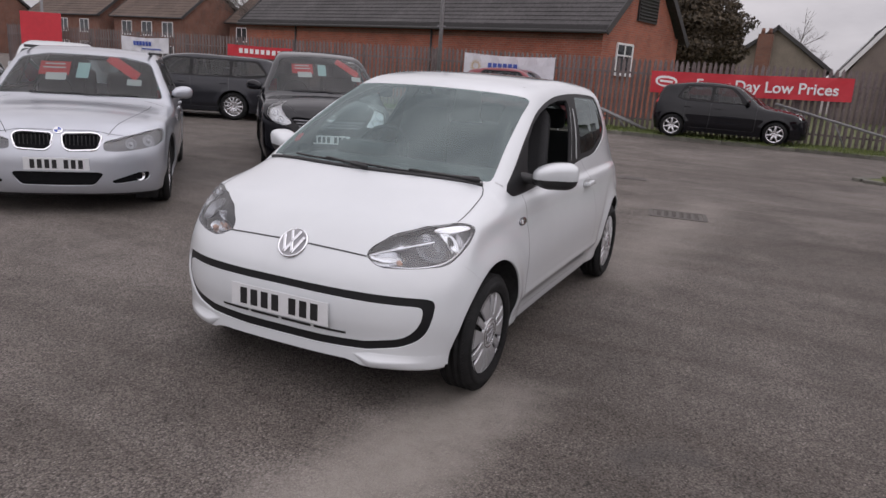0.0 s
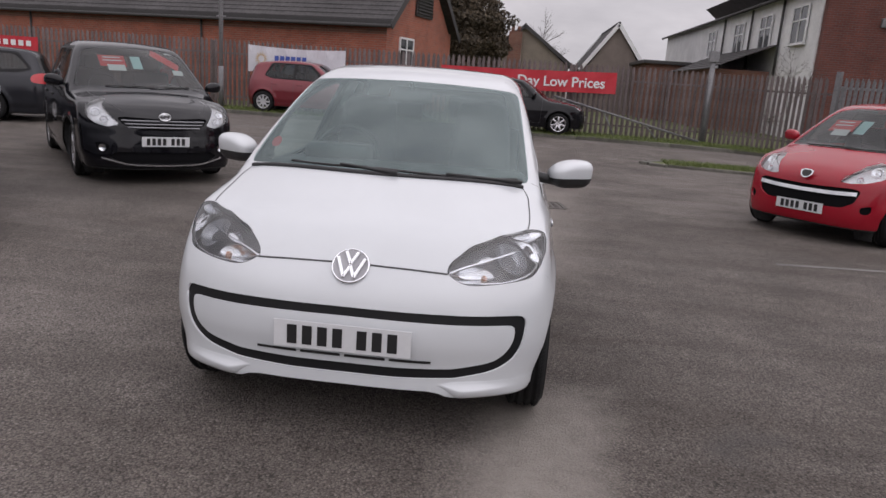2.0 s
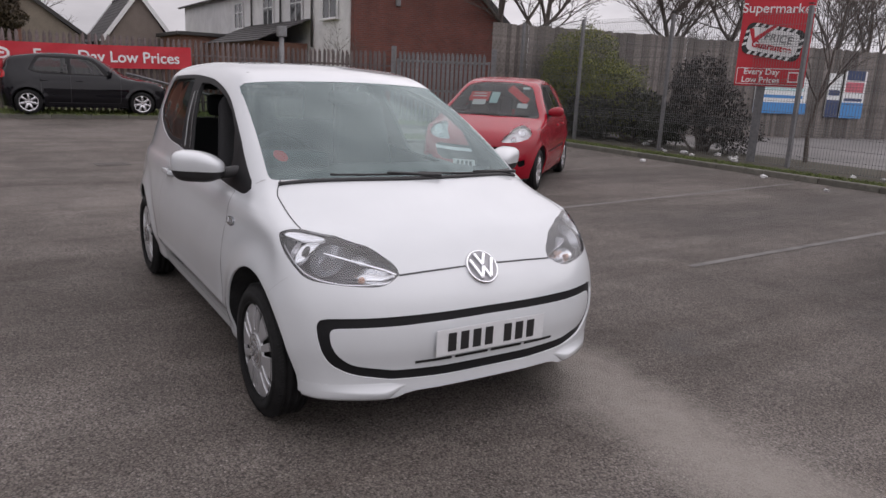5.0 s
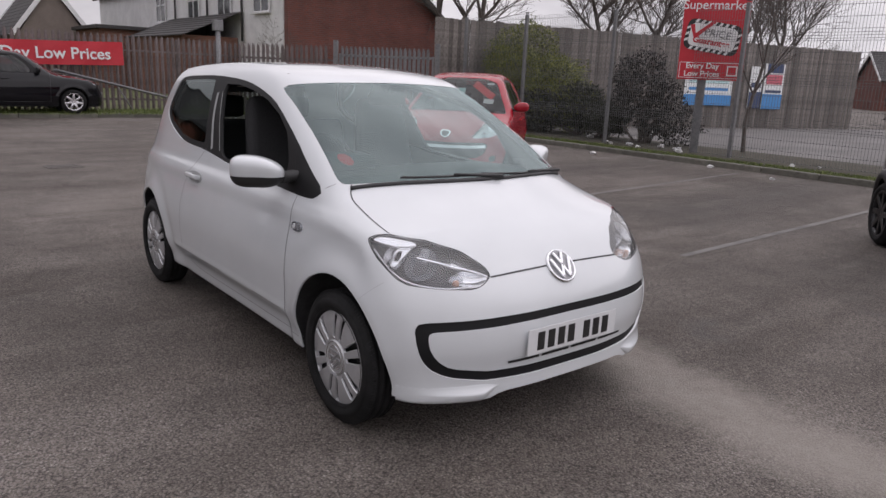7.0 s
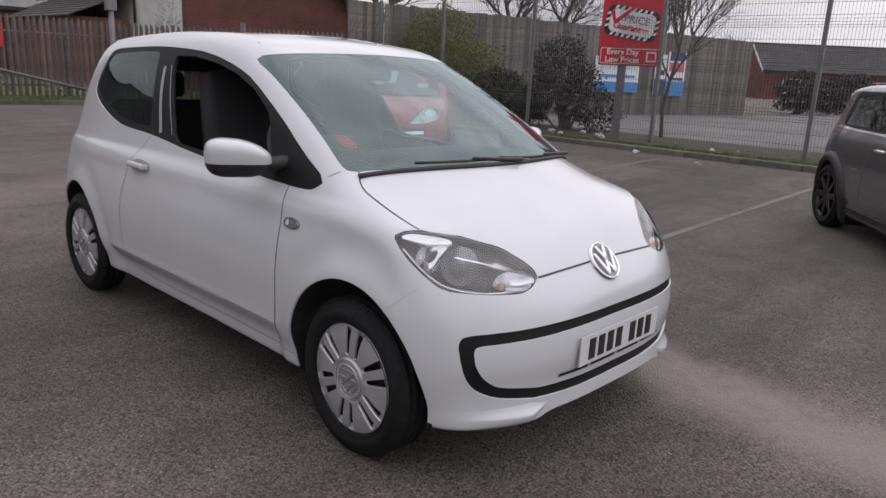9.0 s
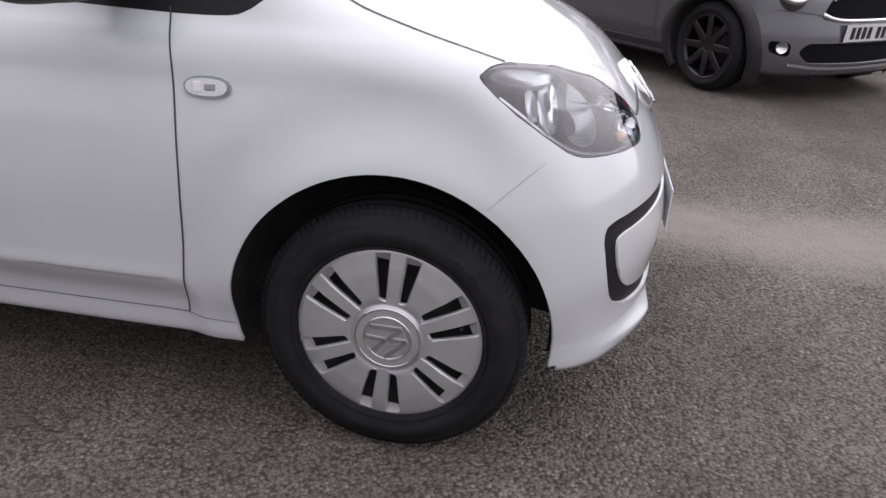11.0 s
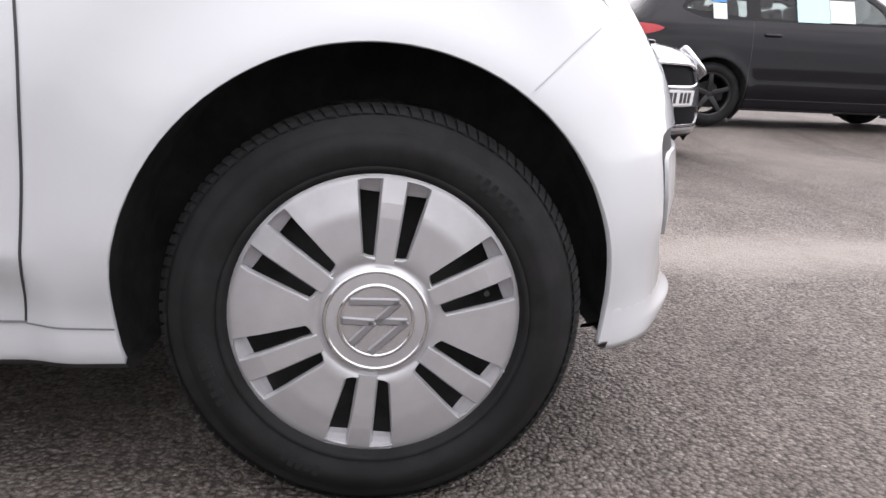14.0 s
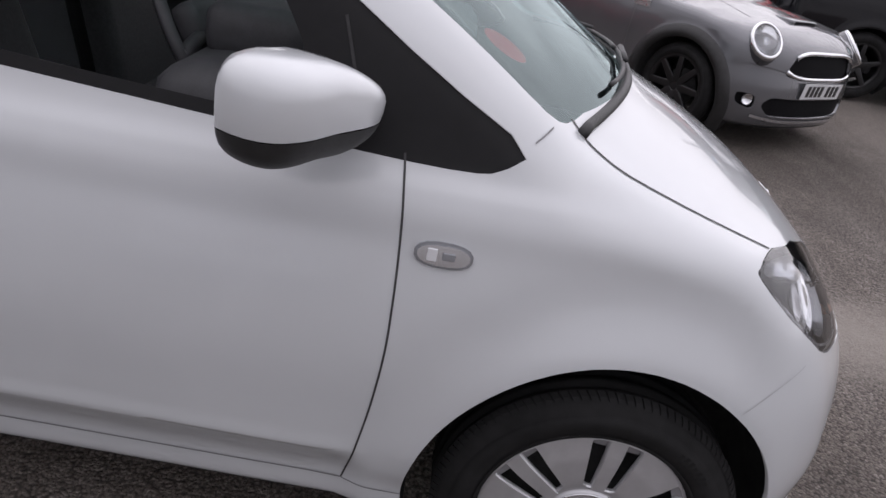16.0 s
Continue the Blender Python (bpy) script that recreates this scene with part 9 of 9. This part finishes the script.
def grass_blades(name, x1, y1, x2, y2, z, wide, count, tall, seed, label):
    rng = np.random.RandomState(seed)
    s = rng.uniform(0, 1, count)
    off = rng.uniform(-wide / 2, wide / 2, count)
    dx, dy = x2 - x1, y2 - y1
    ln = math.hypot(dx, dy)
    x, y = x1 + dx * s - dy / ln * off, y1 + dy * s + dx / ln * off
    a, h = rng.uniform(0, 2 * math.pi, count), tall * rng.uniform(0.4, 1.2, count)
    w = 0.006 + 0.004 * rng.uniform(size=count)
    lean = rng.normal(0, 0.5, (count, 2)) * h[:, None]
    v = np.stack([np.stack([x - np.cos(a) * w, y - np.sin(a) * w, np.full(count, z)], -1), np.stack([x + np.cos(a) * w, y + np.sin(a) * w, np.full(count, z)], -1), np.stack([x + lean[:, 0], y + lean[:, 1], z + h], -1)], 1).reshape(-1, 3)
    me = bpy.data.meshes.new(name)
    me.from_pydata([tuple(q) for q in v], [], [(3 * i, 3 * i + 1, 3 * i + 2) for i in range(count)])
    return single(name, me, tuft_mat, label, "grass", None, "", "stuff")


grass_blades("grass", -14, 17.6, 6.0, 17.5, 0.185, 1.9, 16000, 0.09, 1, "uneven winter grass along the palisade fence")
grass_blades("grass", 6.0, 17.3, 9.4, 14.0, 0.185, 1.6, 5000, 0.09, 4, "uneven winter grass by the gate")
grass_blades("grass", 3.6, 12.1, 9.6, 11.75, 0.073, 1.0, 7000, 0.07, 2, "short grass on the kerbed island")
grass_blades("grass", 10.35, 12.6, 10.55, -6.0, 0.083, 0.5, 12000, 0.05, 3, "mossy grass along the kerb under the mesh fence")
litter_mat = material("crumpled_litter", (0.55, 0.55, 0.55), 0.7, vary=0.2, grain=30)
for i in range(14):
    rng = random.Random(70 + i)
    b = bmesh.new()
    bmesh.ops.create_icosphere(b, subdivisions=2, radius=rng.uniform(0.03, 0.085))
    for v in b.verts:
        v.co *= 1 + rng.uniform(-0.35, 0.35)
        v.co.z *= 0.6
    single("litter", b, litter_mat, "crumpled pale litter on the soil under the fence", "litter", Matrix.Translation((rng.uniform(10.5, 12.0) if i < 11 else rng.uniform(9.0, 9.9), rng.uniform(3.2, 10.5), 0.11 if i < 11 else 0.02)), "litter by the fence")
